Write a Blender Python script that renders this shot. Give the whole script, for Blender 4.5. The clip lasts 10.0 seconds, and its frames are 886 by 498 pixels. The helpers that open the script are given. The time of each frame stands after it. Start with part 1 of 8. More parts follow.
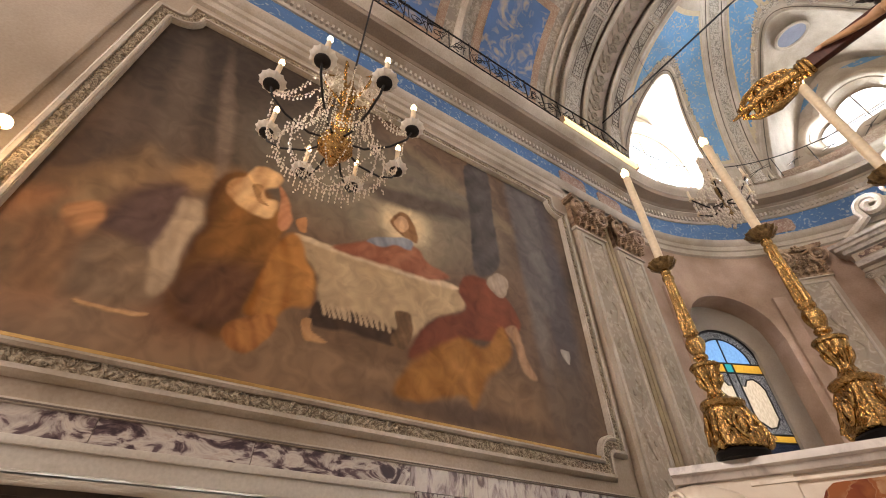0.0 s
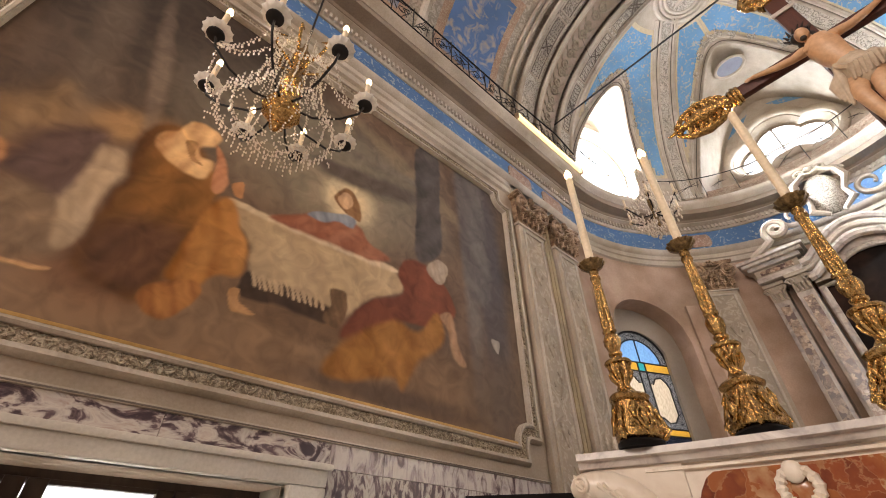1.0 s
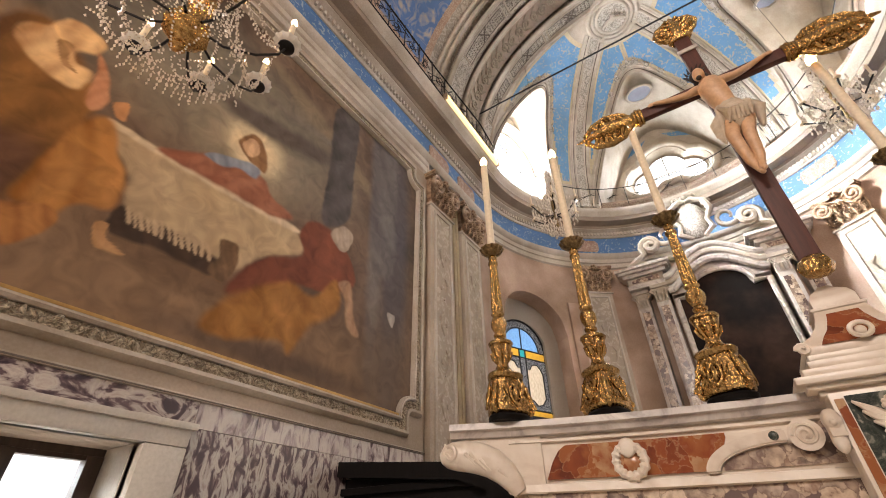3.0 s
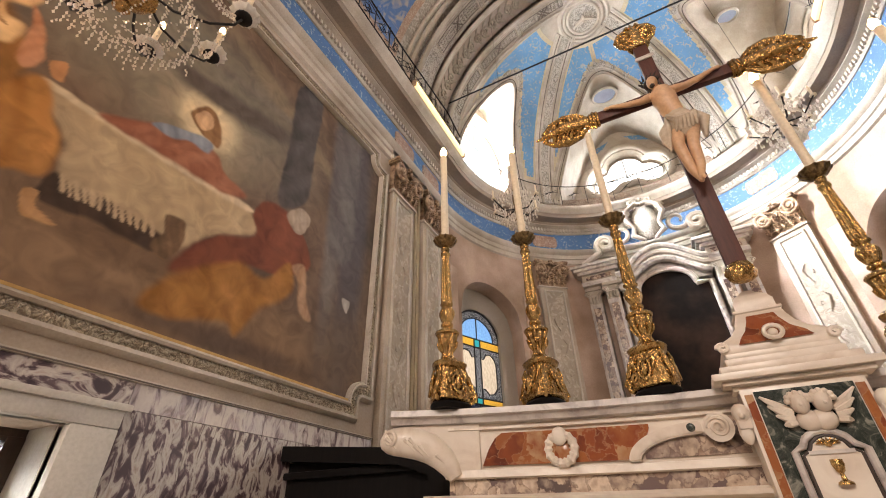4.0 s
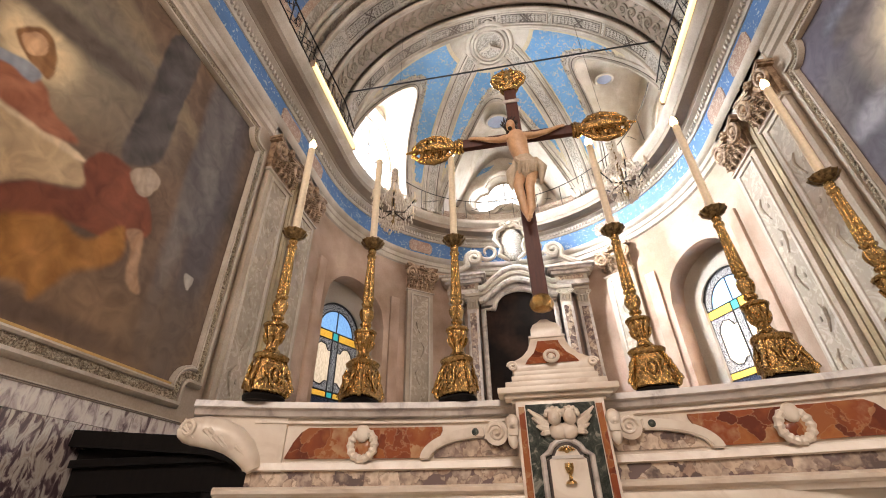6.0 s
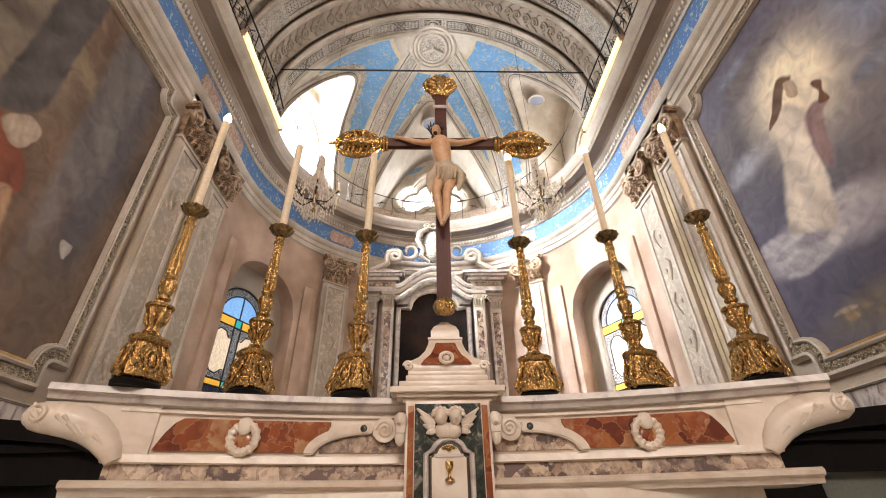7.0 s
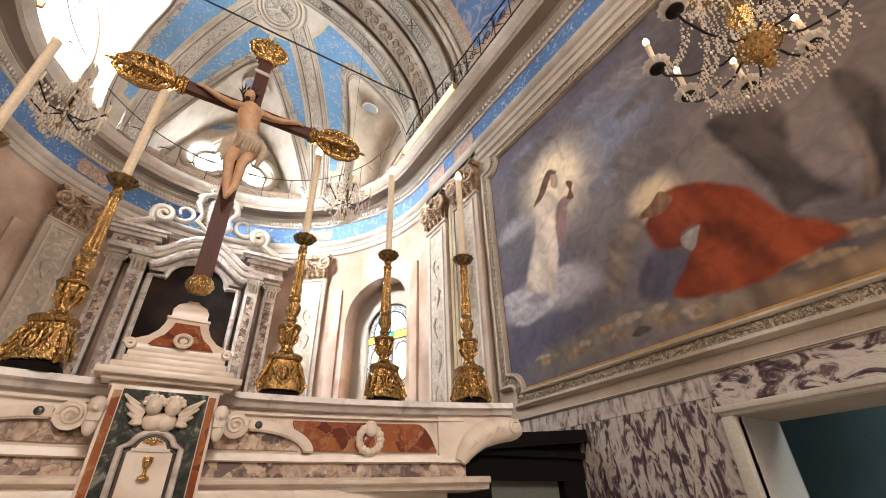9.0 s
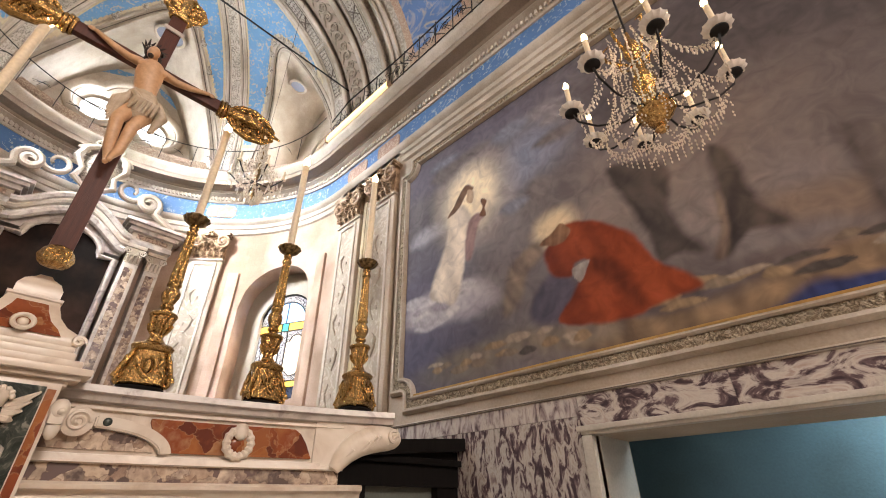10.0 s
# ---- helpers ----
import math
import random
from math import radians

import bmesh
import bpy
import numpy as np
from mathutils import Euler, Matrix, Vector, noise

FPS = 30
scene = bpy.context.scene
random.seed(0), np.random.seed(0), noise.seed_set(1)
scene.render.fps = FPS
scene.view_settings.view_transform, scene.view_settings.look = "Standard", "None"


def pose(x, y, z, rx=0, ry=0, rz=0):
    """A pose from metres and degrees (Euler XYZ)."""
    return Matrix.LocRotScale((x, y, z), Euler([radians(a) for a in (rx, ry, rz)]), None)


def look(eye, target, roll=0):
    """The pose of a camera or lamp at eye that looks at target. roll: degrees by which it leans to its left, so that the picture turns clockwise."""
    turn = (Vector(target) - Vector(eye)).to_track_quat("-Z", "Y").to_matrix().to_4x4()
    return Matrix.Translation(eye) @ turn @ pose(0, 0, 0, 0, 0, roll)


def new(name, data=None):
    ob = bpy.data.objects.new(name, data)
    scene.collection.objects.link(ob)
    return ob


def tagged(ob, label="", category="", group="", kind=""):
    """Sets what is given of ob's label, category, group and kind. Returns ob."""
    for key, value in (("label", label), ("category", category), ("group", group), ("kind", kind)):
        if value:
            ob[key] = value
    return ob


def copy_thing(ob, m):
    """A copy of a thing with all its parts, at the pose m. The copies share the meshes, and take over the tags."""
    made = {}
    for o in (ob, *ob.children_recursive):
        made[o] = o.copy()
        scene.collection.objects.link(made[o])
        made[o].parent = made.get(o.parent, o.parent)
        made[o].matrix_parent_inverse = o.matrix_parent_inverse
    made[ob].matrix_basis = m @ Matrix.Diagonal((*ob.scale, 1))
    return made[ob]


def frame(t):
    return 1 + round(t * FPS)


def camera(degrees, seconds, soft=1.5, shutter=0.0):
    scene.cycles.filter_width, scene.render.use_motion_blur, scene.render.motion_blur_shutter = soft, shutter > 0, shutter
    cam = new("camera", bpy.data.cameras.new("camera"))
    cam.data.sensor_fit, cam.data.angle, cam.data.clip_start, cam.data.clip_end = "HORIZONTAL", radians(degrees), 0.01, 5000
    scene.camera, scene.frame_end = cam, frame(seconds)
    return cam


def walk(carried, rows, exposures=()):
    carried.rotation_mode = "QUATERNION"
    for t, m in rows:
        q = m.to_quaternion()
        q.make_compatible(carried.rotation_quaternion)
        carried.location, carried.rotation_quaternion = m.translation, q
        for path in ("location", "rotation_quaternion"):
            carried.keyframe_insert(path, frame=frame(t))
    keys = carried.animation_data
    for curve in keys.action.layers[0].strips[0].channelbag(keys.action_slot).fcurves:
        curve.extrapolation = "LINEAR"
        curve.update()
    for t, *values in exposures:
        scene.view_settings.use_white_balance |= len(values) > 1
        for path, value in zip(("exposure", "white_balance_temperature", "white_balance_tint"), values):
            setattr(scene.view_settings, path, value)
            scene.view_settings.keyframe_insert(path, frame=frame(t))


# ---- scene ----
cam = camera(91.7, 10.0, soft=1.0)
PATH = [
    (0, (-1.982, 0.416, 1.778), (-1.148, 1.709, 3.055), -0.1),
    (0.5, (-1.969, 0.419, 1.775), (-1.017, 1.654, 3.027), -0.1),
    (1, (-1.962, 0.413, 1.773), (-0.899, 1.584, 2.997), -0.4),
    (1.5, (-1.964, 0.411, 1.767), (-0.812, 1.518, 2.971), -0.5),
    (2, (-1.958, 0.410, 1.763), (-0.717, 1.441, 2.944), -0.4),
    (2.5, (-1.950, 0.419, 1.758), (-0.632, 1.377, 2.918), -0.6),
    (4, (-1.916, 0.362, 1.753), (-0.424, 1.130, 2.842), -1.0),
    (4.5, (-1.923, 0.295, 1.747), (-0.383, 0.976, 2.827), -0.8),
    (5, (-1.928, 0.240, 1.743), (-0.330, 0.779, 2.819), -1.0),
    (5.5, (-1.934, 0.190, 1.740), (-0.298, 0.603, 2.813), -1.1),
    (7, (-1.953, 0.071, 1.729), (-0.256, 0.009, 2.785), -1.2),
    (7.5, (-1.965, 0.050, 1.724), (-0.290, -0.232, 2.779), -1.4),
    (8, (-1.980, 0.033, 1.725), (-0.354, -0.482, 2.771), -1.6),
    (8.5, (-1.998, 0.021, 1.726), (-0.450, -0.699, 2.768), -1.5),
    (9, (-2.003, 0.020, 1.724), (-0.575, -0.914, 2.767), -1.8),
    (9.5, (-2.019, 0.015, 1.728), (-0.706, -1.075, 2.770), -1.9),
    (10, (-2.062, 0.006, 1.766), (-0.880, -1.235, 2.795), -0.7),
]
walk(cam, [(t, look(eye, target, roll)) for t, eye, target, roll in PATH], ((0, 0.05), (10, 0.05)))

from mathutils.geometry import tessellate_polygon

# ---- world and light ----
CX, R = 2.75, 2.8          # centre and radius of the apse
W = 2.8                    # half width of the chancel
world = bpy.data.worlds.new("world")
scene.world = world
world.use_nodes = True
sky = world.node_tree.nodes.new("ShaderNodeTexSky")
sky.sky_type = 'NISHITA'
sky.sun_disc = False
sky.sun_elevation = radians(31)
sky.sun_rotation = radians(346)
world.node_tree.nodes["Background"].inputs[1].default_value = 0.15
world.node_tree.links.new(sky.outputs[0], world.node_tree.nodes["Background"].inputs[0])


def lamp(name, kind, m, energy, color=(1, 1, 1), **kw):
    d = bpy.data.lights.new(name, kind)
    d.energy, d.color = energy, color
    if kind == 'AREA':
        d.spread = radians(kw.get("spread", 180))
        d.shape, d.size, d.size_y = 'RECTANGLE', kw["size"], kw["size_y"]
    if kind == 'SUN':
        d.angle = kw["angle"]
    ob = new(name, d)
    ob.matrix_world = m
    return ob


lamp("sun", 'SUN', look((3.6, 2.5, 7.5), (4.65, -1.85, 4.9)), 5.0, (1.0, 0.95, 0.88), angle=radians(0.8))
# unseen area lamps stand in for daylight from the nave windows behind the camera
for sy in (1, -1):
    lamp("nave_window_light", 'AREA', look((-7.0, sy * 4.6, 6.4), (0.6, -sy * 0.8, 3.4)), 200, (1.0, 0.88, 0.81), size=2.0, size_y=3.0)
# added front fill that brightens the altar, no window stands there
lamp("nave_window_light", 'AREA', look((-9.6, 0, 7.2), (0.2, 0, 2.4)), 560, (1.0, 0.87, 0.79), size=3.0, size_y=2.4)
# sky light in the openings of the apse lunettes
# narrow lamp adds sun glare on the apse wall, the rest fill vault and cornice
for a, e, aim, wide in ((70, 430, (4.95, -1.65, 4.6), 76), (70, 270, (0.8, -2.4, 7.6), 180), (0, 62, (0.2, 0, 8.0), 180), (-70, 190, (1.5, 1.8, 8.2), 180)):
    c, s = math.cos(radians(a)), math.sin(radians(a))
    lamp("lunette_sky_light", 'AREA', look((CX + 3.2 * c, 3.2 * s, 7.75), aim), e, (0.9, 0.95, 1.0), size=1.3, size_y=1.0, spread=wide)


# ---- materials ----
def mat(name, color, color2=None, scale=6.0, rough=0.7, metal=0.0, bump=0.15, detail_scale=60.0, contrast=0.5, emit=0.0, sharp=None, rnd=0.0, stain=0.0, trans=0.0, stretch=(1, 1, 1)):
    m = bpy.data.materials.new(name)
    m.use_nodes = True
    nt = m.node_tree
    n, l = nt.nodes, nt.links
    b = n["Principled BSDF"]
    b.inputs["Roughness"].default_value = rough
    b.inputs["Metallic"].default_value = metal
    co = n.new("ShaderNodeTexCoord")
    mp = n.new("ShaderNodeMapping")
    mp.inputs["Scale"].default_value = stretch
    l.new(co.outputs["Object"], mp.inputs[0])
    src = mp.outputs[0]
    oi = None
    if rnd:
        oi = n.new("ShaderNodeObjectInfo")
        ad = n.new("ShaderNodeVectorMath")
        ad.operation = 'MULTIPLY_ADD'
        ad.inputs[1].default_value = (1, 1, 1)
        sc = n.new("ShaderNodeVectorMath")
        sc.operation = 'SCALE'
        sc.inputs[0].default_value = (rnd * 7, rnd * 3, rnd * 11)
        l.new(oi.outputs["Random"], sc.inputs["Scale"])
        l.new(src, ad.inputs[0])
        l.new(sc.outputs[0], ad.inputs[2])
        src = ad.outputs[0]
    n1 = n.new("ShaderNodeTexNoise")
    n1.inputs["Scale"].default_value = scale
    n1.inputs["Detail"].default_value = 8
    n1.inputs["Roughness"].default_value = 0.6
    l.new(src, n1.inputs[0])
    rp = n.new("ShaderNodeValToRGB")
    e = rp.color_ramp.elements
    c2 = color2 or tuple(v * 0.8 for v in color)
    lo, hi = (0.5 - contrast / 2, 0.5 + contrast / 2) if sharp is None else sharp
    e[0].position, e[1].position = max(lo, 0), min(hi, 1)
    e[0].color, e[1].color = (*c2, 1), (*color, 1)
    l.new(n1.outputs[0], rp.inputs[0])
    n2 = n.new("ShaderNodeTexNoise")
    n2.inputs["Scale"].default_value = detail_scale
    n2.inputs["Detail"].default_value = 4
    l.new(src, n2.inputs[0])
    mx = n.new("ShaderNodeMixRGB")
    mx.blend_type = 'MULTIPLY'
    mx.inputs[0].default_value = 0.35
    r2 = n.new("ShaderNodeValToRGB")
    r2.color_ramp.elements[0].position, r2.color_ramp.elements[1].position = 0.3, 0.65
    r2.color_ramp.elements[0].color = (0.6, 0.57, 0.53, 1)
    l.new(n2.outputs[0], r2.inputs[0])
    l.new(rp.outputs[0], mx.inputs[1])
    l.new(r2.outputs[0], mx.inputs[2])
    out = mx.outputs[0]
    if stain:
        n3 = n.new("ShaderNodeTexNoise")
        n3.inputs["Scale"].default_value = 1.1
        n3.inputs["Detail"].default_value = 6
        l.new(co.outputs["Object"], n3.inputs[0])
        r3 = n.new("ShaderNodeValToRGB")
        r3.color_ramp.elements[0].position, r3.color_ramp.elements[1].position = 0.38, 0.6
        r3.color_ramp.elements[0].color = (1 - stain, 1 - stain * 1.1, 1 - stain * 1.25, 1)
        l.new(n3.outputs[0], r3.inputs[0])
        m3 = n.new("ShaderNodeMixRGB")
        m3.blend_type = 'MULTIPLY'
        m3.inputs[0].default_value = 1
        l.new(out, m3.inputs[1])
        l.new(r3.outputs[0], m3.inputs[2])
        out = m3.outputs[0]
    l.new(out, b.inputs["Base Color"])
    if bump:
        bp = n.new("ShaderNodeBump")
        bp.inputs["Strength"].default_value = bump
        bp.inputs["Distance"].default_value = 0.01
        l.new(n2.outputs[0], bp.inputs["Height"])
        l.new(bp.outputs[0], b.inputs["Normal"])
    if emit:
        b.inputs["Emission Color"].default_value = (*color, 1)
        b.inputs["Emission Strength"].default_value = emit
    if trans:
        b.inputs["Transmission Weight"].default_value = trans
    return m


def marble(name, stops, scale=3.0, rough=0.25, distort=1.5, stretch=(1, 1, 1), rnd=1.0, vein=0.5):
    m = bpy.data.materials.new(name)
    m.use_nodes = True
    n, l = m.node_tree.nodes, m.node_tree.links
    b = n["Principled BSDF"]
    b.inputs["Roughness"].default_value = rough
    co = n.new("ShaderNodeTexCoord")
    mp = n.new("ShaderNodeMapping")
    mp.inputs["Scale"].default_value = stretch
    l.new(co.outputs["Object"], mp.inputs[0])
    oi = n.new("ShaderNodeObjectInfo")
    sc = n.new("ShaderNodeVectorMath")
    sc.operation = 'SCALE'
    sc.inputs[0].default_value = (9 * rnd, 4 * rnd, 13 * rnd)
    l.new(oi.outputs["Random"], sc.inputs["Scale"])
    ad = n.new("ShaderNodeVectorMath")
    l.new(mp.outputs[0], ad.inputs[0])
    l.new(sc.outputs[0], ad.inputs[1])
    n1 = n.new("ShaderNodeTexNoise")
    n1.inputs["Scale"].default_value = scale
    n1.inputs["Detail"].default_value = 9
    n1.inputs["Roughness"].default_value = 0.58
    n1.inputs["Distortion"].default_value = distort
    l.new(ad.outputs[0], n1.inputs[0])
    rp = n.new("ShaderNodeValToRGB")
    els = rp.color_ramp.elements
    while len(els) < len(stops):
        els.new(0.5)
    for e, (p, c) in zip(els, stops):
        e.position, e.color = p, (*c, 1)
    l.new(n1.outputs[0], rp.inputs[0])
    vo = n.new("ShaderNodeTexVoronoi")
    vo.feature = 'DISTANCE_TO_EDGE'
    vo.inputs["Scale"].default_value = scale * 1.7
    mixv = n.new("ShaderNodeMixRGB")
    mixv.inputs[0].default_value = 0.25
    l.new(ad.outputs[0], mixv.inputs[1])
    l.new(n1.outputs[1], mixv.inputs[2])
    l.new(mixv.outputs[0], vo.inputs[0])
    rv = n.new("ShaderNodeValToRGB")
    rv.color_ramp.elements[0].position, rv.color_ramp.elements[1].position = 0.0, 0.07
    rv.color_ramp.elements[0].color, rv.color_ramp.elements[1].color = (0, 0, 0, 1), (1, 1, 1, 1)
    l.new(vo.outputs[0], rv.inputs[0])
    inv = n.new("ShaderNodeMath")
    inv.operation = 'MULTIPLY_ADD'
    inv.inputs[1].default_value, inv.inputs[2].default_value = -vein, vein
    l.new(rv.outputs[0], inv.inputs[0])
    mx = n.new("ShaderNodeMixRGB")
    l.new(inv.outputs[0], mx.inputs[0])
    l.new(rp.outputs[0], mx.inputs[1])
    mx.inputs[2].default_value = (*stops[-1][1], 1)
    l.new(mx.outputs[0], b.inputs["Base Color"])
    return m


def ornament(name, base, figure, scale=9.0, rough=0.75, lo=0.5, hi=0.56, bump=0.5, second=None):
    """Painted or modelled grotesque ornament: figure colour in curling patches on a base colour."""
    m = bpy.data.materials.new(name)
    m.use_nodes = True
    n, l = m.node_tree.nodes, m.node_tree.links
    b = n["Principled BSDF"]
    b.inputs["Roughness"].default_value = rough
    co = n.new("ShaderNodeTexCoord")
    n1 = n.new("ShaderNodeTexNoise")
    n1.inputs["Scale"].default_value = scale
    n1.inputs["Detail"].default_value = 3
    n1.inputs["Distortion"].default_value = 2.2
    l.new(co.outputs["Object"], n1.inputs[0])
    rp = n.new("ShaderNodeValToRGB")
    e = rp.color_ramp.elements
    e[0].position, e[1].position = lo, hi
    e[0].color, e[1].color = (*base, 1), (*figure, 1)
    if second:
        q = e.new(min(1, hi + 0.1))
        q.color = (*second, 1)
    l.new(n1.outputs[0], rp.inputs[0])
    n2 = n.new("ShaderNodeTexNoise")
    n2.inputs["Scale"].default_value = 2.0
    n2.inputs["Detail"].default_value = 6
    l.new(co.outputs["Object"], n2.inputs[0])
    r2 = n.new("ShaderNodeValToRGB")
    r2.color_ramp.elements[0].position, r2.color_ramp.elements[1].position = 0.3, 0.65
    r2.color_ramp.elements[0].color = (0.7, 0.7, 0.68, 1)
    l.new(n2.outputs[0], r2.inputs[0])
    mx = n.new("ShaderNodeMixRGB")
    mx.blend_type = 'MULTIPLY'
    mx.inputs[0].default_value = 0.8
    l.new(rp.outputs[0], mx.inputs[1])
    l.new(r2.outputs[0], mx.inputs[2])
    l.new(mx.outputs[0], b.inputs["Base Color"])
    bp = n.new("ShaderNodeBump")
    bp.inputs["Strength"].default_value = bump
    bp.inputs["Distance"].default_value = 0.02
    l.new(n1.outputs[0], bp.inputs["Height"])
    l.new(bp.outputs[0], b.inputs["Normal"])
    return m


def breccia(name, colors, scale=9.0, rough=0.22, vein=(0.6, 0.5, 0.38), edge=0.035):
    """Broken marble: angular fragments of several colours in a pale cement."""
    m = bpy.data.materials.new(name)
    m.use_nodes = True
    n, l = m.node_tree.nodes, m.node_tree.links
    b = n["Principled BSDF"]
    b.inputs["Roughness"].default_value = rough
    co = n.new("ShaderNodeTexCoord")
    oi = n.new("ShaderNodeObjectInfo")
    sh = n.new("ShaderNodeVectorMath")
    sh.operation = 'SCALE'
    sh.inputs[0].default_value = (9, 4, 13)
    l.new(oi.outputs["Random"], sh.inputs["Scale"])
    ad = n.new("ShaderNodeVectorMath")
    l.new(co.outputs["Object"], ad.inputs[0])
    l.new(sh.outputs[0], ad.inputs[1])
    no = n.new("ShaderNodeTexNoise")
    no.inputs["Scale"].default_value, no.inputs["Detail"].default_value = scale * 1.3, 6
    l.new(ad.outputs[0], no.inputs[0])
    wp = n.new("ShaderNodeMixRGB")
    wp.blend_type = 'ADD'
    wp.inputs[0].default_value = 1.6 / scale
    l.new(ad.outputs[0], wp.inputs[1])
    l.new(no.outputs[1], wp.inputs[2])
    cell = n.new("ShaderNodeTexVoronoi")
    cell.inputs["Scale"].default_value = scale
    l.new(wp.outputs[0], cell.inputs[0])
    sp = n.new("ShaderNodeSeparateColor")
    l.new(cell.outputs["Color"], sp.inputs[0])
    mixv = n.new("ShaderNodeMath")
    mixv.operation = 'MULTIPLY_ADD'
    mixv.inputs[1].default_value, mixv.inputs[2].default_value = 0.5, -0.25
    l.new(no.outputs[0], mixv.inputs[0])
    sm = n.new("ShaderNodeMath")
    l.new(sp.outputs[0], sm.inputs[0])
    l.new(mixv.outputs[0], sm.inputs[1])
    rp = n.new("ShaderNodeValToRGB")
    els = rp.color_ramp.elements
    while len(els) < len(colors):
        els.new(0.5)
    for i, (e, c) in enumerate(zip(els, colors)):
        e.position, e.color = (i + 0.3) / len(colors), (*c, 1)
    l.new(sm.outputs[0], rp.inputs[0])
    ed = n.new("ShaderNodeTexVoronoi")
    ed.feature = 'DISTANCE_TO_EDGE'
    ed.inputs["Scale"].default_value = scale
    l.new(wp.outputs[0], ed.inputs[0])
    mr = n.new("ShaderNodeMapRange")
    mr.inputs["From Min"].default_value, mr.inputs["From Max"].default_value = 0.0, edge
    mr.inputs["To Min"].default_value, mr.inputs["To Max"].default_value = 0.6, 0.0
    l.new(ed.outputs[0], mr.inputs[0])
    mx = n.new("ShaderNodeMixRGB")
    l.new(mr.outputs[0], mx.inputs[0])
    l.new(rp.outputs[0], mx.inputs[1])
    mx.inputs[2].default_value = (*vein, 1)
    l.new(mx.outputs[0], b.inputs["Base Color"])
    return m


def glow(name, color, strength):
    m = bpy.data.materials.new(name)
    m.use_nodes = True
    b = m.node_tree.nodes["Principled BSDF"]
    b.inputs["Base Color"].default_value = (*color, 1)
    b.inputs["Emission Color"].default_value = (*color, 1)
    b.inputs["Emission Strength"].default_value = strength
    return m


def pane_glass(name, color, clear=0.25):
    """Stained glass: coloured, lets the daylight through and scatters it."""
    m = bpy.data.materials.new(name)
    m.use_nodes = True
    n, l = m.node_tree.nodes, m.node_tree.links
    b = n["Principled BSDF"]
    n.remove(b)
    tl, tp, mx = n.new("ShaderNodeBsdfTranslucent"), n.new("ShaderNodeBsdfTransparent"), n.new("ShaderNodeMixShader")
    no, rp = n.new("ShaderNodeTexNoise"), n.new("ShaderNodeValToRGB")
    no.inputs["Scale"].default_value = 14
    rp.color_ramp.elements[0].position, rp.color_ramp.elements[1].position = 0.35, 0.65
    rp.color_ramp.elements[0].color = (*[c * 0.7 for c in color], 1)
    rp.color_ramp.elements[1].color = (*color, 1)
    l.new(no.outputs[0], rp.inputs[0])
    l.new(rp.outputs[0], tl.inputs[0])
    l.new(rp.outputs[0], tp.inputs[0])
    mx.inputs[0].default_value = clear
    l.new(tl.outputs[0], mx.inputs[1])
    l.new(tp.outputs[0], mx.inputs[2])
    l.new(mx.outputs[0], n["Material Output"].inputs[0])
    return m


M_PLASTER = mat("plaster_cream", (0.55, 0.46, 0.37), (0.44, 0.36, 0.28), 1.6, 0.85, stain=0.25)
M_PINK = mat("plaster_pink", (0.60, 0.45, 0.355), (0.47, 0.32, 0.235), 1.6, 0.85, stain=0.4)
M_NICHE = mat("plaster_niche_grey", (0.45, 0.40, 0.34), (0.38, 0.33, 0.27), 1.5, 0.9, stain=0.15)
M_STUCCO = mat("stucco_white", (0.69, 0.625, 0.54), (0.52, 0.445, 0.36), 5.0, 0.7, stain=0.35, bump=0.25)
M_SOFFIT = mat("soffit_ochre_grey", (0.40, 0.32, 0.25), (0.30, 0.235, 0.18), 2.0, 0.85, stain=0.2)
M_BROWN = ornament("attic_brown_band", (0.30, 0.20, 0.14), (0.46, 0.36, 0.27), 22, lo=0.47, hi=0.55)
M_BLUE = ornament("frieze_blue", (0.085, 0.19, 0.40), (0.36, 0.44, 0.52), 11, lo=0.585, hi=0.64, bump=0.15)
M_DOMEBLUE = ornament("vault_blue_arabesque", (0.15, 0.33, 0.58), (0.42, 0.46, 0.44), 11.0, lo=0.565, hi=0.62, bump=0.2, second=(0.50, 0.36, 0.36))
M_STUCCO_OR = ornament("stucco_grotesque", (0.27, 0.235, 0.20), (0.60, 0.54, 0.46), 24, lo=0.44, hi=0.52, bump=0.8)
M_RELIEF = mat("relief_brown_stucco", (0.42, 0.36, 0.28), (0.24, 0.19, 0.14), 20, 0.75, bump=0.4)
M_LINE = mat("dark_painted_line", (0.16, 0.125, 0.10), (0.10, 0.08, 0.065), 20, 0.8)
M_PILPANEL = ornament("pilaster_panel_relief", (0.44, 0.365, 0.285), (0.57, 0.49, 0.395), 8, lo=0.5, hi=0.62, bump=0.6)
M_PIL = mat("pilaster_stucco", (0.58, 0.495, 0.405), (0.44, 0.355, 0.27), 3.0, 0.75, stain=0.3)
M_OCHRE = mat("pilaster_ochre_marbling", (0.47, 0.36, 0.20), (0.33, 0.25, 0.15), 3.5, 0.6, contrast=0.3)
M_CAP = mat("capital_gilt_brown", (0.56, 0.40, 0.26), (0.16, 0.085, 0.045), 16, 0.5, metal=0.15, bump=0.6, contrast=0.35)
M_GOLD = mat("gilt_metal", (0.95, 0.66, 0.28), (0.30, 0.165, 0.05), 75, 0.25, metal=1.0, bump=0.9, detail_scale=60, contrast=0.4, stain=0.3)
M_BRONZE = mat("tarnished_gilt", (0.42, 0.29, 0.13), (0.10, 0.065, 0.035), 40, 0.35, metal=0.9, bump=0.5, contrast=0.3)
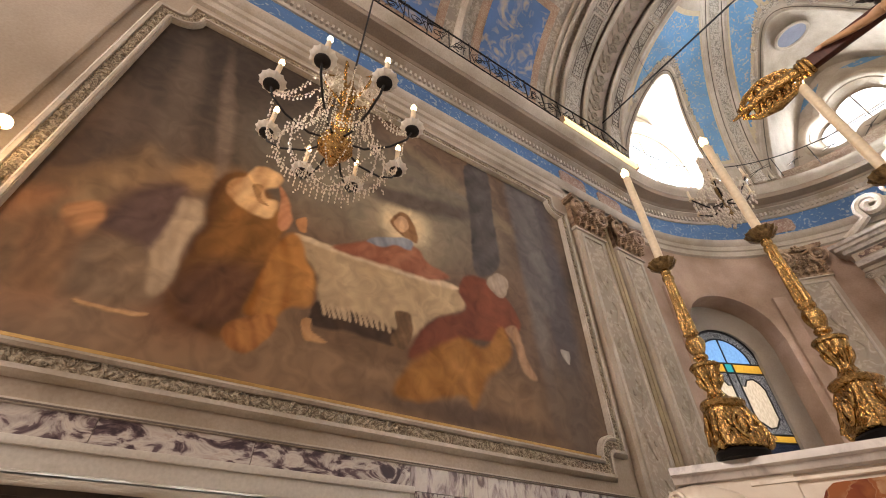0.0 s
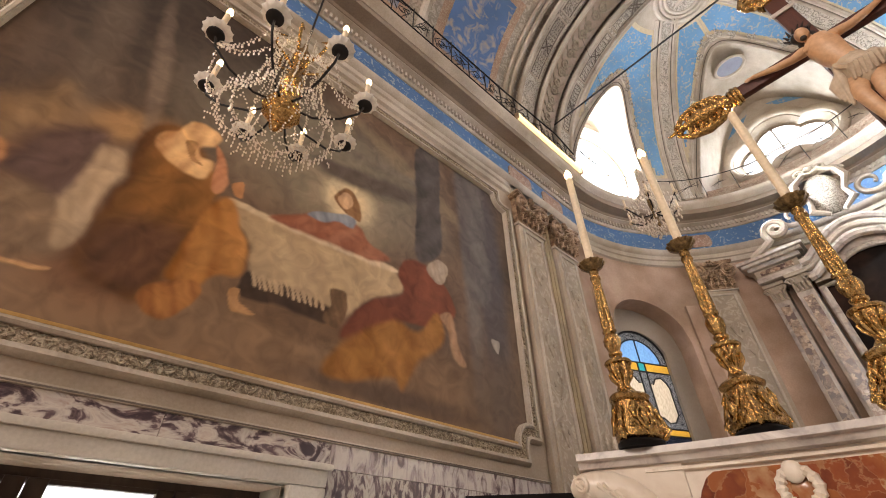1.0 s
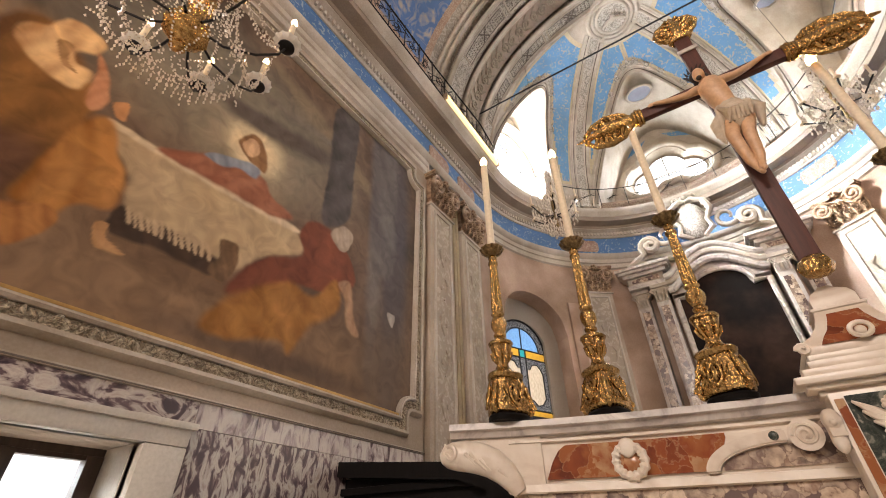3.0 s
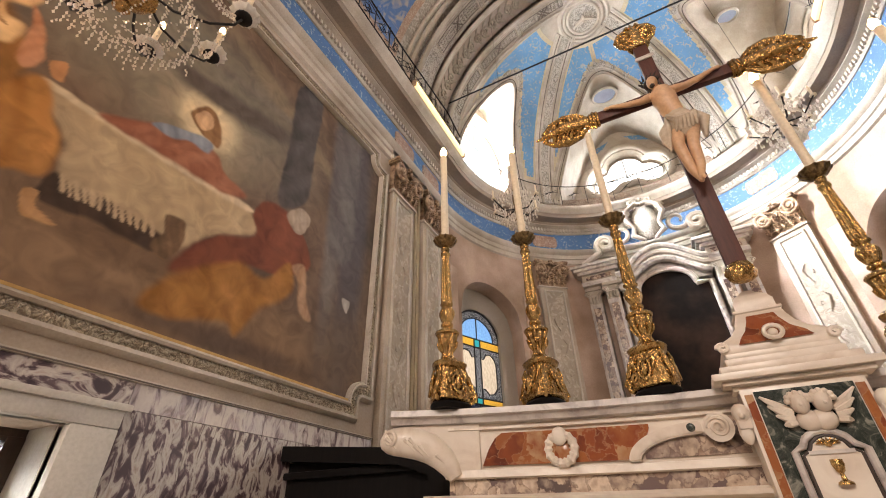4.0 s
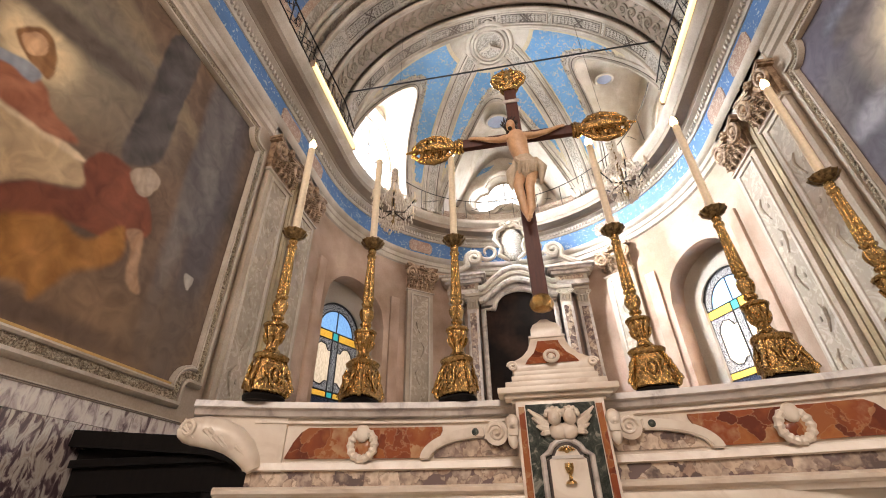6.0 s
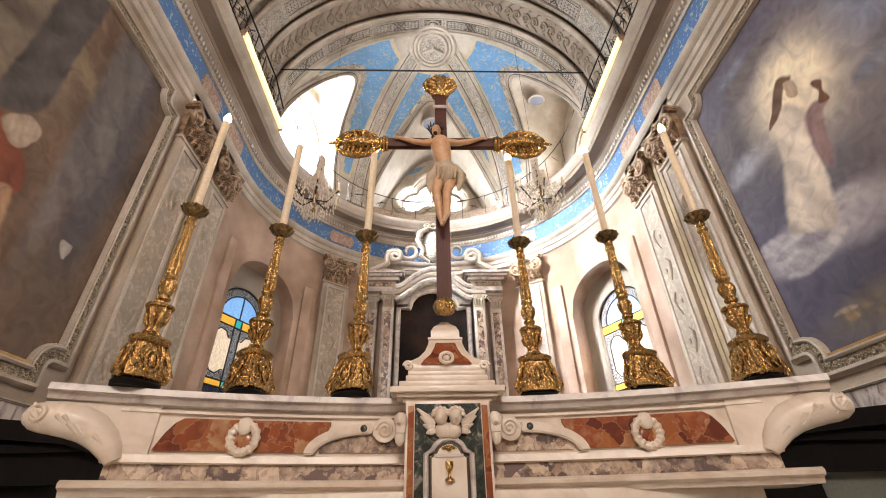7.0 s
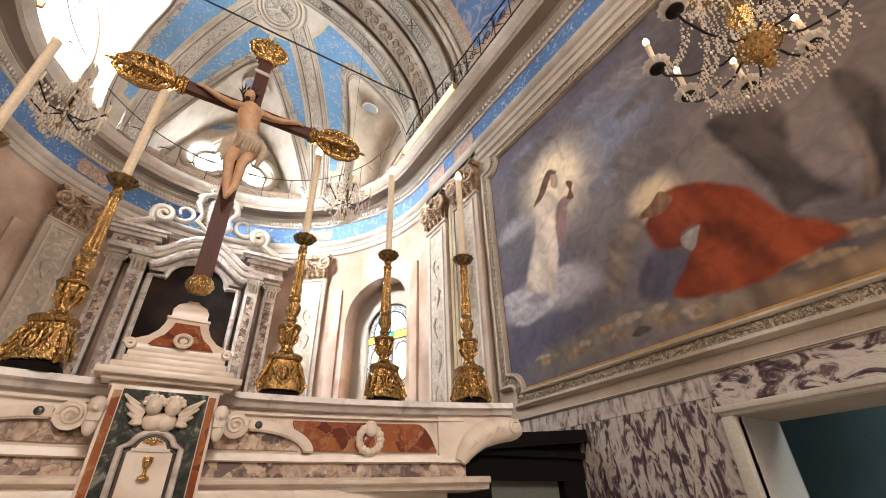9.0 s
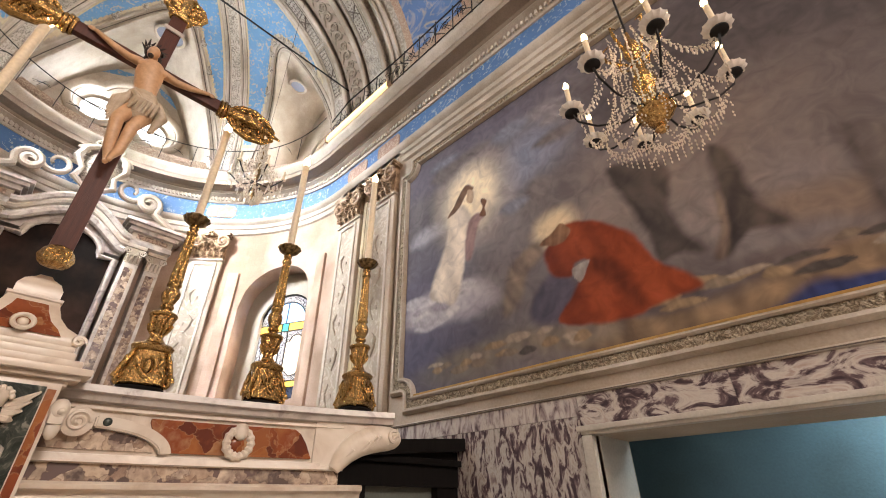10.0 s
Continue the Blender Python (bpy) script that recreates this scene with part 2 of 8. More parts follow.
# gilt colour for the frame's lower edge, where it catches the light
M_LITGILT = mat("lit_gilt_edge", (0.60, 0.38, 0.13), (0.40, 0.24, 0.08), 12, 0.35, metal=0.5, bump=0.1)
M_CARVED = ornament("carved_frame_gilt_grey", (0.25, 0.19, 0.125), (0.54, 0.45, 0.325), 30, lo=0.42, hi=0.58, bump=1.0)
M_WAX = mat("candle_wax", (0.86, 0.74, 0.55), (0.80, 0.66, 0.46), 8, 0.45, bump=0.05)
M_FLAME = glow("lamp_flame", (1.0, 0.62, 0.28), 60)
M_WOODX = mat("cross_dark_red_wood", (0.105, 0.026, 0.013), (0.055, 0.014, 0.008), 10, 0.55, bump=0.15, stretch=(6, 6, 0.6))
M_DARK = mat("black_walnut", (0.010, 0.008, 0.007), (0.005, 0.004, 0.004), 6, 0.6, bump=0.1, stretch=(6, 6, 0.6))
M_DARK.node_tree.nodes["Principled BSDF"].inputs["Specular IOR Level"].default_value = 0.12
M_DOORWOOD = mat("dark_door_wood", (0.07, 0.045, 0.032), (0.035, 0.022, 0.016), 6, 0.45, bump=0.1, stretch=(6, 6, 0.6))
M_SKIN = mat("painted_carved_flesh", (0.70, 0.45, 0.27), (0.56, 0.32, 0.17), 14, 0.45, bump=0.05)
M_CLOTH = mat("painted_carved_cloth", (0.62, 0.52, 0.40), (0.42, 0.31, 0.20), 12, 0.6, bump=0.2)
M_HAIR = mat("painted_carved_hair", (0.035, 0.02, 0.013), (0.02, 0.011, 0.008), 30, 0.6, bump=0.4)
M_IRON = mat("wrought_iron", (0.025, 0.022, 0.022), (0.012, 0.011, 0.011), 20, 0.6, metal=0.5)
M_ROPE = mat("black_tie_rod", (0.012, 0.012, 0.013), None, 20, 0.6)
M_MARBLE_W = marble("marble_cream", ((0.3, (0.57, 0.455, 0.35)), (0.5, (0.71, 0.61, 0.50)), (0.62, (0.77, 0.68, 0.57))), 4.0, 0.3, vein=0.2)
M_MARBLE_R = breccia("marble_red_breccia", ((0.13, 0.03, 0.016), (0.27, 0.07, 0.025), (0.20, 0.05, 0.022), (0.36, 0.13, 0.04), (0.26, 0.065, 0.025), (0.46, 0.27, 0.14), (0.30, 0.10, 0.035)), 10.0, 0.2, (0.40, 0.22, 0.11), 0.03)
M_MARBLE_P = marble("marble_violet_breccia", ((0.40, (0.075, 0.052, 0.06)), (0.47, (0.17, 0.12, 0.125)), (0.495, (0.36, 0.31, 0.28)), (0.57, (0.52, 0.47, 0.42)), (0.66, (0.38, 0.31, 0.27)), (0.74, (0.20, 0.15, 0.15))), 15.0, 0.22, 0.7, stretch=(1.5, 1.5, 0.6), vein=0.0)
M_MARBLE_PALE = marble("marble_violet_pale", ((0.34, (0.12, 0.085, 0.09)), (0.43, (0.33, 0.27, 0.26)), (0.52, (0.52, 0.46, 0.42)), (0.62, (0.58, 0.53, 0.48)), (0.72, (0.30, 0.23, 0.23))), 11.0, 0.22, 0.9, stretch=(1.5, 1.5, 0.5), vein=0.0)
M_MARBLE_LINTEL = marble("marble_violet_clouded", ((0.38, (0.06, 0.042, 0.05)), (0.46, (0.15, 0.105, 0.11)), (0.50, (0.40, 0.34, 0.31)), (0.58, (0.58, 0.52, 0.46)), (0.72, (0.40, 0.30, 0.26))), 7.0, 0.22, 1.8, stretch=(0.8, 1, 1.5), vein=0.0)
M_MARBLE_V = breccia("marble_violet_mottled", ((0.11, 0.075, 0.065), (0.50, 0.38, 0.28), (0.22, 0.15, 0.125), (0.66, 0.53, 0.40), (0.28, 0.18, 0.13), (0.56, 0.43, 0.31), (0.15, 0.10, 0.09)), 15.0, 0.25, (0.16, 0.10, 0.075), 0.06)
M_MARBLE_G = marble("marble_dark_green", ((0.4, (0.018, 0.024, 0.02)), (0.56, (0.045, 0.055, 0.045)), (0.66, (0.25, 0.24, 0.2))), 12, 0.2, 2.0, vein=0.15)
M_MARBLE_GREY = marble("marble_grey", ((0.35, (0.32, 0.27, 0.24)), (0.5, (0.52, 0.46, 0.41)), (0.65, (0.62, 0.57, 0.51))), 5.0, 0.35, vein=0.2)
M_DOORWHITE = mat("white_marble_surround", (0.66, 0.62, 0.55), (0.55, 0.50, 0.43), 2.5, 0.4, stain=0.15)
M_FLOOR = marble("marble_floor", ((0.35, (0.25, 0.2, 0.16)), (0.6, (0.5, 0.42, 0.34))), 2.0, 0.3)
M_TEAL = mat("teal_painted_wall", (0.085, 0.15, 0.175), (0.06, 0.105, 0.125), 1.2, 0.7, stain=0.3)
M_WHITEWALL = mat("sacristy_white_wall", (0.72, 0.72, 0.70), (0.64, 0.64, 0.62), 2.0, 0.8)
M_LED = glow("led_tube_cover", (1.0, 0.80, 0.42), 1.25)
M_CRYSTAL = bpy.data.materials.new("crystal")
M_CRYSTAL.use_nodes = True
_b = M_CRYSTAL.node_tree.nodes["Principled BSDF"]
_b.inputs["Base Color"].default_value = (0.90, 0.80, 0.67, 1)
_b.inputs["Roughness"].default_value = 0.05
_b.inputs["Transmission Weight"].default_value = 0.2
_b.inputs["IOR"].default_value = 1.55


# ---- shape helpers ----
def mesh_of(name, bm, material, smooth=True):
    bmesh.ops.recalc_face_normals(bm, faces=bm.faces)
    me = bpy.data.meshes.new(name)
    bm.to_mesh(me)
    bm.free()
    for mm in (material if isinstance(material, (list, tuple)) else [material]):
        me.materials.append(mm)
    if smooth:
        for p in me.polygons:
            p.use_smooth = True
        me.set_sharp_from_angle(angle=radians(38))
    return me


def part(name, bm, material, parent=None, label="", smooth=True):
    ob = new(name, mesh_of(name, bm, material, smooth))
    ob.parent = parent
    return tagged(ob, label)


def solid(name, bm, material, label, category, kind="structure", group=""):
    return tagged(part(name, bm, material), label, category, group, kind)


def empty(name, label, category, at=(0, 0, 0), group=""):
    ob = new(name)
    ob.empty_display_size = 0.05
    ob.matrix_world = Matrix.Translation(at)
    return tagged(ob, label, category, group)


def box(bm, x0, x1, y0, y1, z0, z1, bevel=0.0):
    r = bmesh.ops.create_cube(bm, size=1, matrix=Matrix.LocRotScale(((x0 + x1) / 2, (y0 + y1) / 2, (z0 + z1) / 2), None, (abs(x1 - x0), abs(y1 - y0), abs(z1 - z0))))
    if bevel:
        es = {e for v in r["verts"] for e in v.link_edges}
        bmesh.ops.bevel(bm, geom=list(es), offset=bevel, segments=2, affect='EDGES', profile=0.6)
    return bm


def one_box(*a, **k):
    return box(bmesh.new(), *a, **k)


def lathe(bm, profile, seg=20, at=(0, 0, 0), lobes=0, lobe=0.0, lobe_top=1e9):
    rings = []
    for r, z in profile:
        ring = []
        for i in range(seg):
            a = 2 * math.pi * i / seg
            rr = r * (1 + (lobe * math.cos(lobes * a) if z < lobe_top else 0))
            ring.append(bm.verts.new((at[0] + rr * math.cos(a), at[1] + rr * math.sin(a), at[2] + z)))
        rings.append(ring)
    for a, b in zip(rings, rings[1:]):
        for i in range(seg):
            bm.faces.new((a[i], a[(i + 1) % seg], b[(i + 1) % seg], b[i]))
    bm.faces.new(rings[0][::-1])
    bm.faces.new(rings[-1])
    return bm


def tube(bm, pts, radius, seg=6, closed=False):
    pts = [Vector(p) for p in pts]
    n = len(pts)
    rad = radius if isinstance(radius, (list, tuple)) else [radius] * n
    rings, up = [], None
    for i, p in enumerate(pts):
        a, b = pts[max(i - 1, 0)], pts[min(i + 1, n - 1)]
        if closed:
            a, b = pts[i - 1], pts[(i + 1) % n]
        d = (b - a).normalized()
        if up is None:
            up = d.orthogonal().normalized()
        up = (up - d * up.dot(d))
        up = up.normalized() if up.length > 1e-6 else d.orthogonal().normalized()
        s = d.cross(up)
        rings.append([bm.verts.new(p + (up * math.cos(2 * math.pi * k / seg) + s * math.sin(2 * math.pi * k / seg)) * rad[i]) for k in range(seg)])
    pairs = list(zip(rings, rings[1:])) + ([(rings[-1], rings[0])] if closed else [])
    for a, b in pairs:
        for k in range(seg):
            bm.faces.new((a[k], a[(k + 1) % seg], b[(k + 1) % seg], b[k]))
    if not closed:
        bm.faces.new(rings[0][::-1])
        bm.faces.new(rings[-1])
    return bm


def ball(bm, at, r, seg=10, scale=(1, 1, 1), rot=None):
    m = Matrix.Translation(at)
    if rot:
        m = m @ Euler(rot).to_matrix().to_4x4()
    bmesh.ops.create_uvsphere(bm, u_segments=seg, v_segments=max(5, seg // 2 + 1), radius=r, matrix=m @ Matrix.Diagonal((*scale, 1)))
    return bm


def sweep(bm, path, profile, close=False):
    """profile: (inward offset, height) pairs carried along a path of (x, y, inward normal x, y)."""
    rows = [[bm.verts.new((x + nx * d, y + ny * d, z)) for d, z in profile] for x, y, nx, ny in path]
    m = len(profile)
    for a, b in zip(rows, rows[1:]):
        for k in range(m if close else m - 1):
            bm.faces.new((a[k], a[(k + 1) % m], b[(k + 1) % m], b[k]))
    if close:
        bm.faces.new(rows[0])
        bm.faces.new(rows[-1][::-1])
    return bm


def prism(bm, outline, axis, lo, hi):
    """Extrude a closed outline of (u, v) along an axis: 'x' gives (lo..hi, u, v), 'y' gives (u, lo..hi, v), 'z' gives (u, v, lo..hi)."""
    def at(u, v, w):
        return {'x': (w, u, v), 'y': (u, w, v), 'z': (u, v, w)}[axis]
    a = [bm.verts.new(at(u, v, lo)) for u, v in outline]
    b = [bm.verts.new(at(u, v, hi)) for u, v in outline]
    n = len(outline)
    for i in range(n):
        bm.faces.new((a[i], a[(i + 1) % n], b[(i + 1) % n], b[i]))
    bm.faces.new(a[::-1])
    bm.faces.new(b)
    return bm


def spiral(c, r0, turns, plane, n=26, grow=0.12, flip=1):
    """Points of a volute that winds inwards about c in a plane given by two axes."""
    u, v = Vector(plane[0]), Vector(plane[1])
    out = []
    for i in range(n):
        t = i / (n - 1)
        a = flip * t * turns * 2 * math.pi
        r = r0 * (1 - t * (1 - grow))
        out.append(Vector(c) + u * (r * math.cos(a)) + v * (r * math.sin(a)))
    return out


def arc_path(a0, a1, n, r=R):
    return [(CX + r * math.cos(radians(a0 + (a1 - a0) * i / n)), r * math.sin(radians(a0 + (a1 - a0) * i / n)),
             -math.cos(radians(a0 + (a1 - a0) * i / n)), -math.sin(radians(a0 + (a1 - a0) * i / n))) for i in range(n + 1)]


BACK = -4.6   # where the chancel opens to the nave
FULL = [(BACK, W, 0, -1), (-1, W, 0, -1)] + arc_path(90, -90, 60) + [(-1, -W, 0, 1), (BACK, -W, 0, 1)]

# ---- structure ----
solid("floor", one_box(-12, 7, -6, 6, -0.2, 0), M_FLOOR, "polished stone floor of the chancel", "floor")
DOORL = (-2.75, -0.9, 2.17)
DOORR = (-2.75, -0.71, 2.15)
for nm, s, (dx0, dx1, dz) in (("wall_north", 1, DOORL), ("wall_south", -1, DOORR)):
    bm = bmesh.new()
    y0, y1 = s * W, s * (W + 0.5)
    box(bm, BACK, dx0, y0, y1, 0, 7.04)
    box(bm, dx1, CX, y0, y1, 0, 7.04)
    box(bm, dx0, dx1, y0, y1, dz, 7.04)
    solid(nm, bm, M_PLASTER, "cream plastered chancel wall with stains", "wall")

# apse wall with two splayed window niches
NICHE, HALF, GHALF, SILL, SPRING = 66.0, 13.2, 9.0, 2.98, 4.42
bm = bmesh.new()
bg = bmesh.new()


def ring_block(bm, a0, a1, z0, z1, r0, r1):
    vs = []
    for a in (a0, a1):
        for r in (r0, r1):
            for z in (z0, z1):
                vs.append(bm.verts.new((CX + r * math.cos(radians(a)), r * math.sin(radians(a)), z)))
    for f in ((0, 1, 3, 2), (4, 6, 7, 5), (0, 4, 5, 1), (2, 3, 7, 6), (0, 2, 6, 4), (1, 5, 7, 3)):
        bm.faces.new([vs[i] for i in f])


def opening(a, half, r, spring):
    d = min(abs(a - NICHE), abs(a + NICHE))
    if d >= half:
        return None
    k = radians(half) * r
    return spring + k * math.sqrt(max(0, 1 - (d / half) ** 2))


STEP = 1.2
a = -91.2
while a < 91.1:
    b = a + STEP
    for target, r0, r1, half, sill, spring in ((bm, R, R + 0.3, HALF, SILL, SPRING), (bg, R + 0.3, R + 0.5, GHALF, 3.06, 4.22)):
        h0, h1 = opening(a + 1e-4, half, r0, spring), opening(b - 1e-4, half, r0, spring)
        if h0 is None or h1 is None:
            ring_block(target, a, b, 0, 7.04, r0, r1)
        else:
            ring_block(target, a, b, 0, sill, r0, r1)
            vs = [[target.verts.new((CX + r * math.cos(radians(q)), r * math.sin(radians(q)), z)) for r in (r0, r1) for z in (h, 7.04)] for q, h in ((a, h0), (b, h1))]
            p, q = vs
            for f in ((p[0], p[1], q[1], q[0]), (p[2], q[2], q[3], p[3]), (p[0], q[0], q[2], p[2]), (p[1], p[3], q[3], q[1])):
                target.faces.new(f)
    a = b
bmesh.ops.remove_doubles(bm, verts=bm.verts, dist=1e-4)
bmesh.ops.remove_doubles(bg, verts=bg.verts, dist=1e-4)
solid("wall_apse", bm, M_PINK, "pinkish plastered curved apse wall", "wall")
solid("wall_apse_outer", bg, M_NICHE, "grey plaster backs of the window niches", "wall")
# nave behind the camera, plain
bm = bmesh.new()
for s in (1, -1):
    box(bm, -11, BACK, s * 6, s * 6.4, 0, 10.5)
    box(bm, BACK - 0.01, BACK + 0.5, s * (W + 0.5), s * 6.4, 0, 10.5)
box(bm, -11.4, -11, -6.4, 6.4, 0, 10.5)
solid("wall_nave", bm, M_PLASTER, "plain cream walls of the nave", "wall")
solid("ceiling_nave", one_box(-11.4, BACK + 0.3, -6.4, 6.4, 10.3, 10.6), M_PLASTER, "plain nave ceiling", "ceiling")

UP = 0.14


def raised(profile):
    return [(d, z + UP) for d, z in profile]


# entablature round the whole chancel, in its bands
bm = sweep(bmesh.new(), FULL, raised(((0, 5.60), (0.03, 5.62), (0.03, 5.70), (0.05, 5.715), (0.05, 5.785), (0.085, 5.81), (0.10, 5.85), (0.10, 5.885), (0.045, 5.89), (0, 5.89))))
solid("trim_architrave", bm, M_STUCCO, "off-white moulded architrave with dirty lines", "trim")
bm = sweep(bmesh.new(), FULL, raised(((0, 5.885), (0.04, 5.89), (0.04, 6.25), (0, 6.25))))
solid("trim_frieze", bm, M_BLUE, "blue painted frieze with pale ornament", "trim")
bm = sweep(bmesh.new(), FULL, raised(((0, 6.24), (0.06, 6.245), (0.075, 6.275), (0.075, 6.35), (0.15, 6.385), (0.15, 6.40), (0, 6.40))))
dent = solid("trim_dentil_band", bm, M_STUCCO, "off-white dentil band with small square teeth", "trim")
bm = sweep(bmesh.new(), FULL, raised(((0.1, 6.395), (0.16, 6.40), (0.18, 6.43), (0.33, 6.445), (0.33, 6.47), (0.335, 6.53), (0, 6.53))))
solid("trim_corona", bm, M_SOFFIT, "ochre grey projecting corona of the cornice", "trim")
bm = sweep(bmesh.new(), FULL, raised(((0.2, 6.52), (0.345, 6.525), (0.36, 6.55), (0.40, 6.585), (0.42, 6.63), (0.42, 6.66), (0.0, 6.68))))
solid("trim_cornice_edge", bm, M_STUCCO, "off-white upper edge of the cornice", "trim")
bm = sweep(bmesh.new(), FULL, raised(((0, 6.66), (0.12, 6.67), (0.12, 7.04), (0.14, 6.92), (0.14, 6.98), (0, 6.98))))
solid("trim_attic", bm, M_BROWN, "brown ornamented attic band above the cornice", "trim")

# rose-brown panels set into the frieze over the pilasters
M_FRIEZEPANEL = ornament("frieze_rose_panel", (0.36, 0.22, 0.16), (0.56, 0.43, 0.33), 20, lo=0.48, hi=0.58, bump=0.4)
frieze_places = [(x, sg * (W - 0.04), 0 if sg > 0 else 180) for sg in (1, -1) for x in (1.62, 2.36)] + [(CX + 2.755 * math.cos(radians(q)), 2.755 * math.sin(radians(q)), q - 90) for q in (39, -39)]
panel_outline = [(-0.24, -0.07), (-0.2, -0.12), (0.2, -0.12), (0.24, -0.07), (0.24, 0.07), (0.2, 0.12), (-0.2, 0.12), (-0.24, 0.07)]
for x, y, turn in frieze_places:
    fp = solid("trim_frieze_panel", prism(bmesh.new(), panel_outline, 'y', -0.014, 0.0), M_FRIEZEPANEL, "rose-brown ornamented panel in the blue frieze", "trim")
    fp.matrix_basis = pose(x, y, 6.07 + UP, 0, 0, turn)
# flat pink strips of the apse wall beside the window niches
for q in (49, -49, 83.5, -83.5):
    ls = solid("trim_lesene", one_box(-0.085, 0.085, -0.03, 0.02, 0.2, 5.02, bevel=0.008), M_PINK, "flat pink plaster strip", "trim")
    ls.matrix_basis = pose(CX + 2.79 * math.cos(radians(q)), 2.79 * math.sin(radians(q)), 0, 0, 0, q - 90)

# barrel vault with its arch bands
ZC = 7.04


def barrel(bm, x0, x1, r, n=48, t=0.12):
    ring = []
    for i in range(n + 1):
        g = math.pi * i / n
        ring.append([bm.verts.new((x, rr * math.cos(g), ZC + rr * math.sin(g))) for x in (x0, x1) for rr in (r, r + t)])
    for p, q in zip(ring, ring[1:]):
        for f in ((0, 2), (1, 3), (0, 1), (2, 3)):
            bm.faces.new((p[f[0]], p[f[1]], q[f[1]], q[f[0]]))
    return bm


M_VAULTPINK = mat("arch_rose_grey", (0.50, 0.41, 0.34), (0.38, 0.30, 0.24), 3.0, 0.85, stain=0.25)
M_VAULT = ornament("vault_grey_ornament", (0.36, 0.31, 0.25), (0.55, 0.48, 0.39), 10, lo=0.46, hi=0.58, bump=0.6)
solid("ceiling_vault", barrel(bmesh.new(), BACK, 2.8, 2.72, t=0.3), M_VAULT, "stuccoed barrel vault of the chancel", "ceiling")
for nm, x0, x1, r, mm in (("ceiling_arch_inner", 2.50, 2.80, 2.50, M_STUCCO_OR), ("ceiling_arch_scrolls", 2.02, 2.42, 2.56, M_VAULTPINK), ("ceiling_arch_outer", 1.58, 1.94, 2.60, M_STUCCO_OR)):
    solid(nm, barrel(bmesh.new(), x0, x1, r, t=0.2), mm, "stucco arch band with relief ornament", "ceiling")
bm = bmesh.new()
for x, r in ((2.80, 2.49), (2.46, 2.485), (1.98, 2.54), (1.54, 2.58), (1.40, 2.66), (1.30, 2.68), (-0.35, 2.68), (-2.0, 2.68)):
    pts = [(x, r * math.cos(math.pi * i / 48), ZC + r * math.sin(math.pi * i / 48)) for i in range(49)]
    tube(bm, pts, 0.032 if x > 1.2 else 0.07, 8)
    if x > 1.2:
        tube(bm, [(x + 0.05, q[1] * 1.004, ZC + (q[2] - ZC) * 1.004) for q in pts], 0.018, 6)
solid("ceiling_arch_mouldings", bm, M_STUCCO, "off-white round mouldings between the arch bands", "ceiling")
# curling scrolls on the middle band, a winding stem with leaves
bm = bmesh.new()
for i in range(44):
    g = math.pi * (i + 0.5) / 44
    c = (2.22, 2.548 * math.cos(g), ZC + 2.548 * math.sin(g))
    tv = Vector((0, -math.sin(g), math.cos(g)))
    tube(bm, spiral(c, 0.088, 1.7, ((1, 0, 0), tv), 18, 0.15, 1 if i % 2 else -1), [0.026 - 0.0007 * k for k in range(18)], 5)
    for q in (1, -1):
        tube(bm, [Vector(c) + Vector((q * 0.09, 0, 0)), Vector(c) + Vector((q * 0.13, 0, 0)) + tv * 0.04, Vector(c) + Vector((q * 0.145, 0, 0)) + tv * 0.09], [0.010, 0.018, 0.004], 5)
    ball(bm, c, 0.024, 6)
solid("ceiling_arch_rinceaux", bm, M_RELIEF, "curling brown stucco leaf scrolls on the arch", "ceiling")


def arc_line(bm, x, r, g0, g1, rad, n=20):
    tube(bm, [(x, r * math.cos(radians(g0 + (g1 - g0) * i / n)), ZC + r * math.sin(radians(g0 + (g1 - g0) * i / n))) for i in range(n + 1)], rad, 5)


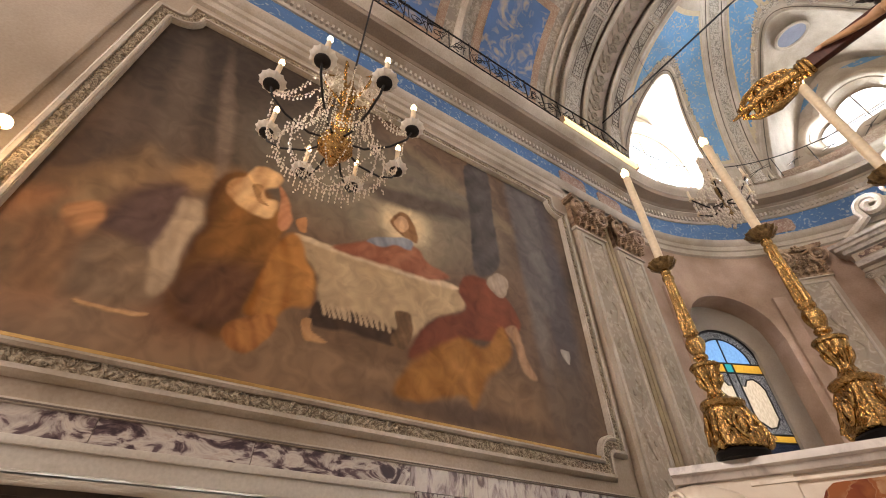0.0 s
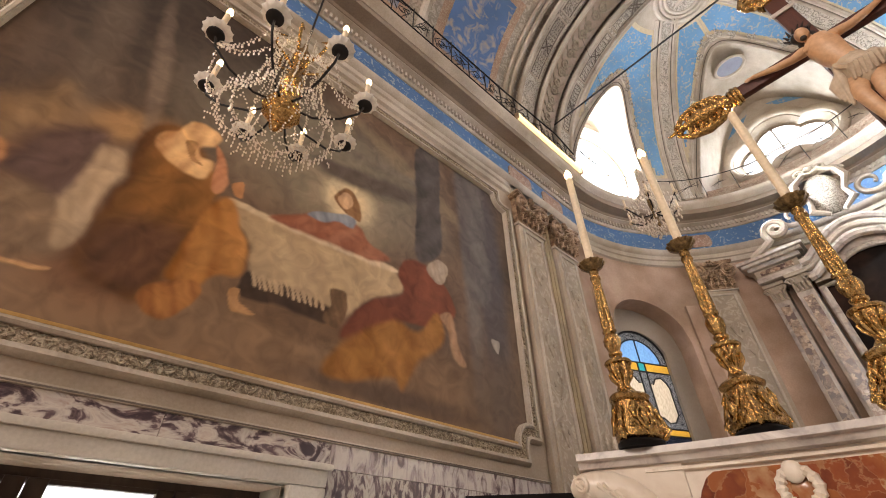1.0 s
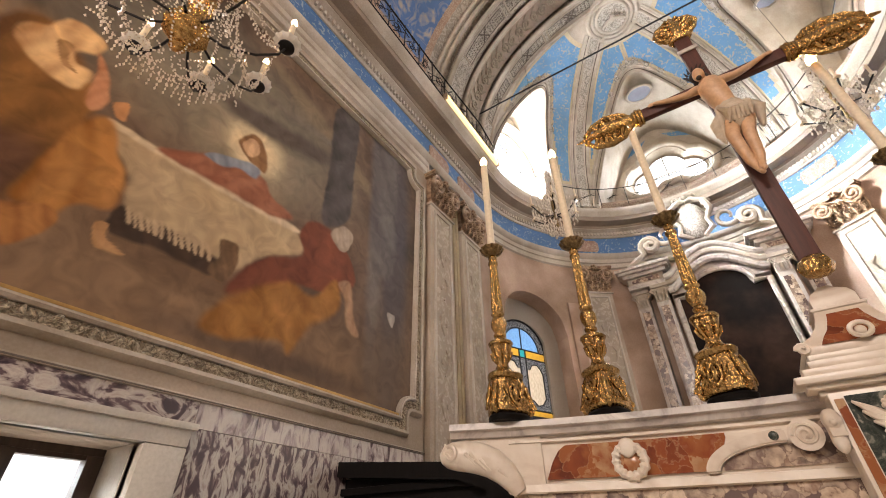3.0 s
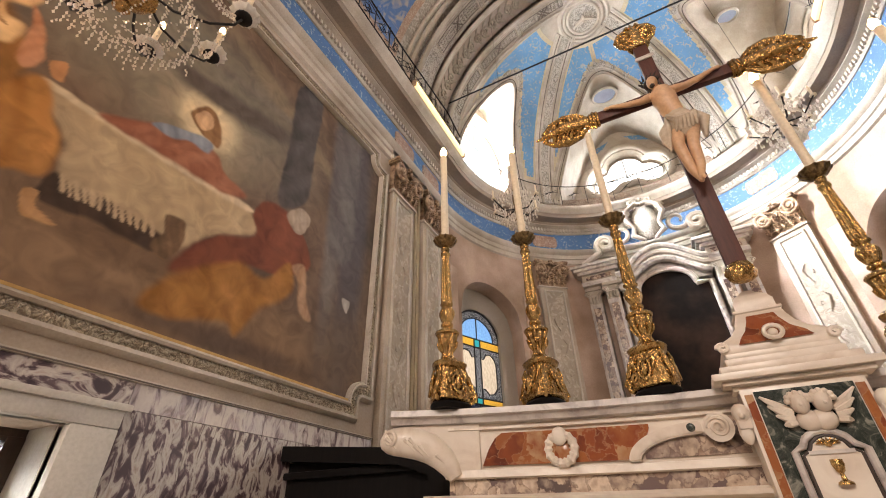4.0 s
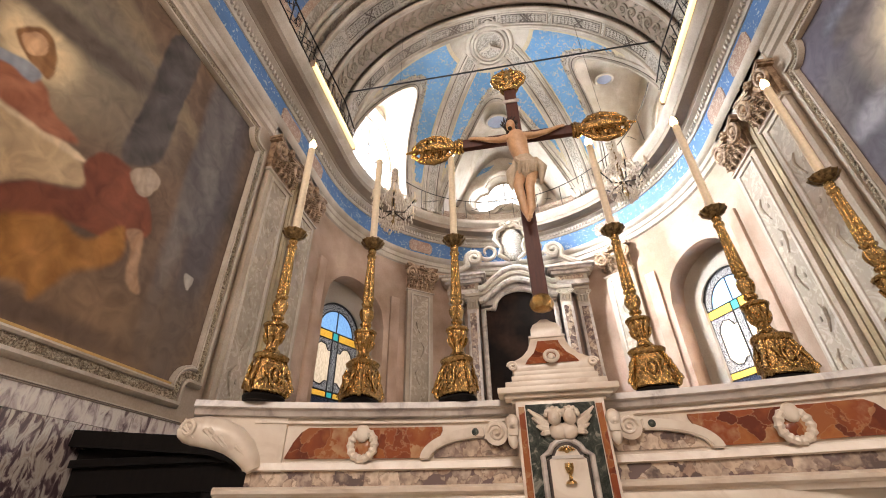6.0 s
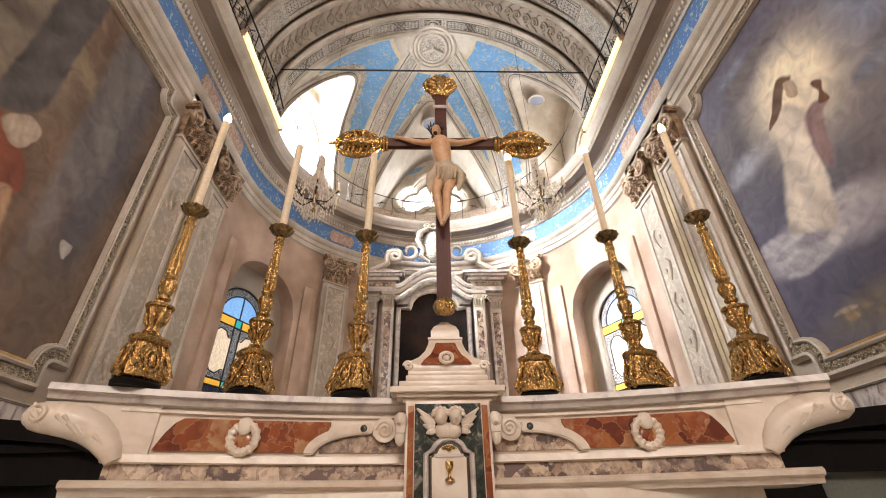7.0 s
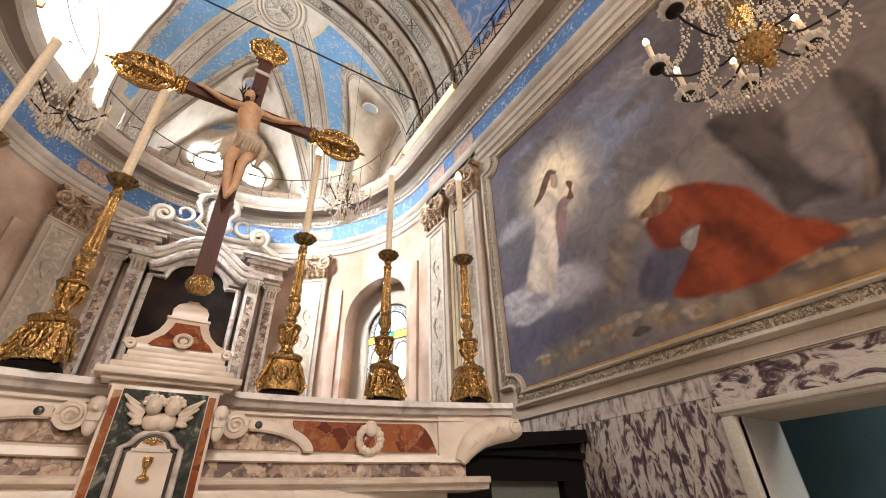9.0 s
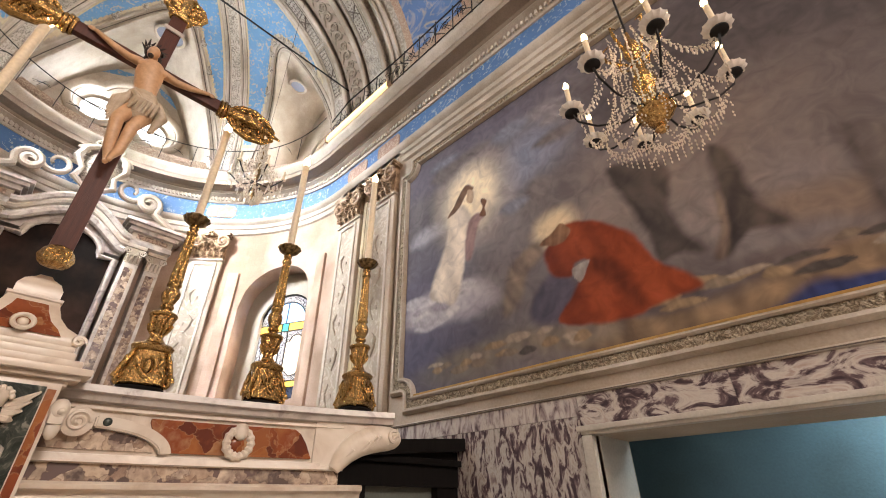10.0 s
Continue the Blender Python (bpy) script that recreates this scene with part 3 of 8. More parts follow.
# framed panels on the two lattice bands: a square one at the crown, long ones either side
for x0, x1, r, spans in ((2.55, 2.75, 2.497, ((86, 94), (65, 84.5), (95.5, 115), (42, 63), (117, 138), (18, 40), (140, 162))), (1.64, 1.88, 2.597, ((80, 100), (56, 78), (102, 124), (30, 54), (126, 150)))):
    for g0, g1 in spans:
        bm, bl = bmesh.new(), bmesh.new()
        for x in (x0, x1):
            arc_line(bm, x, r, g0, g1, 0.014)
        for x in (x0 + 0.028, x1 - 0.028):
            arc_line(bl, x, r - 0.002, g0 + 0.6, g1 - 0.6, 0.006)
        for g in (g0, g1):
            c, sn = math.cos(radians(g)), math.sin(radians(g))
            tube(bm, [(x0, r * c, ZC + r * sn), (x1, r * c, ZC + r * sn)], 0.014, 5)
        # crossed ribbons and small rosettes inside
        num = max(1, int((g1 - g0) / 1.5))
        for k in range(num):
            g = radians(g0 + (g1 - g0) * (k + 0.5) / num)
            tv = Vector((0, -math.sin(g), math.cos(g)))
            for f in (0.3, 0.5, 0.7):
                q = Vector((x0 + (x1 - x0) * f, (r - 0.002) * math.cos(g), ZC + (r - 0.002) * math.sin(g)))
                ball(bl, q, 0.012, 4)
            if num > 4 and abs(k - num / 2) < 1:
                q = Vector(((x0 + x1) / 2, (r - 0.004) * math.cos(g), ZC + (r - 0.004) * math.sin(g)))
                for sg in (1, -1):
                    tube(bl, [q - Vector((0.08, 0, 0)) - tv * (0.08 * sg), q + Vector((0.08, 0, 0)) + tv * (0.08 * sg)], 0.011, 5)
        if num <= 5 and g0 > 85:
            q = Vector(((x0 + x1) / 2, 0, ZC + r - 0.01))
            tube(bm, [q + Vector((0.07 * math.cos(k * 0.5236), 0.11 * math.sin(k * 0.5236), 0)) for k in range(12)], 0.014, 5, True)
            ball(bm, q, 0.05, 10, (0.8, 1.1, 0.5))
        solid("ceiling_panel_frame", bm, M_STUCCO, "off-white moulded frame of an arch panel", "ceiling")
        solid("ceiling_panel_lattice", bl, M_LINE, "dark lattice ornament in an arch panel", "ceiling")
# painted fields of the barrel vault
M_FIELD = ornament("vault_field_blue_clouds", (0.10, 0.19, 0.40), (0.34, 0.33, 0.36), 3.2, lo=0.5, hi=0.62, bump=0.05, second=(0.50, 0.40, 0.30))
M_FRAMEPINK = ornament("vault_field_border", (0.42, 0.26, 0.18), (0.55, 0.42, 0.30), 24, lo=0.45, hi=0.6, bump=0.4)


def vault_patch(bm, x0, x1, g0, g1, r, n=10):
    prev = None
    for i in range(n + 1):
        g = radians(g0 + (g1 - g0) * i / n)
        cur = [bm.verts.new((x, r * math.cos(g), ZC + r * math.sin(g))) for x in (x0, x1)]
        if prev:
            bm.faces.new((prev[0], prev[1], cur[1], cur[0]))
        prev = cur


for x0, x1 in ((-0.2, 1.2), (-1.85, -0.5), (-3.6, -2.15)):
    for g0, g1, mm in ((12, 46, M_FIELD), (134, 168, M_FIELD), (60, 120, M_FRAMEPINK)):
        bm = bmesh.new()
        vault_patch(bm, x0 + 0.08, x1 - 0.08, g0 - 3, g1 + 3, 2.705)
        solid("ceiling_field_border", bm, M_FRAMEPINK, "pink and ochre painted border", "ceiling")
        bm = bmesh.new()
        vault_patch(bm, x0 + 0.22, x1 - 0.22, g0, g1, 2.69)
        solid("ceiling_field", bm, mm, "painted vault field with clouds", "ceiling")

# half dome of the apse with three lunettes
M_OCULUS = mat("oculus_grey_blue", (0.30, 0.33, 0.42), (0.24, 0.26, 0.34), 5, 0.8)
OCU, OCZ = 0.12, 8.72


def lobed(u, v):
    """Reach of a trefoil opening from its middle in the direction (u, v)."""
    best = 0.2
    for cu, cv, r in ((0.0, 0.12, 0.43), (0.43, -0.12, 0.36), (-0.43, -0.12, 0.36)):
        b = u * cu + v * cv
        q = b * b - (cu * cu + cv * cv - r * r)
        if q > 0:
            best = max(best, b + math.sqrt(q))
    return best


DC, DR = 2.8, 2.5
LUN = ((0.0, 32.0, 57.0, 2.3), (69.5, 19.5, 49.0, 2.2), (-69.5, 19.5, 49.0, 2.2))


def sph(a, el, r=DR):
    a, el = radians(a), radians(el)
    return Vector((DC + r * math.cos(el) * math.cos(a), r * math.cos(el) * math.sin(a), ZC + r * math.sin(el)))


def floor_el(a, grow=0.0):
    for a0, w, top, p in LUN:
        d = abs(a - a0) / (w + grow)
        if d < 1:
            return (top + grow) * (1 - d ** p)
    return -2.0


def dome(bm, r, grow, a_lo, a_hi, el_hi, inset=0.0, na=60, ne=16):
    cols = []
    for i in range(na + 1):
        a = a_lo + (a_hi - a_lo) * i / na
        e0 = max(floor_el(a, grow), inset - 2.0)
        cols.append([bm.verts.new(sph(a, e0 + (el_hi - e0) * j / ne, r)) for j in range(ne + 1)])
    for p, q in zip(cols, cols[1:]):
        for j in range(ne):
            bm.faces.new((p[j], p[j + 1], q[j + 1], q[j]))
    return bm


solid("ceiling_apse_dome", dome(bmesh.new(), DR, 0, -90, 90, 89.9, na=180), M_STUCCO, "off-white half dome of the apse", "ceiling")
RIB = 37.5


def rib_half(el, width):
    return math.degrees(width / (DR * max(0.08, math.cos(radians(el)))))


def field(bm, r, side, outer, pad, ne=22, na=16):
    """A painted field between the rib and the arch (outer) or between the rib and the middle lunette, inset by pad degrees."""
    rows = []
    for j in range(ne + 1):
        el = 10 + pad + (72.5 - 2.2 * pad - 10) * j / ne
        near = RIB + rib_half(el, 0.20 + 0.045 * pad / 2) if outer else RIB - rib_half(el, 0.20 + 0.045 * pad / 2)
        far = 87.5 - rib_half(el, 0.045 * pad / 2) if outer else 0.4 + rib_half(el, 0.045 * pad / 2)
        rows.append((el, near, far))
    cols = []
    for i in range(na + 1):
        col = []
        for el, near, far in rows:
            a = near + (far - near) * i / na
            col.append((side * a, el, r))
        cols.append(col)
    grid = [[None] * (ne + 1) for _ in range(na + 1)]
    for i in range(na):
        for j in range(ne):
            quad = [cols[i][j], cols[i + 1][j], cols[i + 1][j + 1], cols[i][j + 1]]
            if all(e > floor_el(a, 4.2 + pad) + 0.5 for a, e, _ in quad) and (cols[i][j][0] * side < cols[i + 1][j][0] * side) == outer:
                ids = []
                for (p, q) in ((i, j), (i + 1, j), (i + 1, j + 1), (i, j + 1)):
                    if grid[p][q] is None:
                        grid[p][q] = bm.verts.new(sph(*cols[p][q]))
                    ids.append(grid[p][q])
                bm.faces.new(ids)
    return bm


M_CREAMLINE = mat("vault_cream_border", (0.66, 0.56, 0.38), (0.52, 0.43, 0.29), 8, 0.8)
for side in (1, -1):
    for outer in (True, False):
        solid("ceiling_field_edge", field(bmesh.new(), DR - 0.008, side, outer, 0.0, 60, 48), M_CREAMLINE, "cream painted edge of a blue field", "ceiling")
        solid("ceiling_blue_field", field(bmesh.new(), DR - 0.014, side, outer, 1.5, 60, 48), M_DOMEBLUE, "light blue vault field with painted flowers", "ceiling")
# broad ribs: an ornamented band between two rolls on either side
for side in (1, -1):
    bm = bmesh.new()
    prev = None
    for el in range(-2, 77, 3):
        h = rib_half(el, 0.075)
        cur = [bm.verts.new(sph(side * (RIB + q * h), el, DR - 0.035)) for q in (-1, 1)]
        if prev:
            bm.faces.new((prev[0], prev[1], cur[1], cur[0]))
        prev = cur
    solid("ceiling_rib_band", bm, M_STUCCO_OR, "ornamented band of a dome rib", "ceiling")
    for wd, rad, mm in ((0.09, 0.024, M_STUCCO), (0.125, 0.012, M_LINE), (0.15, 0.026, M_STUCCO), (0.185, 0.018, M_STUCCO)):
        bm = bmesh.new()
        for q in (1, -1):
            tube(bm, [sph(side * (RIB + q * rib_half(el, wd)), el, DR - 0.012) for el in range(-2, 77, 3)], rad, 7)
        solid("ceiling_rib", bm, mm, "moulded stucco rib of the half dome", "ceiling")
for a0, w, top, p in LUN:
    for grow, rad, mm in ((0.2, 0.020, M_STUCCO), (1.6, 0.007, M_LINE), (3.4, 0.022, M_STUCCO)):
        pts = []
        for i in range(41):
            d = -1 + 2 * i / 40
            a = a0 + d * (w + grow)
            if abs(a) <= 92:
                pts.append(sph(a, (top + grow) * (1 - abs(d) ** p), DR - 0.01))
        solid("ceiling_lunette_edge", tube(bmesh.new(), pts, rad, 8), mm, "moulded stucco edge of a lunette", "ceiling")
    # curling stucco leaves round the point of the lunette
    bm = bmesh.new()
    for k in range(9):
        d = (k - 4) / 4 * 0.62
        a, el = a0 + d * (w + 5), (top + 4.5) * (1 - abs(d) ** p)
        c = sph(a, el, DR - 0.02)
        e1 = (sph(a + 1, el) - sph(a - 1, el)).normalized()
        e2 = (sph(a, el + 1) - sph(a, el - 1)).normalized()
        big = 0.075 if k == 4 else 0.055
        tube(bm, spiral(c, big, 1.5, (e1, e2), 16, 0.2, 1 if k % 2 else -1), 0.016, 5)
        tube(bm, [c, c + e2 * 0.07 + e1 * 0.02, c + e2 * 0.13], [0.02, 0.022, 0.004], 5)
    solid("ceiling_lunette_scrolls", bm, M_STUCCO_OR, "curling stucco leaves at the point of a lunette", "ceiling")
    # lunette vault going outwards to its window wall
    ax = Vector((math.cos(radians(a0)), math.sin(radians(a0)), 0))
    side = Vector((-ax.y, ax.x, 0))
    DEPTH = 2.52 if a0 > 1 else 3.05
    bm = bmesh.new()
    rim = [sph(a0 + (-1 + 2 * i / 40) * w, top * (1 - abs(-1 + 2 * i / 40) ** p)) for i in range(41)]
    far = []
    for v in rim:
        q = v - Vector((DC, 0, 0))
        far.append(Vector((DC, 0, 0)) + ax * DEPTH + side * (q.dot(side) * 0.98) + Vector((0, 0, q.z)))
    va, vb = [bm.verts.new(v) for v in rim], [bm.verts.new(v) for v in far]
    for i in range(40):
        bm.faces.new((va[i], va[i + 1], vb[i + 1], vb[i]))
    solid("ceiling_lunette_vault", bm, M_STUCCO, "white plaster lunette vault", "ceiling")
    # window wall with an opening
    hw = max(abs((f - Vector((DC, 0, 0))).dot(side)) for f in far)
    zt = max(f.z for f in far)
    oval = abs(a0) < 1
    ow, oz, oh, shift = (0.80, 8.02, 0.62, 0.0) if oval else ((0.80, 7.78, 0.98, 0.0) if a0 > 0 else (0.40, 7.46, 0.46, -0.34))
    bm = bmesh.new()
    n = 48
    inner, outer, deep = [], [], []
    for i in range(n):
        g = 2 * math.pi * i / n
        cu, cv = math.cos(g), math.sin(g)
        pu, pv = ow * cu + shift, oh * cv
        if oval:
            k = lobed(cu, cv)
            pu, pv = cu * k, cv * k
        sc = 1.0 / max(abs(cu), abs(cv))
        eu, ev = (hw + 0.25) * cu * sc, cv * sc * (zt + 0.3 - oz if cv > 0 else oz - 6.84)
        base = Vector((DC, 0, oz)) + ax * (DEPTH - 0.01)
        inner.append(bm.verts.new(base + side * pu + Vector((0, 0, pv))))
        outer.append(bm.verts.new(base + side * eu + Vector((0, 0, ev))))
        deep.append(bm.verts.new(base + ax * (0.16 if oval else 0.28) + side * (shift + (pu - shift) * 0.86) + Vector((0, 0, pv * 0.86))))
    for i in range(n):
        j = (i + 1) % n
        bm.faces.new((inner[i], inner[j], outer[j], outer[i]))
        bm.faces.new((inner[i], deep[i], deep[j], inner[j]))
    solid("wall_lunette", bm, M_STUCCO, "white lunette wall with a window opening", "wall")
    win = empty("window_lunette", "oval clear-glazed lunette window" if oval else "arched clear-glazed lunette window", "window")
    bm = bmesh.new()
    c0 = Vector((DC, 0, oz)) + ax * (DEPTH + 0.2) + side * shift
    ring = [(math.cos(2 * math.pi * i / 48), math.sin(2 * math.pi * i / 48)) for i in range(48)]
    tube(bm, [c0 + (side * (u * 0.9 * lobed(u, v)) + Vector((0, 0, v * 0.9 * lobed(u, v))) if oval else side * (ow * 0.9 * u) + Vector((0, 0, oh * 0.9 * v))) for u, v in ring], 0.025, 6, True)
    part("window_frame", bm, M_PIL, win)
    bm = bmesh.new()
    tube(bm, [c0 + side * (-ow * 0.9), c0 + side * (ow * 0.9)], 0.012, 6)
    tube(bm, [c0 + Vector((0, 0, -oh * 0.9)), c0 + Vector((0, 0, oh * 0.9))], 0.012, 6)
    part("glazing_bar", bm, M_PIL, win)
    win["kind"] = "structure"
    # thick lobed moulding round the middle window, an oculus beside the south one
    if oval:
        bm = tube(bmesh.new(), [Vector((DC, 0, oz)) + ax * (DEPTH - 0.03) + side * (u * (lobed(u, v) + 0.09)) + Vector((0, 0, v * (lobed(u, v) + 0.09))) for u, v in ring], 0.075, 10, True)
        solid("trim_window_moulding", bm, M_STUCCO, "thick white lobed moulding round the lunette window", "trim")
        bm = bmesh.new()
        for q in (1, -1):
            vs = [bm.verts.new(Vector((DC, 0, 0)) + ax * (DEPTH - 0.015) + side * (q * u) + Vector((0, 0, z))) for u, z in ((0.16, 8.95), (0.52, 8.82), (0.86, 8.4), (0.62, 8.62), (0.3, 8.78))]
            bm.faces.new(vs)
        oc = Vector((DC + 1.78, 0, 8.99))
        disc = tube(bmesh.new(), [oc + Vector((0.19 * u, 0.23 * v, 0)) for u, v in ring], 0.024, 8, True)
        solid("trim_oculus_ring", disc, M_STUCCO, "white ring round a painted oculus", "trim")
        disc = bmesh.new()
        disc.faces.new([disc.verts.new(oc + Vector((0.18 * u, 0.22 * v, 0))) for u, v in ring])
        solid("trim_oculus", disc, M_OCULUS, "grey-blue painted oculus", "trim")
        solid("trim_painted_accents", bm, M_DOMEBLUE, "blue painted wedges over the lunette window", "trim")
    elif a0 < 0:
        tip = Vector((0, 0, 1)) - side * 0.22
        flat = tip.cross(side).normalized()
        oc = Vector((DC, 0, OCZ)) + ax * 2.24 + side * OCU
        across = flat.cross(tip).normalized()
        bm = tube(bmesh.new(), [oc + across * (0.15 * u) + flat * (0.15 * v) for u, v in ring], 0.022, 8, True)
        solid("trim_oculus_ring", bm, M_STUCCO, "white ring round a painted oculus", "trim")
        bm = bmesh.new()
        bm.faces.new([bm.verts.new(oc + across * (0.14 * u) + flat * (0.14 * v)) for u, v in ring])
        solid("trim_oculus", bm, M_OCULUS, "grey-blue painted oculus", "trim")
        bm = bmesh.new()
        for q in (0.56, 0.66):
            tube(bm, [Vector((DC, 0, 7.42)) + ax * (DEPTH - 0.03) + side * (shift + q * 0.95 * math.cos(math.pi * i / 20)) + Vector((0, 0, q * 1.15 * math.sin(math.pi * i / 20))) for i in range(21)], 0.03, 7)
        solid("trim_window_moulding", bm, M_STUCCO, "white arched moulding round the lunette window", "trim")
# medallion at the crown
med = empty("vault_medallion", "round stucco medallion with a dove relief at the crown", "medallion")
med["kind"] = "structure"
cm = sph(0, 83, DR - 0.03)
nrm = (Vector((DC, 0, ZC)) - cm).normalized()
u1 = Vector((0, 1, 0))
u2 = nrm.cross(u1)
bm = bmesh.new()
for rr, wd in ((0.42, 0.045), (0.34, 0.03), (0.27, 0.03)):
    tube(bm, [cm + u1 * (rr * math.cos(2 * math.pi * i / 40)) + u2 * (rr * math.sin(2 * math.pi * i / 40)) for i in range(40)], wd, 8, True)
part("ring", bm, M_STUCCO, med)
bm = bmesh.new()
vs = [bm.verts.new(cm + nrm * 0.01 + u1 * (0.3 * math.cos(2 * math.pi * i / 32)) + u2 * (0.3 * math.sin(2 * math.pi * i / 32))) for i in range(32)]
bm.faces.new(vs)
part("disc", bm, M_STUCCO_OR, med)
bm = bmesh.new()
ball(bm, cm + nrm * 0.03, 0.05, 10, (1.6, 0.8, 0.6))
tube(bm, [cm + nrm * 0.03 + u1 * s + u2 * (0.09 * abs(s) / 0.2) for s in (-0.2, -0.12, 0, 0.12, 0.2)], [0.012, 0.035, 0.03, 0.035, 0.012], 6)
part("dove_relief", bm, M_STUCCO, med)

# unseen cover above everything, added to keep stray daylight out
bm = bmesh.new()
box(bm, BACK, 2.85, -3.4, 3.4, 10.15, 10.3)
for s in (1, -1):
    box(bm, BACK, 2.85, s * 3.2, s * 3.4, 6.9, 10.3)
solid("ceiling_roof", bm, M_SOFFIT, "unseen cover over the vault that blocks daylight", "ceiling")

# ---- altar ----
TOP = 2.19


def front(y):
    return 0.07 - 0.31 * (y / 1.55) ** 2


def gradine_path(y0, y1, n=16):
    out = []
    for i in range(n + 1):
        y = y0 + (y1 - y0) * i / n
        d = -0.62 * y / 1.55 ** 2
        k = math.hypot(1, d)
        out.append((front(y), y, -1 / k, d / k))
    return out


altar = empty("high_altar", "high altar of cream marble inlaid with red and violet breccia", "altar")
for s in (1, -1):
    ends = (0.17, 1.42) if s > 0 else (-1.42, -0.17)
    gp = gradine_path(*ends)
    part("cornice", sweep(bmesh.new(), gradine_path(*((0.17, 1.67) if s > 0 else (-1.67, -0.17))), ((-0.42, TOP), (0.0, TOP), (0.055, TOP - 0.002), (0.06, TOP - 0.03), (0.04, TOP - 0.036), (0.03, TOP - 0.06), (0.0, TOP - 0.066), (-0.42, TOP - 0.066)), True), M_MARBLE_GREY, altar, "grey-veined marble top moulding")
    part("gradine", sweep(bmesh.new(), gp, ((-0.40, TOP - 0.06), (0.0, TOP - 0.06), (0.0, 1.90), (-0.40, 1.90)), True), M_MARBLE_W, altar)
    part("gradine_moulding", sweep(bmesh.new(), gp, ((-0.01, 2.117), (0.014, 2.112), (0.018, 2.1), (-0.01, 2.093)), True), M_MARBLE_W, altar)
    part("gradine_ledge", sweep(bmesh.new(), gp, ((-0.01, 1.938), (0.012, 1.934), (0.016, 1.905), (-0.01, 1.90)), True), M_MARBLE_W, altar)
    part("leaf_band", sweep(bmesh.new(), gp, ((-0.3, 1.905), (-0.008, 1.90), (-0.004, 1.835), (-0.3, 1.83)), True), M_MARBLE_V, altar, "band inlaid with mottled violet and cream marble")
    part("lower_cornice", sweep(bmesh.new(), gradine_path(*((0.17, 1.52) if s > 0 else (-1.52, -0.17))), ((-0.4, 1.838), (0.06, 1.836), (0.075, 1.825), (0.07, 1.81), (0.04, 1.80), (0.03, 1.78), (-0.4, 1.78)), True), M_MARBLE_W, altar)

    def strip(name, ylo, yhi, zf0, zf1, d, mm, n=14, label=""):
        bm = bmesh.new()
        prev = None
        for i in range(n + 1):
            y = ylo + (yhi - ylo) * i / n
            t = i / n
            x = front(y) - d
            cur = [bm.verts.new((x, s * y, zf0(t))), bm.verts.new((x, s * y, zf1(t))), bm.verts.new((x + 0.03, s * y, zf0(t))), bm.verts.new((x + 0.03, s * y, zf1(t)))]
            if prev:
                for k in ((0, 1), (2, 3), (0, 2), (1, 3)):
                    bm.faces.new((prev[k[0]], prev[k[1]], cur[k[1]], cur[k[0]]))
            else:
                bm.faces.new((cur[0], cur[1], cur[3], cur[2]))
            prev = cur
        bm.faces.new((prev[0], prev[1], prev[3], prev[2]))
        part(name, bm, mm, altar, label)

    # red panels with curved ends, violet corner field beneath a volute
    strip("red_panel", 0.56, 1.27, lambda t: 1.95 + 0.13 * max(0, 1 - t / 0.14) ** 2 * 0.9, lambda t: 2.083 - 0.13 * max(0, (t - 0.86) / 0.14) ** 2, 0.012, M_MARBLE_R, 24, "red breccia inlay panel")
    strip("violet_panel", 0.21, 0.60, lambda t: 1.95, lambda t: 1.95 + 0.075 * math.sqrt(max(0.0, 1 - max(0.0, (t * 0.39 - 0.15) / 0.245) ** 2)), 0.008, M_MARBLE_V, 16, "violet breccia inlay panel")
    strip("corner_panel", 0.20, 0.30, lambda t: 2.02, lambda t: 2.09, 0.008, M_MARBLE_V, 3, "violet breccia inlay panel")
    # broad sweeping band that curls into a volute
    bm = bmesh.new()
    prev = None
    for i in range(19):
        t = i / 18 * math.pi / 2
        cur = []
        for w in (-0.024, 0.024):
            y, z = 0.36 + (0.28 + w) * math.cos(t), 1.94 + (0.112 + w) * math.sin(t)
            cur += [bm.verts.new((front(y) - 0.034, s * y, z)), bm.verts.new((front(y) + 0.01, s * y, z))]
        if prev:
            for k, q in ((0, 1), (1, 3), (3, 2), (2, 0)):
                bm.faces.new((prev[k], prev[q], cur[q], cur[k]))
        else:
            bm.faces.new((cur[0], cur[1], cur[3], cur[2]))
        prev = cur
    bm.faces.new((prev[0], prev[1], prev[3], prev[2]))
    bmesh.ops.recalc_face_normals(bm, faces=bm.faces)
    bmesh.ops.bevel(bm, geom=[e for e in bm.edges if len(e.link_faces) == 2 and e.calc_face_angle() > 1.0], offset=0.006, segments=2, affect='EDGES')
    lathe_at = Matrix.Translation((front(0.3) - 0.02, s * 0.30, 2.045)) @ Matrix.Rotation(math.pi / 2, 4, 'Y')
    bmesh.ops.create_cone(bm, cap_ends=True, segments=24, radius1=0.056, radius2=0.05, depth=0.05, matrix=lathe_at)
    tube(bm, spiral((front(0.3) - 0.046, s * 0.30, 2.045), 0.042, 1.8, ((0, s, 0), (0, 0, 1)), 26, 0.15, 1), 0.008, 6)
    part("volute_band", bm, M_MARBLE_W, altar)
    bm = bmesh.new()
    ball(bm, (front(0.4) - 0.036, s * 0.40, 2.052), 0.017, 10, (0.4, 1, 1))
    part("volute_boss", bm, M_MARBLE_G, altar)
    # scalloped round cartouche
    yc = 0.93
    bm = bmesh.new()
    cx = front(yc) - 0.02
    pts = [(cx, s * yc + 0.058 * math.cos(g), 2.005 + 0.058 * math.sin(g)) for g in [2 * math.pi * i / 28 for i in range(28)]]
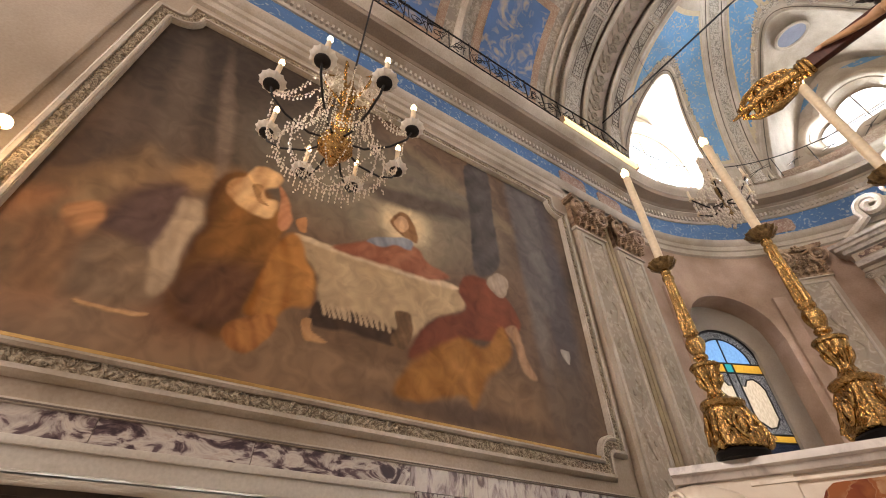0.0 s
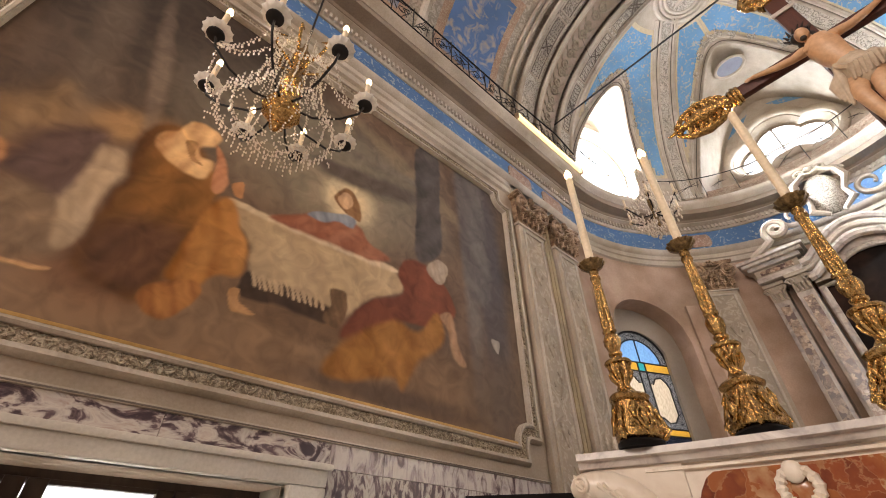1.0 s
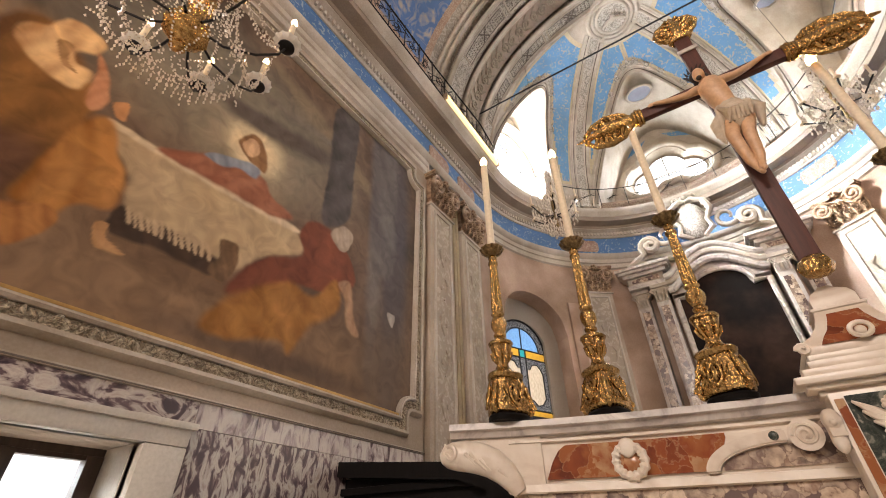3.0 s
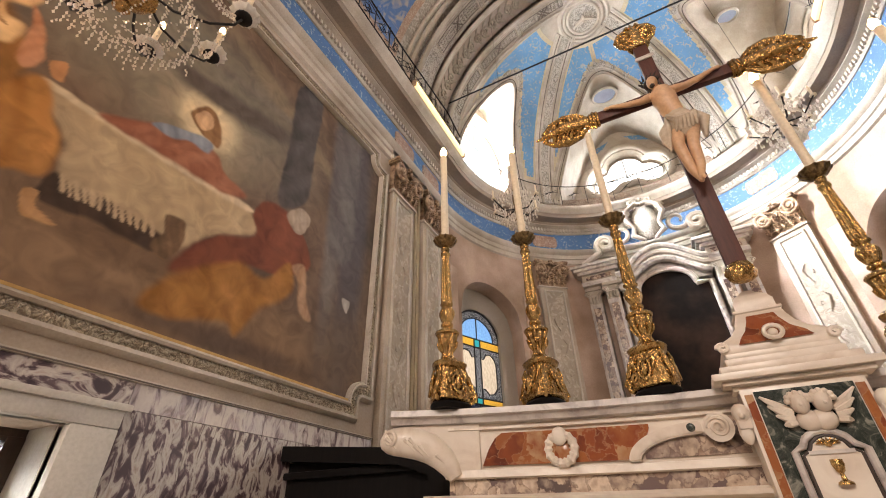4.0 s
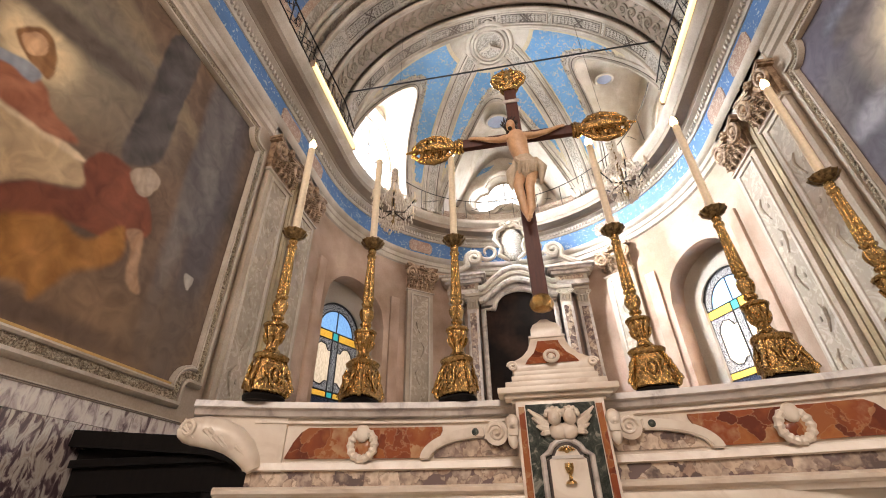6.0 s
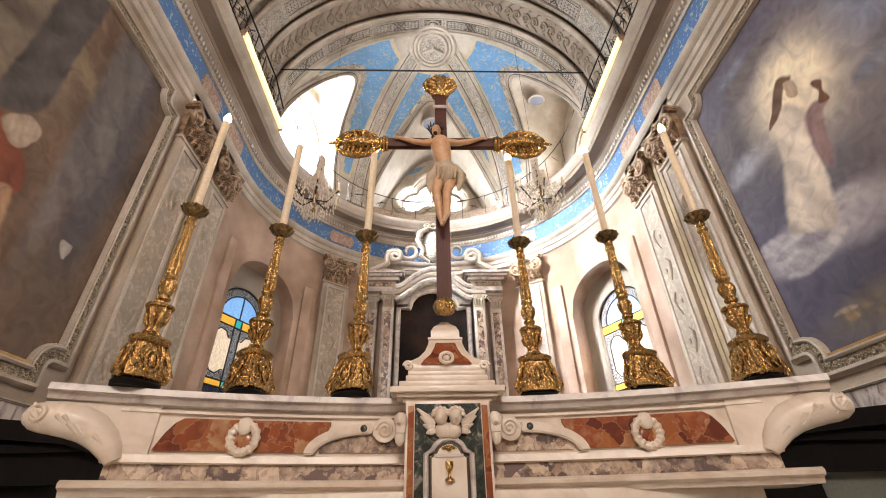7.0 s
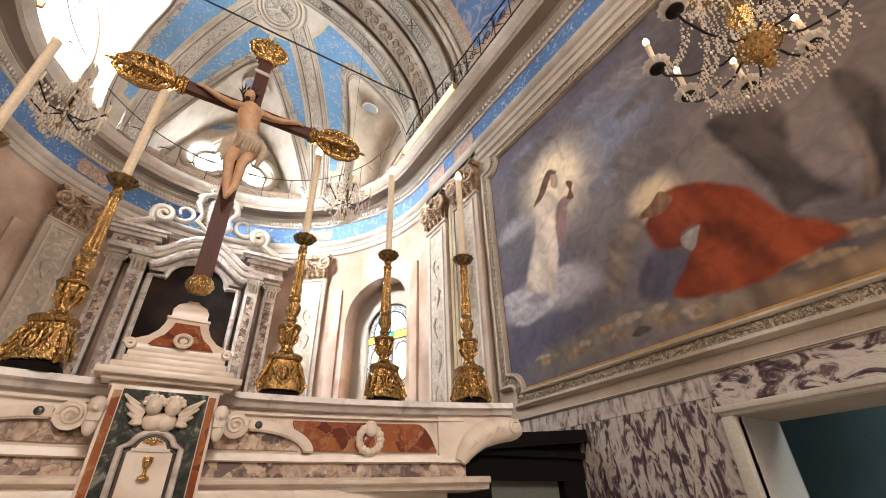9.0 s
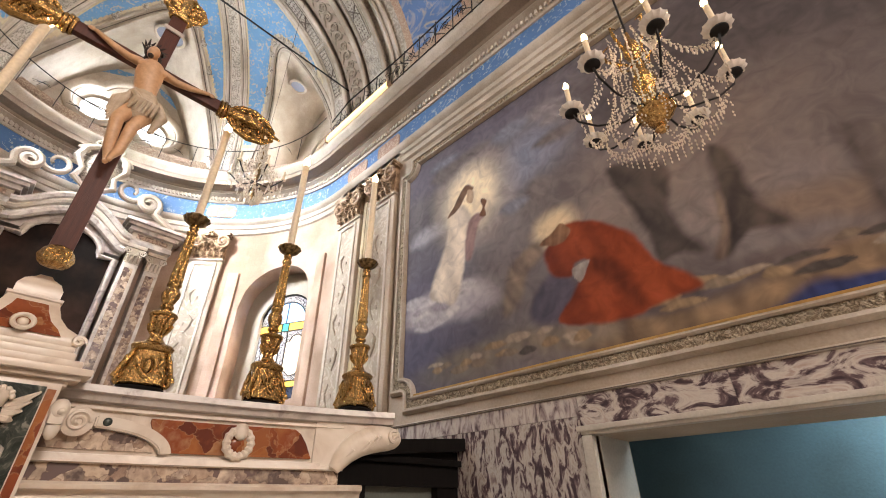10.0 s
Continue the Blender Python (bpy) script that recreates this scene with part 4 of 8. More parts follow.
    tube(bm, pts, [0.019 + 0.003 * math.cos(i * math.pi) for i in range(28)], 8, True)
    ball(bm, (cx - 0.006, s * yc, 2.055), 0.036, 12, (0.5, 1, 1.1))
    part("cartouche", bm, M_MARBLE_W, altar)
    bm = bmesh.new()
    ball(bm, (cx + 0.012, s * yc, 1.99), 0.05, 12, (0.3, 1, 1))
    part("cartouche_field", bm, M_MARBLE_R, altar, "amber red marble field")
    # scrolling end bracket
    bm = bmesh.new()
    prof = [(1.28, 2.126), (1.45, 2.127), (1.60, 2.127), (1.67, 2.118), (1.70, 2.085), (1.695, 2.045), (1.65, 2.012), (1.58, 1.996), (1.50, 1.972), (1.45, 1.94), (1.43, 1.90), (1.28, 1.90)]
    o = []
    for y, z in prof:
        o.append((y, z))
    r0 = [bm.verts.new((front(y) - 0.012, s * min(y, 1.66), z)) for y, z in o]
    r1 = [bm.verts.new((front(y) + 0.22, s * min(y, 1.66), z)) for y, z in o]
    for i in range(len(o)):
        j = (i + 1) % len(o)
        bm.faces.new((r0[i], r0[j], r1[j], r1[i]))
    bm.faces.new(r0)
    bm.faces.new(r1)
    body = ((1.385, 1.905, 0.030), (1.405, 1.94, 0.044), (1.44, 1.985, 0.056), (1.49, 2.025, 0.064), (1.55, 2.05, 0.068), (1.61, 2.06, 0.066), (1.655, 2.06, 0.060), (1.69, 2.055, 0.045), (1.71, 2.05, 0.02))
    tube(bm, [(front(y) - 0.012, s * y, z) for y, z, _ in body], [r for _, _, r in body], 16)
    for k in range(6):
        y, z, r = body[2 + k // 2 + k % 2]
        y += 0.02 * (k % 3)
        leaf = tube(bmesh.new(), [(front(y) - r * 0.75, s * (y + 0.03), z + r * 0.72), (front(y) - r - 0.014, s * y, z + r * 0.1), (front(y) - r * 0.8, s * (y - 0.035), z - r * 0.55)], [0.005, 0.011, 0.004], 6)
        part("carved_leaf", leaf, M_MARBLE_W, altar)
    tube(bm, spiral((front(1.63) - 0.075, s * 1.64, 2.062), 0.038, 1.5, ((0, s, 0), (0, 0, 1)), 20, 0.2), 0.010, 7)
    part("end_scroll", bm, M_MARBLE_W, altar, "carved cream marble scroll bracket")
bm = one_box(-0.05, 0.6, -1.4, 1.4, -0.316, 1.79, bevel=0.02)
part("altar_body", bm, M_MARBLE_W, altar)
part("mensa", one_box(-0.75, 0.1, -1.5, 1.5, 1.28, 1.36, bevel=0.015), M_MARBLE_GREY, altar)
part("altar_block", one_box(-0.6, 0.1, -1.3, 1.3, -0.316, 1.28, bevel=0.01), M_MARBLE_R, altar)

# tabernacle
tab = empty("tabernacle", "cream marble tabernacle with angel heads and a gilt door", "tabernacle", (0, 0, 0))
part("body", one_box(0.08, 0.50, -0.19, 0.19, 1.30, 2.135, bevel=0.006), M_MARBLE_W, tab)
bm = bmesh.new()
for h, (ex, z0, z1) in enumerate(((0.205, 2.13, 2.15), (0.235, 2.15, 2.168), (0.262, 2.168, 2.196), (0.225, 2.196, 2.228), (0.195, 2.228, 2.262), (0.185, 2.262, 2.285))):
    part("cornice_moulding", one_box(0.285 - ex * 0.9, 0.285 + ex * 0.9, -ex, ex, z0, z1, bevel=0.006), M_MARBLE_W, tab)
for s in (1, -1):
    part("pilaster_inlay", one_box(0.072, 0.082, s * 0.152, s * 0.178, 1.62, 2.11), M_MARBLE_R, tab, "orange-red marble strip")
    bm = bmesh.new()
    box(bm, 0.055, 0.12, s * 0.185, s * 0.232, 1.99, 2.06, bevel=0.012)
    ball(bm, (0.075, s * 0.21, 2.045), 0.036, 12, (0.9, 0.85, 1.1))
    ball(bm, (0.085, s * 0.212, 1.985), 0.03, 12, (0.8, 0.8, 1.5))
    ball(bm, (0.05, s * 0.212, 2.035), 0.012, 8)
    part("angel_head_corbel", bm, M_MARBLE_W, tab)
part("dark_ground", one_box(0.074, 0.09, -0.148, 0.148, 1.5, 2.118), M_MARBLE_G, tab, "dark green marble ground")
arch = [(-0.098, 1.5), (-0.098, 1.905), (-0.07, 1.92), (-0.055, 1.945), (-0.028, 1.962), (0, 1.967), (0.028, 1.962), (0.055, 1.945), (0.07, 1.92), (0.098, 1.905), (0.098, 1.5)]
bm = tube(bmesh.new(), [(0.068, y, z) for y, z in arch], 0.012, 8)
part("door_surround", bm, M_MARBLE_GREY, tab)
bm = tube(bmesh.new(), [(0.066, y * 0.8, 1.5 + (z - 1.5) * 0.965) for y, z in arch], 0.006, 8)
part("door_edge", bm, M_DOORWOOD, tab)
bm = prism(bmesh.new(), [(y * 0.84, 1.5 + (z - 1.5) * 0.97) for y, z in arch], 'x', 0.063, 0.076)
part("door_panel", bm, M_MARBLE_W, tab)
bm = bmesh.new()
for k in range(9):
    g = math.pi * (k / 8)
    tube(bm, [(0.06, 0, 1.925), (0.058, 0.034 * math.cos(g), 1.925 + 0.018 * math.sin(g))], [0.006, 0.002], 5)
ball(bm, (0.06, 0, 1.925), 0.012, 8)
part("gilt_rays", bm, M_GOLD, tab, "gilt rays on the door")
bm = lathe(bmesh.new(), [(0.022, 0), (0.020, 0.008), (0.008, 0.016), (0.006, 0.034), (0.012, 0.04), (0.018, 0.06), (0.017, 0.075)], 14, (0.058, 0, 1.80))
part("chalice", bm, M_GOLD, tab, "gilt chalice on the door")
part("door_label", one_box(0.058, 0.064, -0.062, 0.062, 1.893, 1.905), M_MARBLE_GREY, tab)
# paired angel heads
for s in (1, -1):
    bm = bmesh.new()
    ball(bm, (0.045, s * 0.032, 2.055), 0.034, 14, (0.9, 0.85, 1.05))
    ball(bm, (0.05, s * 0.035, 2.078), 0.03, 12, (0.9, 1.05, 0.6))
    ball(bm, (0.018, s * 0.034, 2.047), 0.007, 6)
    for k in range(7):
        g = math.pi * k / 6
        ball(bm, (0.034, s * 0.034 + 0.031 * math.cos(g), 2.064 + 0.026 * math.sin(g)), 0.011, 6)
    ball(bm, (0.06, s * 0.02, 2.0), 0.04, 12, (0.6, 1, 0.9))
    part("angel_head", bm, M_MARBLE_W, tab)
    bm = bmesh.new()
    for k in range(4):
        tube(bm, [(0.06, s * 0.06, 2.035 - 0.012 * k), (0.055, s * (0.10 - 0.006 * k), 2.06 - 0.022 * k), (0.06, s * (0.138 - 0.014 * k), 2.095 - 0.035 * k)], [0.014, 0.014, 0.004], 6)
    part("wing", bm, M_MARBLE_W, tab)
# bell-shaped canopy
bell = [(0.185, 2.285), (0.19, 2.31), (0.175, 2.34), (0.135, 2.37), (0.105, 2.41), (0.09, 2.45), (0.083, 2.475), (0.09, 2.48), (0.09, 2.49), (0.075, 2.495), (0.075, 2.53), (0.06, 2.56), (0.03, 2.585), (0.02, 2.60)]
bm = bmesh.new()
rows = []
for r, z in bell:
    rows.append([bm.verts.new((0.285 + sx * r * 0.85, sy * r, z)) for sx, sy in ((-1, -1), (-1, 1), (1, 1), (1, -1))])
for p, q in zip(rows, rows[1:]):
    for k in range(4):
        bm.faces.new((p[k], p[(k + 1) % 4], q[(k + 1) % 4], q[k]))
bm.faces.new(rows[-1])
part("canopy", bm, M_MARBLE_W, tab)
bm = bmesh.new()
vs = []
inl = [(0.125, 2.315), (0.108, 2.345), (0.078, 2.385), (0.058, 2.43), (0.05, 2.458)]
xs = [0.285 - 0.85 * r for r in (0.19, 0.172, 0.122, 0.097, 0.087)]
L = [bm.verts.new((x - 0.006, y, z)) for (y, z), x in zip(inl, xs)]
Rr = [bm.verts.new((x - 0.006, -y, z)) for (y, z), x in zip(inl, xs)]
for i in range(4):
    bm.faces.new((L[i], L[i + 1], Rr[i + 1], Rr[i]))
part("canopy_inlay", bm, M_MARBLE_R, tab, "red breccia inlay")
bm = bmesh.new()
tube(bm, [(0.115 - 0.01, 0.03 * math.cos(2 * math.pi * i / 20), 2.345 + 0.026 * math.sin(2 * math.pi * i / 20)) for i in range(20)], 0.009, 7, True)
ball(bm, (0.115, 0, 2.345), 0.018, 10, (0.6, 1, 1))
part("canopy_boss", bm, M_MARBLE_W, tab)
for s in (1, -1):
    bm = tube(bmesh.new(), spiral((0.12, s * 0.185, 2.31), 0.022, 1.4, ((0, s, 0), (0, 0, 1)), 16, 0.2), 0.009, 6)
    part("canopy_scroll", bm, M_MARBLE_W, tab)

# crucifix
XX = 0.24
cru = empty("altar_crucifix", "tall dark red wooden crucifix with gilt finials", "crucifix", (XX, 0, 2.60))


def rel(bm, ob):
    bmesh.ops.translate(bm, verts=bm.verts, vec=-Vector(ob.location))
    return bm


part("upright", rel(one_box(XX - 0.02, XX + 0.02, -0.042, 0.042, 2.66, 4.46, bevel=0.006), cru), M_WOODX, cru)
part("crossbeam", rel(one_box(XX - 0.021, XX + 0.019, -0.40, 0.40, 3.885, 3.965, bevel=0.006), cru), M_WOODX, cru)
bm = bmesh.new()
lathe(bm, [(0.02, 0), (0.05, 0.012), (0.062, 0.045), (0.05, 0.08), (0.03, 0.095)], 16, (XX - 0.01, 0, 2.615), 8, 0.06)
part("foot_rosette", rel(bm, cru), M_GOLD, cru, "gilt rosette")
part("title_board", rel(one_box(XX - 0.032, XX - 0.024, -0.055, 0.055, 4.27, 4.30), cru), M_MARBLE_GREY, cru, "small pale title board")


def finial(direction, base, length):
    """Openwork leaf finial: collar, paired scrolls and a leaf tip, in gilt wood."""
    d = Vector(direction)
    sd = Vector((0, 0, 1)) if abs(d.y) > 0.5 else Vector((0, 1, 0))
    o = Vector(base)
    bm = bmesh.new()
    xw = Vector((1, 0, 0))
    for k, (f, r) in enumerate(((0.0, 0.05), (0.05, 0.058), (0.1, 0.045))):
        tube(bm, [o + d * (f * length) + sd * (r * math.cos(2 * math.pi * i / 14)) + xw * (0.03 * math.sin(2 * math.pi * i / 14)) for i in range(14)], 0.013, 6, True)
    wide = 0.115
    for s in (1, -1):
        tube(bm, spiral(o + d * (0.28 * length) + sd * (s * 0.045), 0.05, 1.6, (d, sd * s), 22, 0.2), 0.014, 6)
        tube(bm, spiral(o + d * (0.55 * length) + sd * (s * wide * 0.45), wide * 0.5, 1.5, (-d, sd * s), 24, 0.2), 0.017, 6)
        tube(bm, [o + d * (0.12 * length) + sd * (s * 0.03), o + d * (0.3 * length) + sd * (s * 0.1), o + d * (0.5 * length) + sd * (s * wide), o + d * (0.72 * length) + sd * (s * wide * 0.8), o + d * (0.88 * length) + sd * (s * 0.03)], [0.012, 0.018, 0.024, 0.02, 0.012], 7)
        for k in range(5):
            f = 0.25 + 0.13 * k
            wd = wide * (0.8 + 0.35 * math.sin(k * 1.1))
            tube(bm, [o + d * (f * length), o + d * ((f + 0.05) * length) + sd * (s * wd * 0.6) - xw * 0.02, o + d * ((f + 0.1) * length) + sd * (s * wd)], [0.014, 0.018, 0.006], 6)
    tube(bm, [o + d * (0.05 * length), o + d * (0.5 * length) - xw * 0.02, o + d * length], [0.03, 0.04, 0.006], 8)
    return bm


part("left_finial", rel(finial((0, 1, 0), (XX, 0.375, 3.925), 0.40), cru), M_GOLD, cru, "gilt carved leaf finial")
part("right_finial", rel(finial((0, -1, 0), (XX, -0.375, 3.925), 0.40), cru), M_GOLD, cru, "gilt carved leaf finial")
part("top_finial", rel(finial((0, 0, 1), (XX, 0, 4.43), 0.27), cru), M_GOLD, cru, "gilt carved leaf finial")
# carved figure, one plain mesh
bm = bmesh.new()
fx = XX - 0.06


def limb(pts, rad, seg=12):
    tube(bm, pts, rad, seg)
    ball(bm, pts[0], rad[0], 10)
    ball(bm, pts[-1], rad[-1], 10)


limb([(fx, 0.0, 3.56), (fx - 0.01, 0.002, 3.64), (fx - 0.02, 0.005, 3.72), (fx - 0.025, 0.008, 3.80), (fx - 0.015, 0.01, 3.86), (fx, 0.012, 3.895)], [0.056, 0.047, 0.058, 0.066, 0.06, 0.03], 16)
for s in (1, -1):
    ball(bm, (fx - 0.05, 0.008 + s * 0.034, 3.83), 0.036, 10, (0.6, 1, 0.8))
    limb([(fx - 0.01, 0.012 + s * 0.058, 3.868), (fx, s * 0.12, 3.872), (fx + 0.008, s * 0.19, 3.895), (fx + 0.02, s * 0.285, 3.942)], [0.027, 0.021, 0.018, 0.011])
    ball(bm, (fx + 0.025, s * 0.305, 3.948), 0.015, 8, (0.6, 1.4, 0.9))
limb([(fx - 0.005, 0.034, 3.56), (fx - 0.05, 0.05, 3.42), (fx - 0.055, 0.046, 3.39), (fx - 0.01, 0.02, 3.26), (fx - 0.02, 0.006, 3.18), (fx - 0.045, 0.006, 3.15)], [0.044, 0.031, 0.029, 0.023, 0.014, 0.012])
limb([(fx - 0.005, -0.034, 3.56), (fx - 0.045, -0.022, 3.43), (fx - 0.05, -0.018, 3.40), (fx - 0.015, -0.022, 3.26), (fx - 0.035, -0.004, 3.19), (fx - 0.06, -0.004, 3.16)], [0.044, 0.031, 0.029, 0.023, 0.014, 0.012])
ball(bm, (fx - 0.045, 0.035, 3.945), 0.036, 14, (1, 0.85, 1.2))
limb([(fx - 0.005, 0.015, 3.895), (fx - 0.025, 0.025, 3.925)], [0.024, 0.022])
nskin = len(bm.faces)
ball(bm, (fx - 0.012, 0.038, 3.972), 0.042, 14, (0.85, 1.0, 0.95))
ball(bm, (fx - 0.058, 0.042, 3.905), 0.015, 8)
ball(bm, (fx - 0.02, -0.002, 3.93), 0.02, 8, (0.8, 0.7, 1.8))
ball(bm, (fx + 0.005, 0.05, 3.93), 0.03, 10, (0.8, 0.6, 1.5))
for k in range(14):
    g = 2 * math.pi * k / 14
    tube(bm, [(fx - 0.012 + 0.036 * math.cos(g), 0.038 + 0.042 * math.sin(g), 3.99), (fx - 0.012 + 0.055 * math.cos(g + 0.3), 0.038 + 0.064 * math.sin(g + 0.3), 4.005 + 0.008 * (k % 3))], [0.008, 0.002], 5)
nhair = len(bm.faces)
limb([(fx, 0, 3.64), (fx - 0.01, 0, 3.58), (fx - 0.01, 0.005, 3.52)], [0.068, 0.076, 0.07], 18)
for k in range(6):
    tube(bm, [(fx - 0.06 + 0.008 * k, 0.06 - 0.02 * k, 3.62), (fx - 0.085, 0.04 - 0.018 * k, 3.56), (fx - 0.07, 0.05 - 0.02 * k, 3.49)], [0.012, 0.016, 0.006], 6)
limb([(fx - 0.03, -0.065, 3.62), (fx - 0.03, -0.09, 3.55), (fx - 0.02, -0.085, 3.44)], [0.02, 0.03, 0.012])
for k in range(4):
    limb([(fx - 0.035, 0.062 - 0.006 * k, 3.625), (fx - 0.045 + 0.008 * k, 0.082 + 0.012 * k, 3.55), (fx - 0.03, 0.085 + 0.010 * k, 3.40 + 0.02 * k)], [0.014, 0.018, 0.007])
# the hips sway to one side
for v in bm.verts:
    v.co.y -= 0.032 * math.exp(-((v.co.z - 3.55) / 0.13) ** 2)
bm.faces.ensure_lookup_table()
for i, f in enumerate(bm.faces):
    f.material_index = 0 if i < nskin else (1 if i < nhair else 2)
part("carved_figure", rel(bm, cru), (M_SKIN, M_HAIR, M_CLOTH), cru, "painted carved wooden figure")

# candlesticks and candles
STICKS = ((-0.27, 1.195), (-0.10, 0.833), (-0.045, 0.402), (0.02, -0.418), (-0.045, -0.882), (-0.22, -1.285))


def candlestick():
    st = empty("altar_candlestick", "tall gilt baroque candlestick on scrolled feet", "candlestick", (0, 0, 0), "candlesticks on the altar")
    bm = lathe(bmesh.new(), [(0.115, 0.0), (0.122, 0.02), (0.112, 0.03)], 24, (0, 0, 0), 3, 0.10)
    part("plinth", bm, M_DARK, st, "dark plinth")
    bm = lathe(bmesh.new(), [(0.10, 0.028), (0.122, 0.04), (0.126, 0.065), (0.112, 0.10), (0.098, 0.14), (0.09, 0.172), (0.086, 0.19)], 36, (0, 0, 0), 3, 0.12)
    part("base", bm, M_GOLD, st)
    bm = lathe(bmesh.new(), [(0.086, 0.188), (0.104, 0.198), (0.110, 0.212), (0.098, 0.222), (0.080, 0.228), (0.055, 0.236), (0.045, 0.25)], 36, (0, 0, 0), 3, 0.10)
    part("base_cornice", bm, M_GOLD, st)
    for k in range(3):
        g = 2 * math.pi * (k + 0.5) / 3
        u = Vector((math.cos(g), math.sin(g), 0))
        tv = Vector((-u.y, u.x, 0))
        bm = bmesh.new()
        tube(bm, [u * (0.106 - 0.012 * math.sin(2 * math.pi * i / 16)) + tv * (0.036 * math.cos(2 * math.pi * i / 16)) + Vector((0, 0, 0.11 + 0.045 * math.sin(2 * math.pi * i / 16))) for i in range(16)], 0.008, 6, True)
        ball(bm, u * 0.098 + Vector((0, 0, 0.11)), 0.028, 8, (0.8, 0.8, 1.3))
        for sg in (1, -1):
            tube(bm, spiral(u * 0.098 + tv * (sg * 0.06) + Vector((0, 0, 0.072)), 0.03, 1.3, (tv * sg, (0, 0, 1)), 14, 0.25), 0.009, 5)
            tube(bm, [u * 0.10 + tv * (sg * 0.05) + Vector((0, 0, 0.11)), u * 0.095 + tv * (sg * 0.065) + Vector((0, 0, 0.145)), u * 0.09 + tv * (sg * 0.04) + Vector((0, 0, 0.18))], [0.008, 0.013, 0.005], 6)
        part("cartouche", bm, M_GOLD, st)
        g = 2 * math.pi * k / 3
        u = Vector((math.cos(g), math.sin(g), 0))
        bm = bmesh.new()
        tube(bm, spiral(u * 0.138 + Vector((0, 0, 0.055)), 0.030, 1.5, (u, (0, 0, 1)), 20, 0.2), 0.013, 8)
        tube(bm, [u * 0.155 + Vector((0, 0, 0.078)), u * 0.14 + Vector((0, 0, 0.11)), u * 0.118 + Vector((0, 0, 0.145)), u * 0.108 + Vector((0, 0, 0.175)), u * 0.10 + Vector((0, 0, 0.195))], [0.012, 0.015, 0.015, 0.012, 0.008], 8)
        ball(bm, u * 0.128 + Vector((0, 0, 0.14)), 0.017, 8, (0.8, 0.8, 1.3))
        part("scroll_foot", bm, M_GOLD, st)
    bm = lathe(bmesh.new(), [(0.044, 0.248), (0.036, 0.262), (0.034, 0.275), (0.044, 0.30), (0.058, 0.335), (0.066, 0.358), (0.064, 0.366), (0.04, 0.372)], 40, (0, 0, 0), 10, 0.07)
    part("vase", bm, M_GOLD, st)
    bm = lathe(bmesh.new(), [(0.05, 0.364), (0.076, 0.368), (0.08, 0.376), (0.074, 0.384), (0.048, 0.388), (0.03, 0.396)], 24)
    part("vase_rim", bm, M_GOLD, st)
    bm = bmesh.new()
    for k in range(8):
        g = 2 * math.pi * k / 8
        u = Vector((math.cos(g), math.sin(g), 0))
        tube(bm, [u * 0.034 + Vector((0, 0, 0.28)), u * 0.054 + Vector((0, 0, 0.305)), u * 0.066 + Vector((0, 0, 0.33)), u * 0.072 + Vector((0, 0, 0.325))], [0.007, 0.012, 0.009, 0.003], 6)
    part("leaf_collar", bm, M_GOLD, st)
    part("ring", lathe(bmesh.new(), [(0.029, 0.394), (0.027, 0.405), (0.04, 0.414), (0.041, 0.425), (0.028, 0.436)], 20), M_GOLD, st)
    bm = lathe(bmesh.new(), [(0.028, 0.434), (0.036, 0.445), (0.049, 0.472), (0.05, 0.494), (0.04, 0.514), (0.029, 0.524), (0.041, 0.534), (0.042, 0.545), (0.032, 0.553)], 32, (0, 0, 0), 8, 0.07)
    part("knop", bm, M_GOLD, st)
    bm = lathe(bmesh.new(), [(0.032, 0.55), (0.038, 0.57), (0.035, 0.62), (0.031, 0.70), (0.027, 0.79), (0.025, 0.835), (0.03, 0.84)], 48, (0, 0, 0), 12, 0.08)
    part("fluted_stem", bm, M_GOLD, st)
    bm = lathe(bmesh.new(), [(0.027, 0.838), (0.036, 0.847), (0.034, 0.861), (0.023, 0.871), (0.032, 0.884), (0.03, 0.898), (0.02, 0.908)], 20)
    part("upper_knop", bm, M_GOLD, st)
    bm = lathe(bmesh.new(), [(0.02, 0.904), (0.05, 0.913), (0.078, 0.934), (0.088, 0.950), (0.08, 0.954), (0.035, 0.946), (0.028, 0.965)], 36, (0, 0, 0), 12, 0.06)
    part("drip_pan", bm, M_BRONZE, st, "tarnished pierced drip pan")
    return st


def altar_candle():
    c = empty("altar_candle", "tall cream wax candle with a lit electric flame", "candle", (0, 0, 0), "candles on the altar")
    part("wax_tube", lathe(bmesh.new(), [(0.0225, 0), (0.0225, 0.30), (0.0222, 0.66), (0.019, 0.675)], 18), M_WAX, c)
    part("flame_bulb", lathe(bmesh.new(), [(0.009, 0.674), (0.023, 0.697), (0.021, 0.722), (0.003, 0.757)], 12), M_FLAME, c, "glowing flame bulb")
    return c


# the altar stands a little forward in the chancel and is slightly smaller than first laid out
for ob, dx, sy, dz in ((altar, -0.10, 0.845, 0.272), (tab, -0.24, 0.88, 0.289), (cru, -0.27, 0.88, 0.289)):
    ALT = Matrix.Diagonal((0.88, sy, 0.86, 1))
    ob.matrix_basis = Matrix.Translation((dx, 0, dz)) @ ALT @ ob.matrix_basis
DECK, SIZE = 2.156, 0.89
st0, ca0 = candlestick(), altar_candle()
st0.scale = (0.69, 0.69, SIZE)
ca0.scale = (0.85, 0.85, SIZE)
for i, (x, y) in enumerate(STICKS):
    ms, mc = pose(x, y, DECK, 0, 0, 60 + 17 * i), pose(x, y, DECK + 0.95 * SIZE)
    copy_thing(st0, ms)
    copy_thing(ca0, mc)
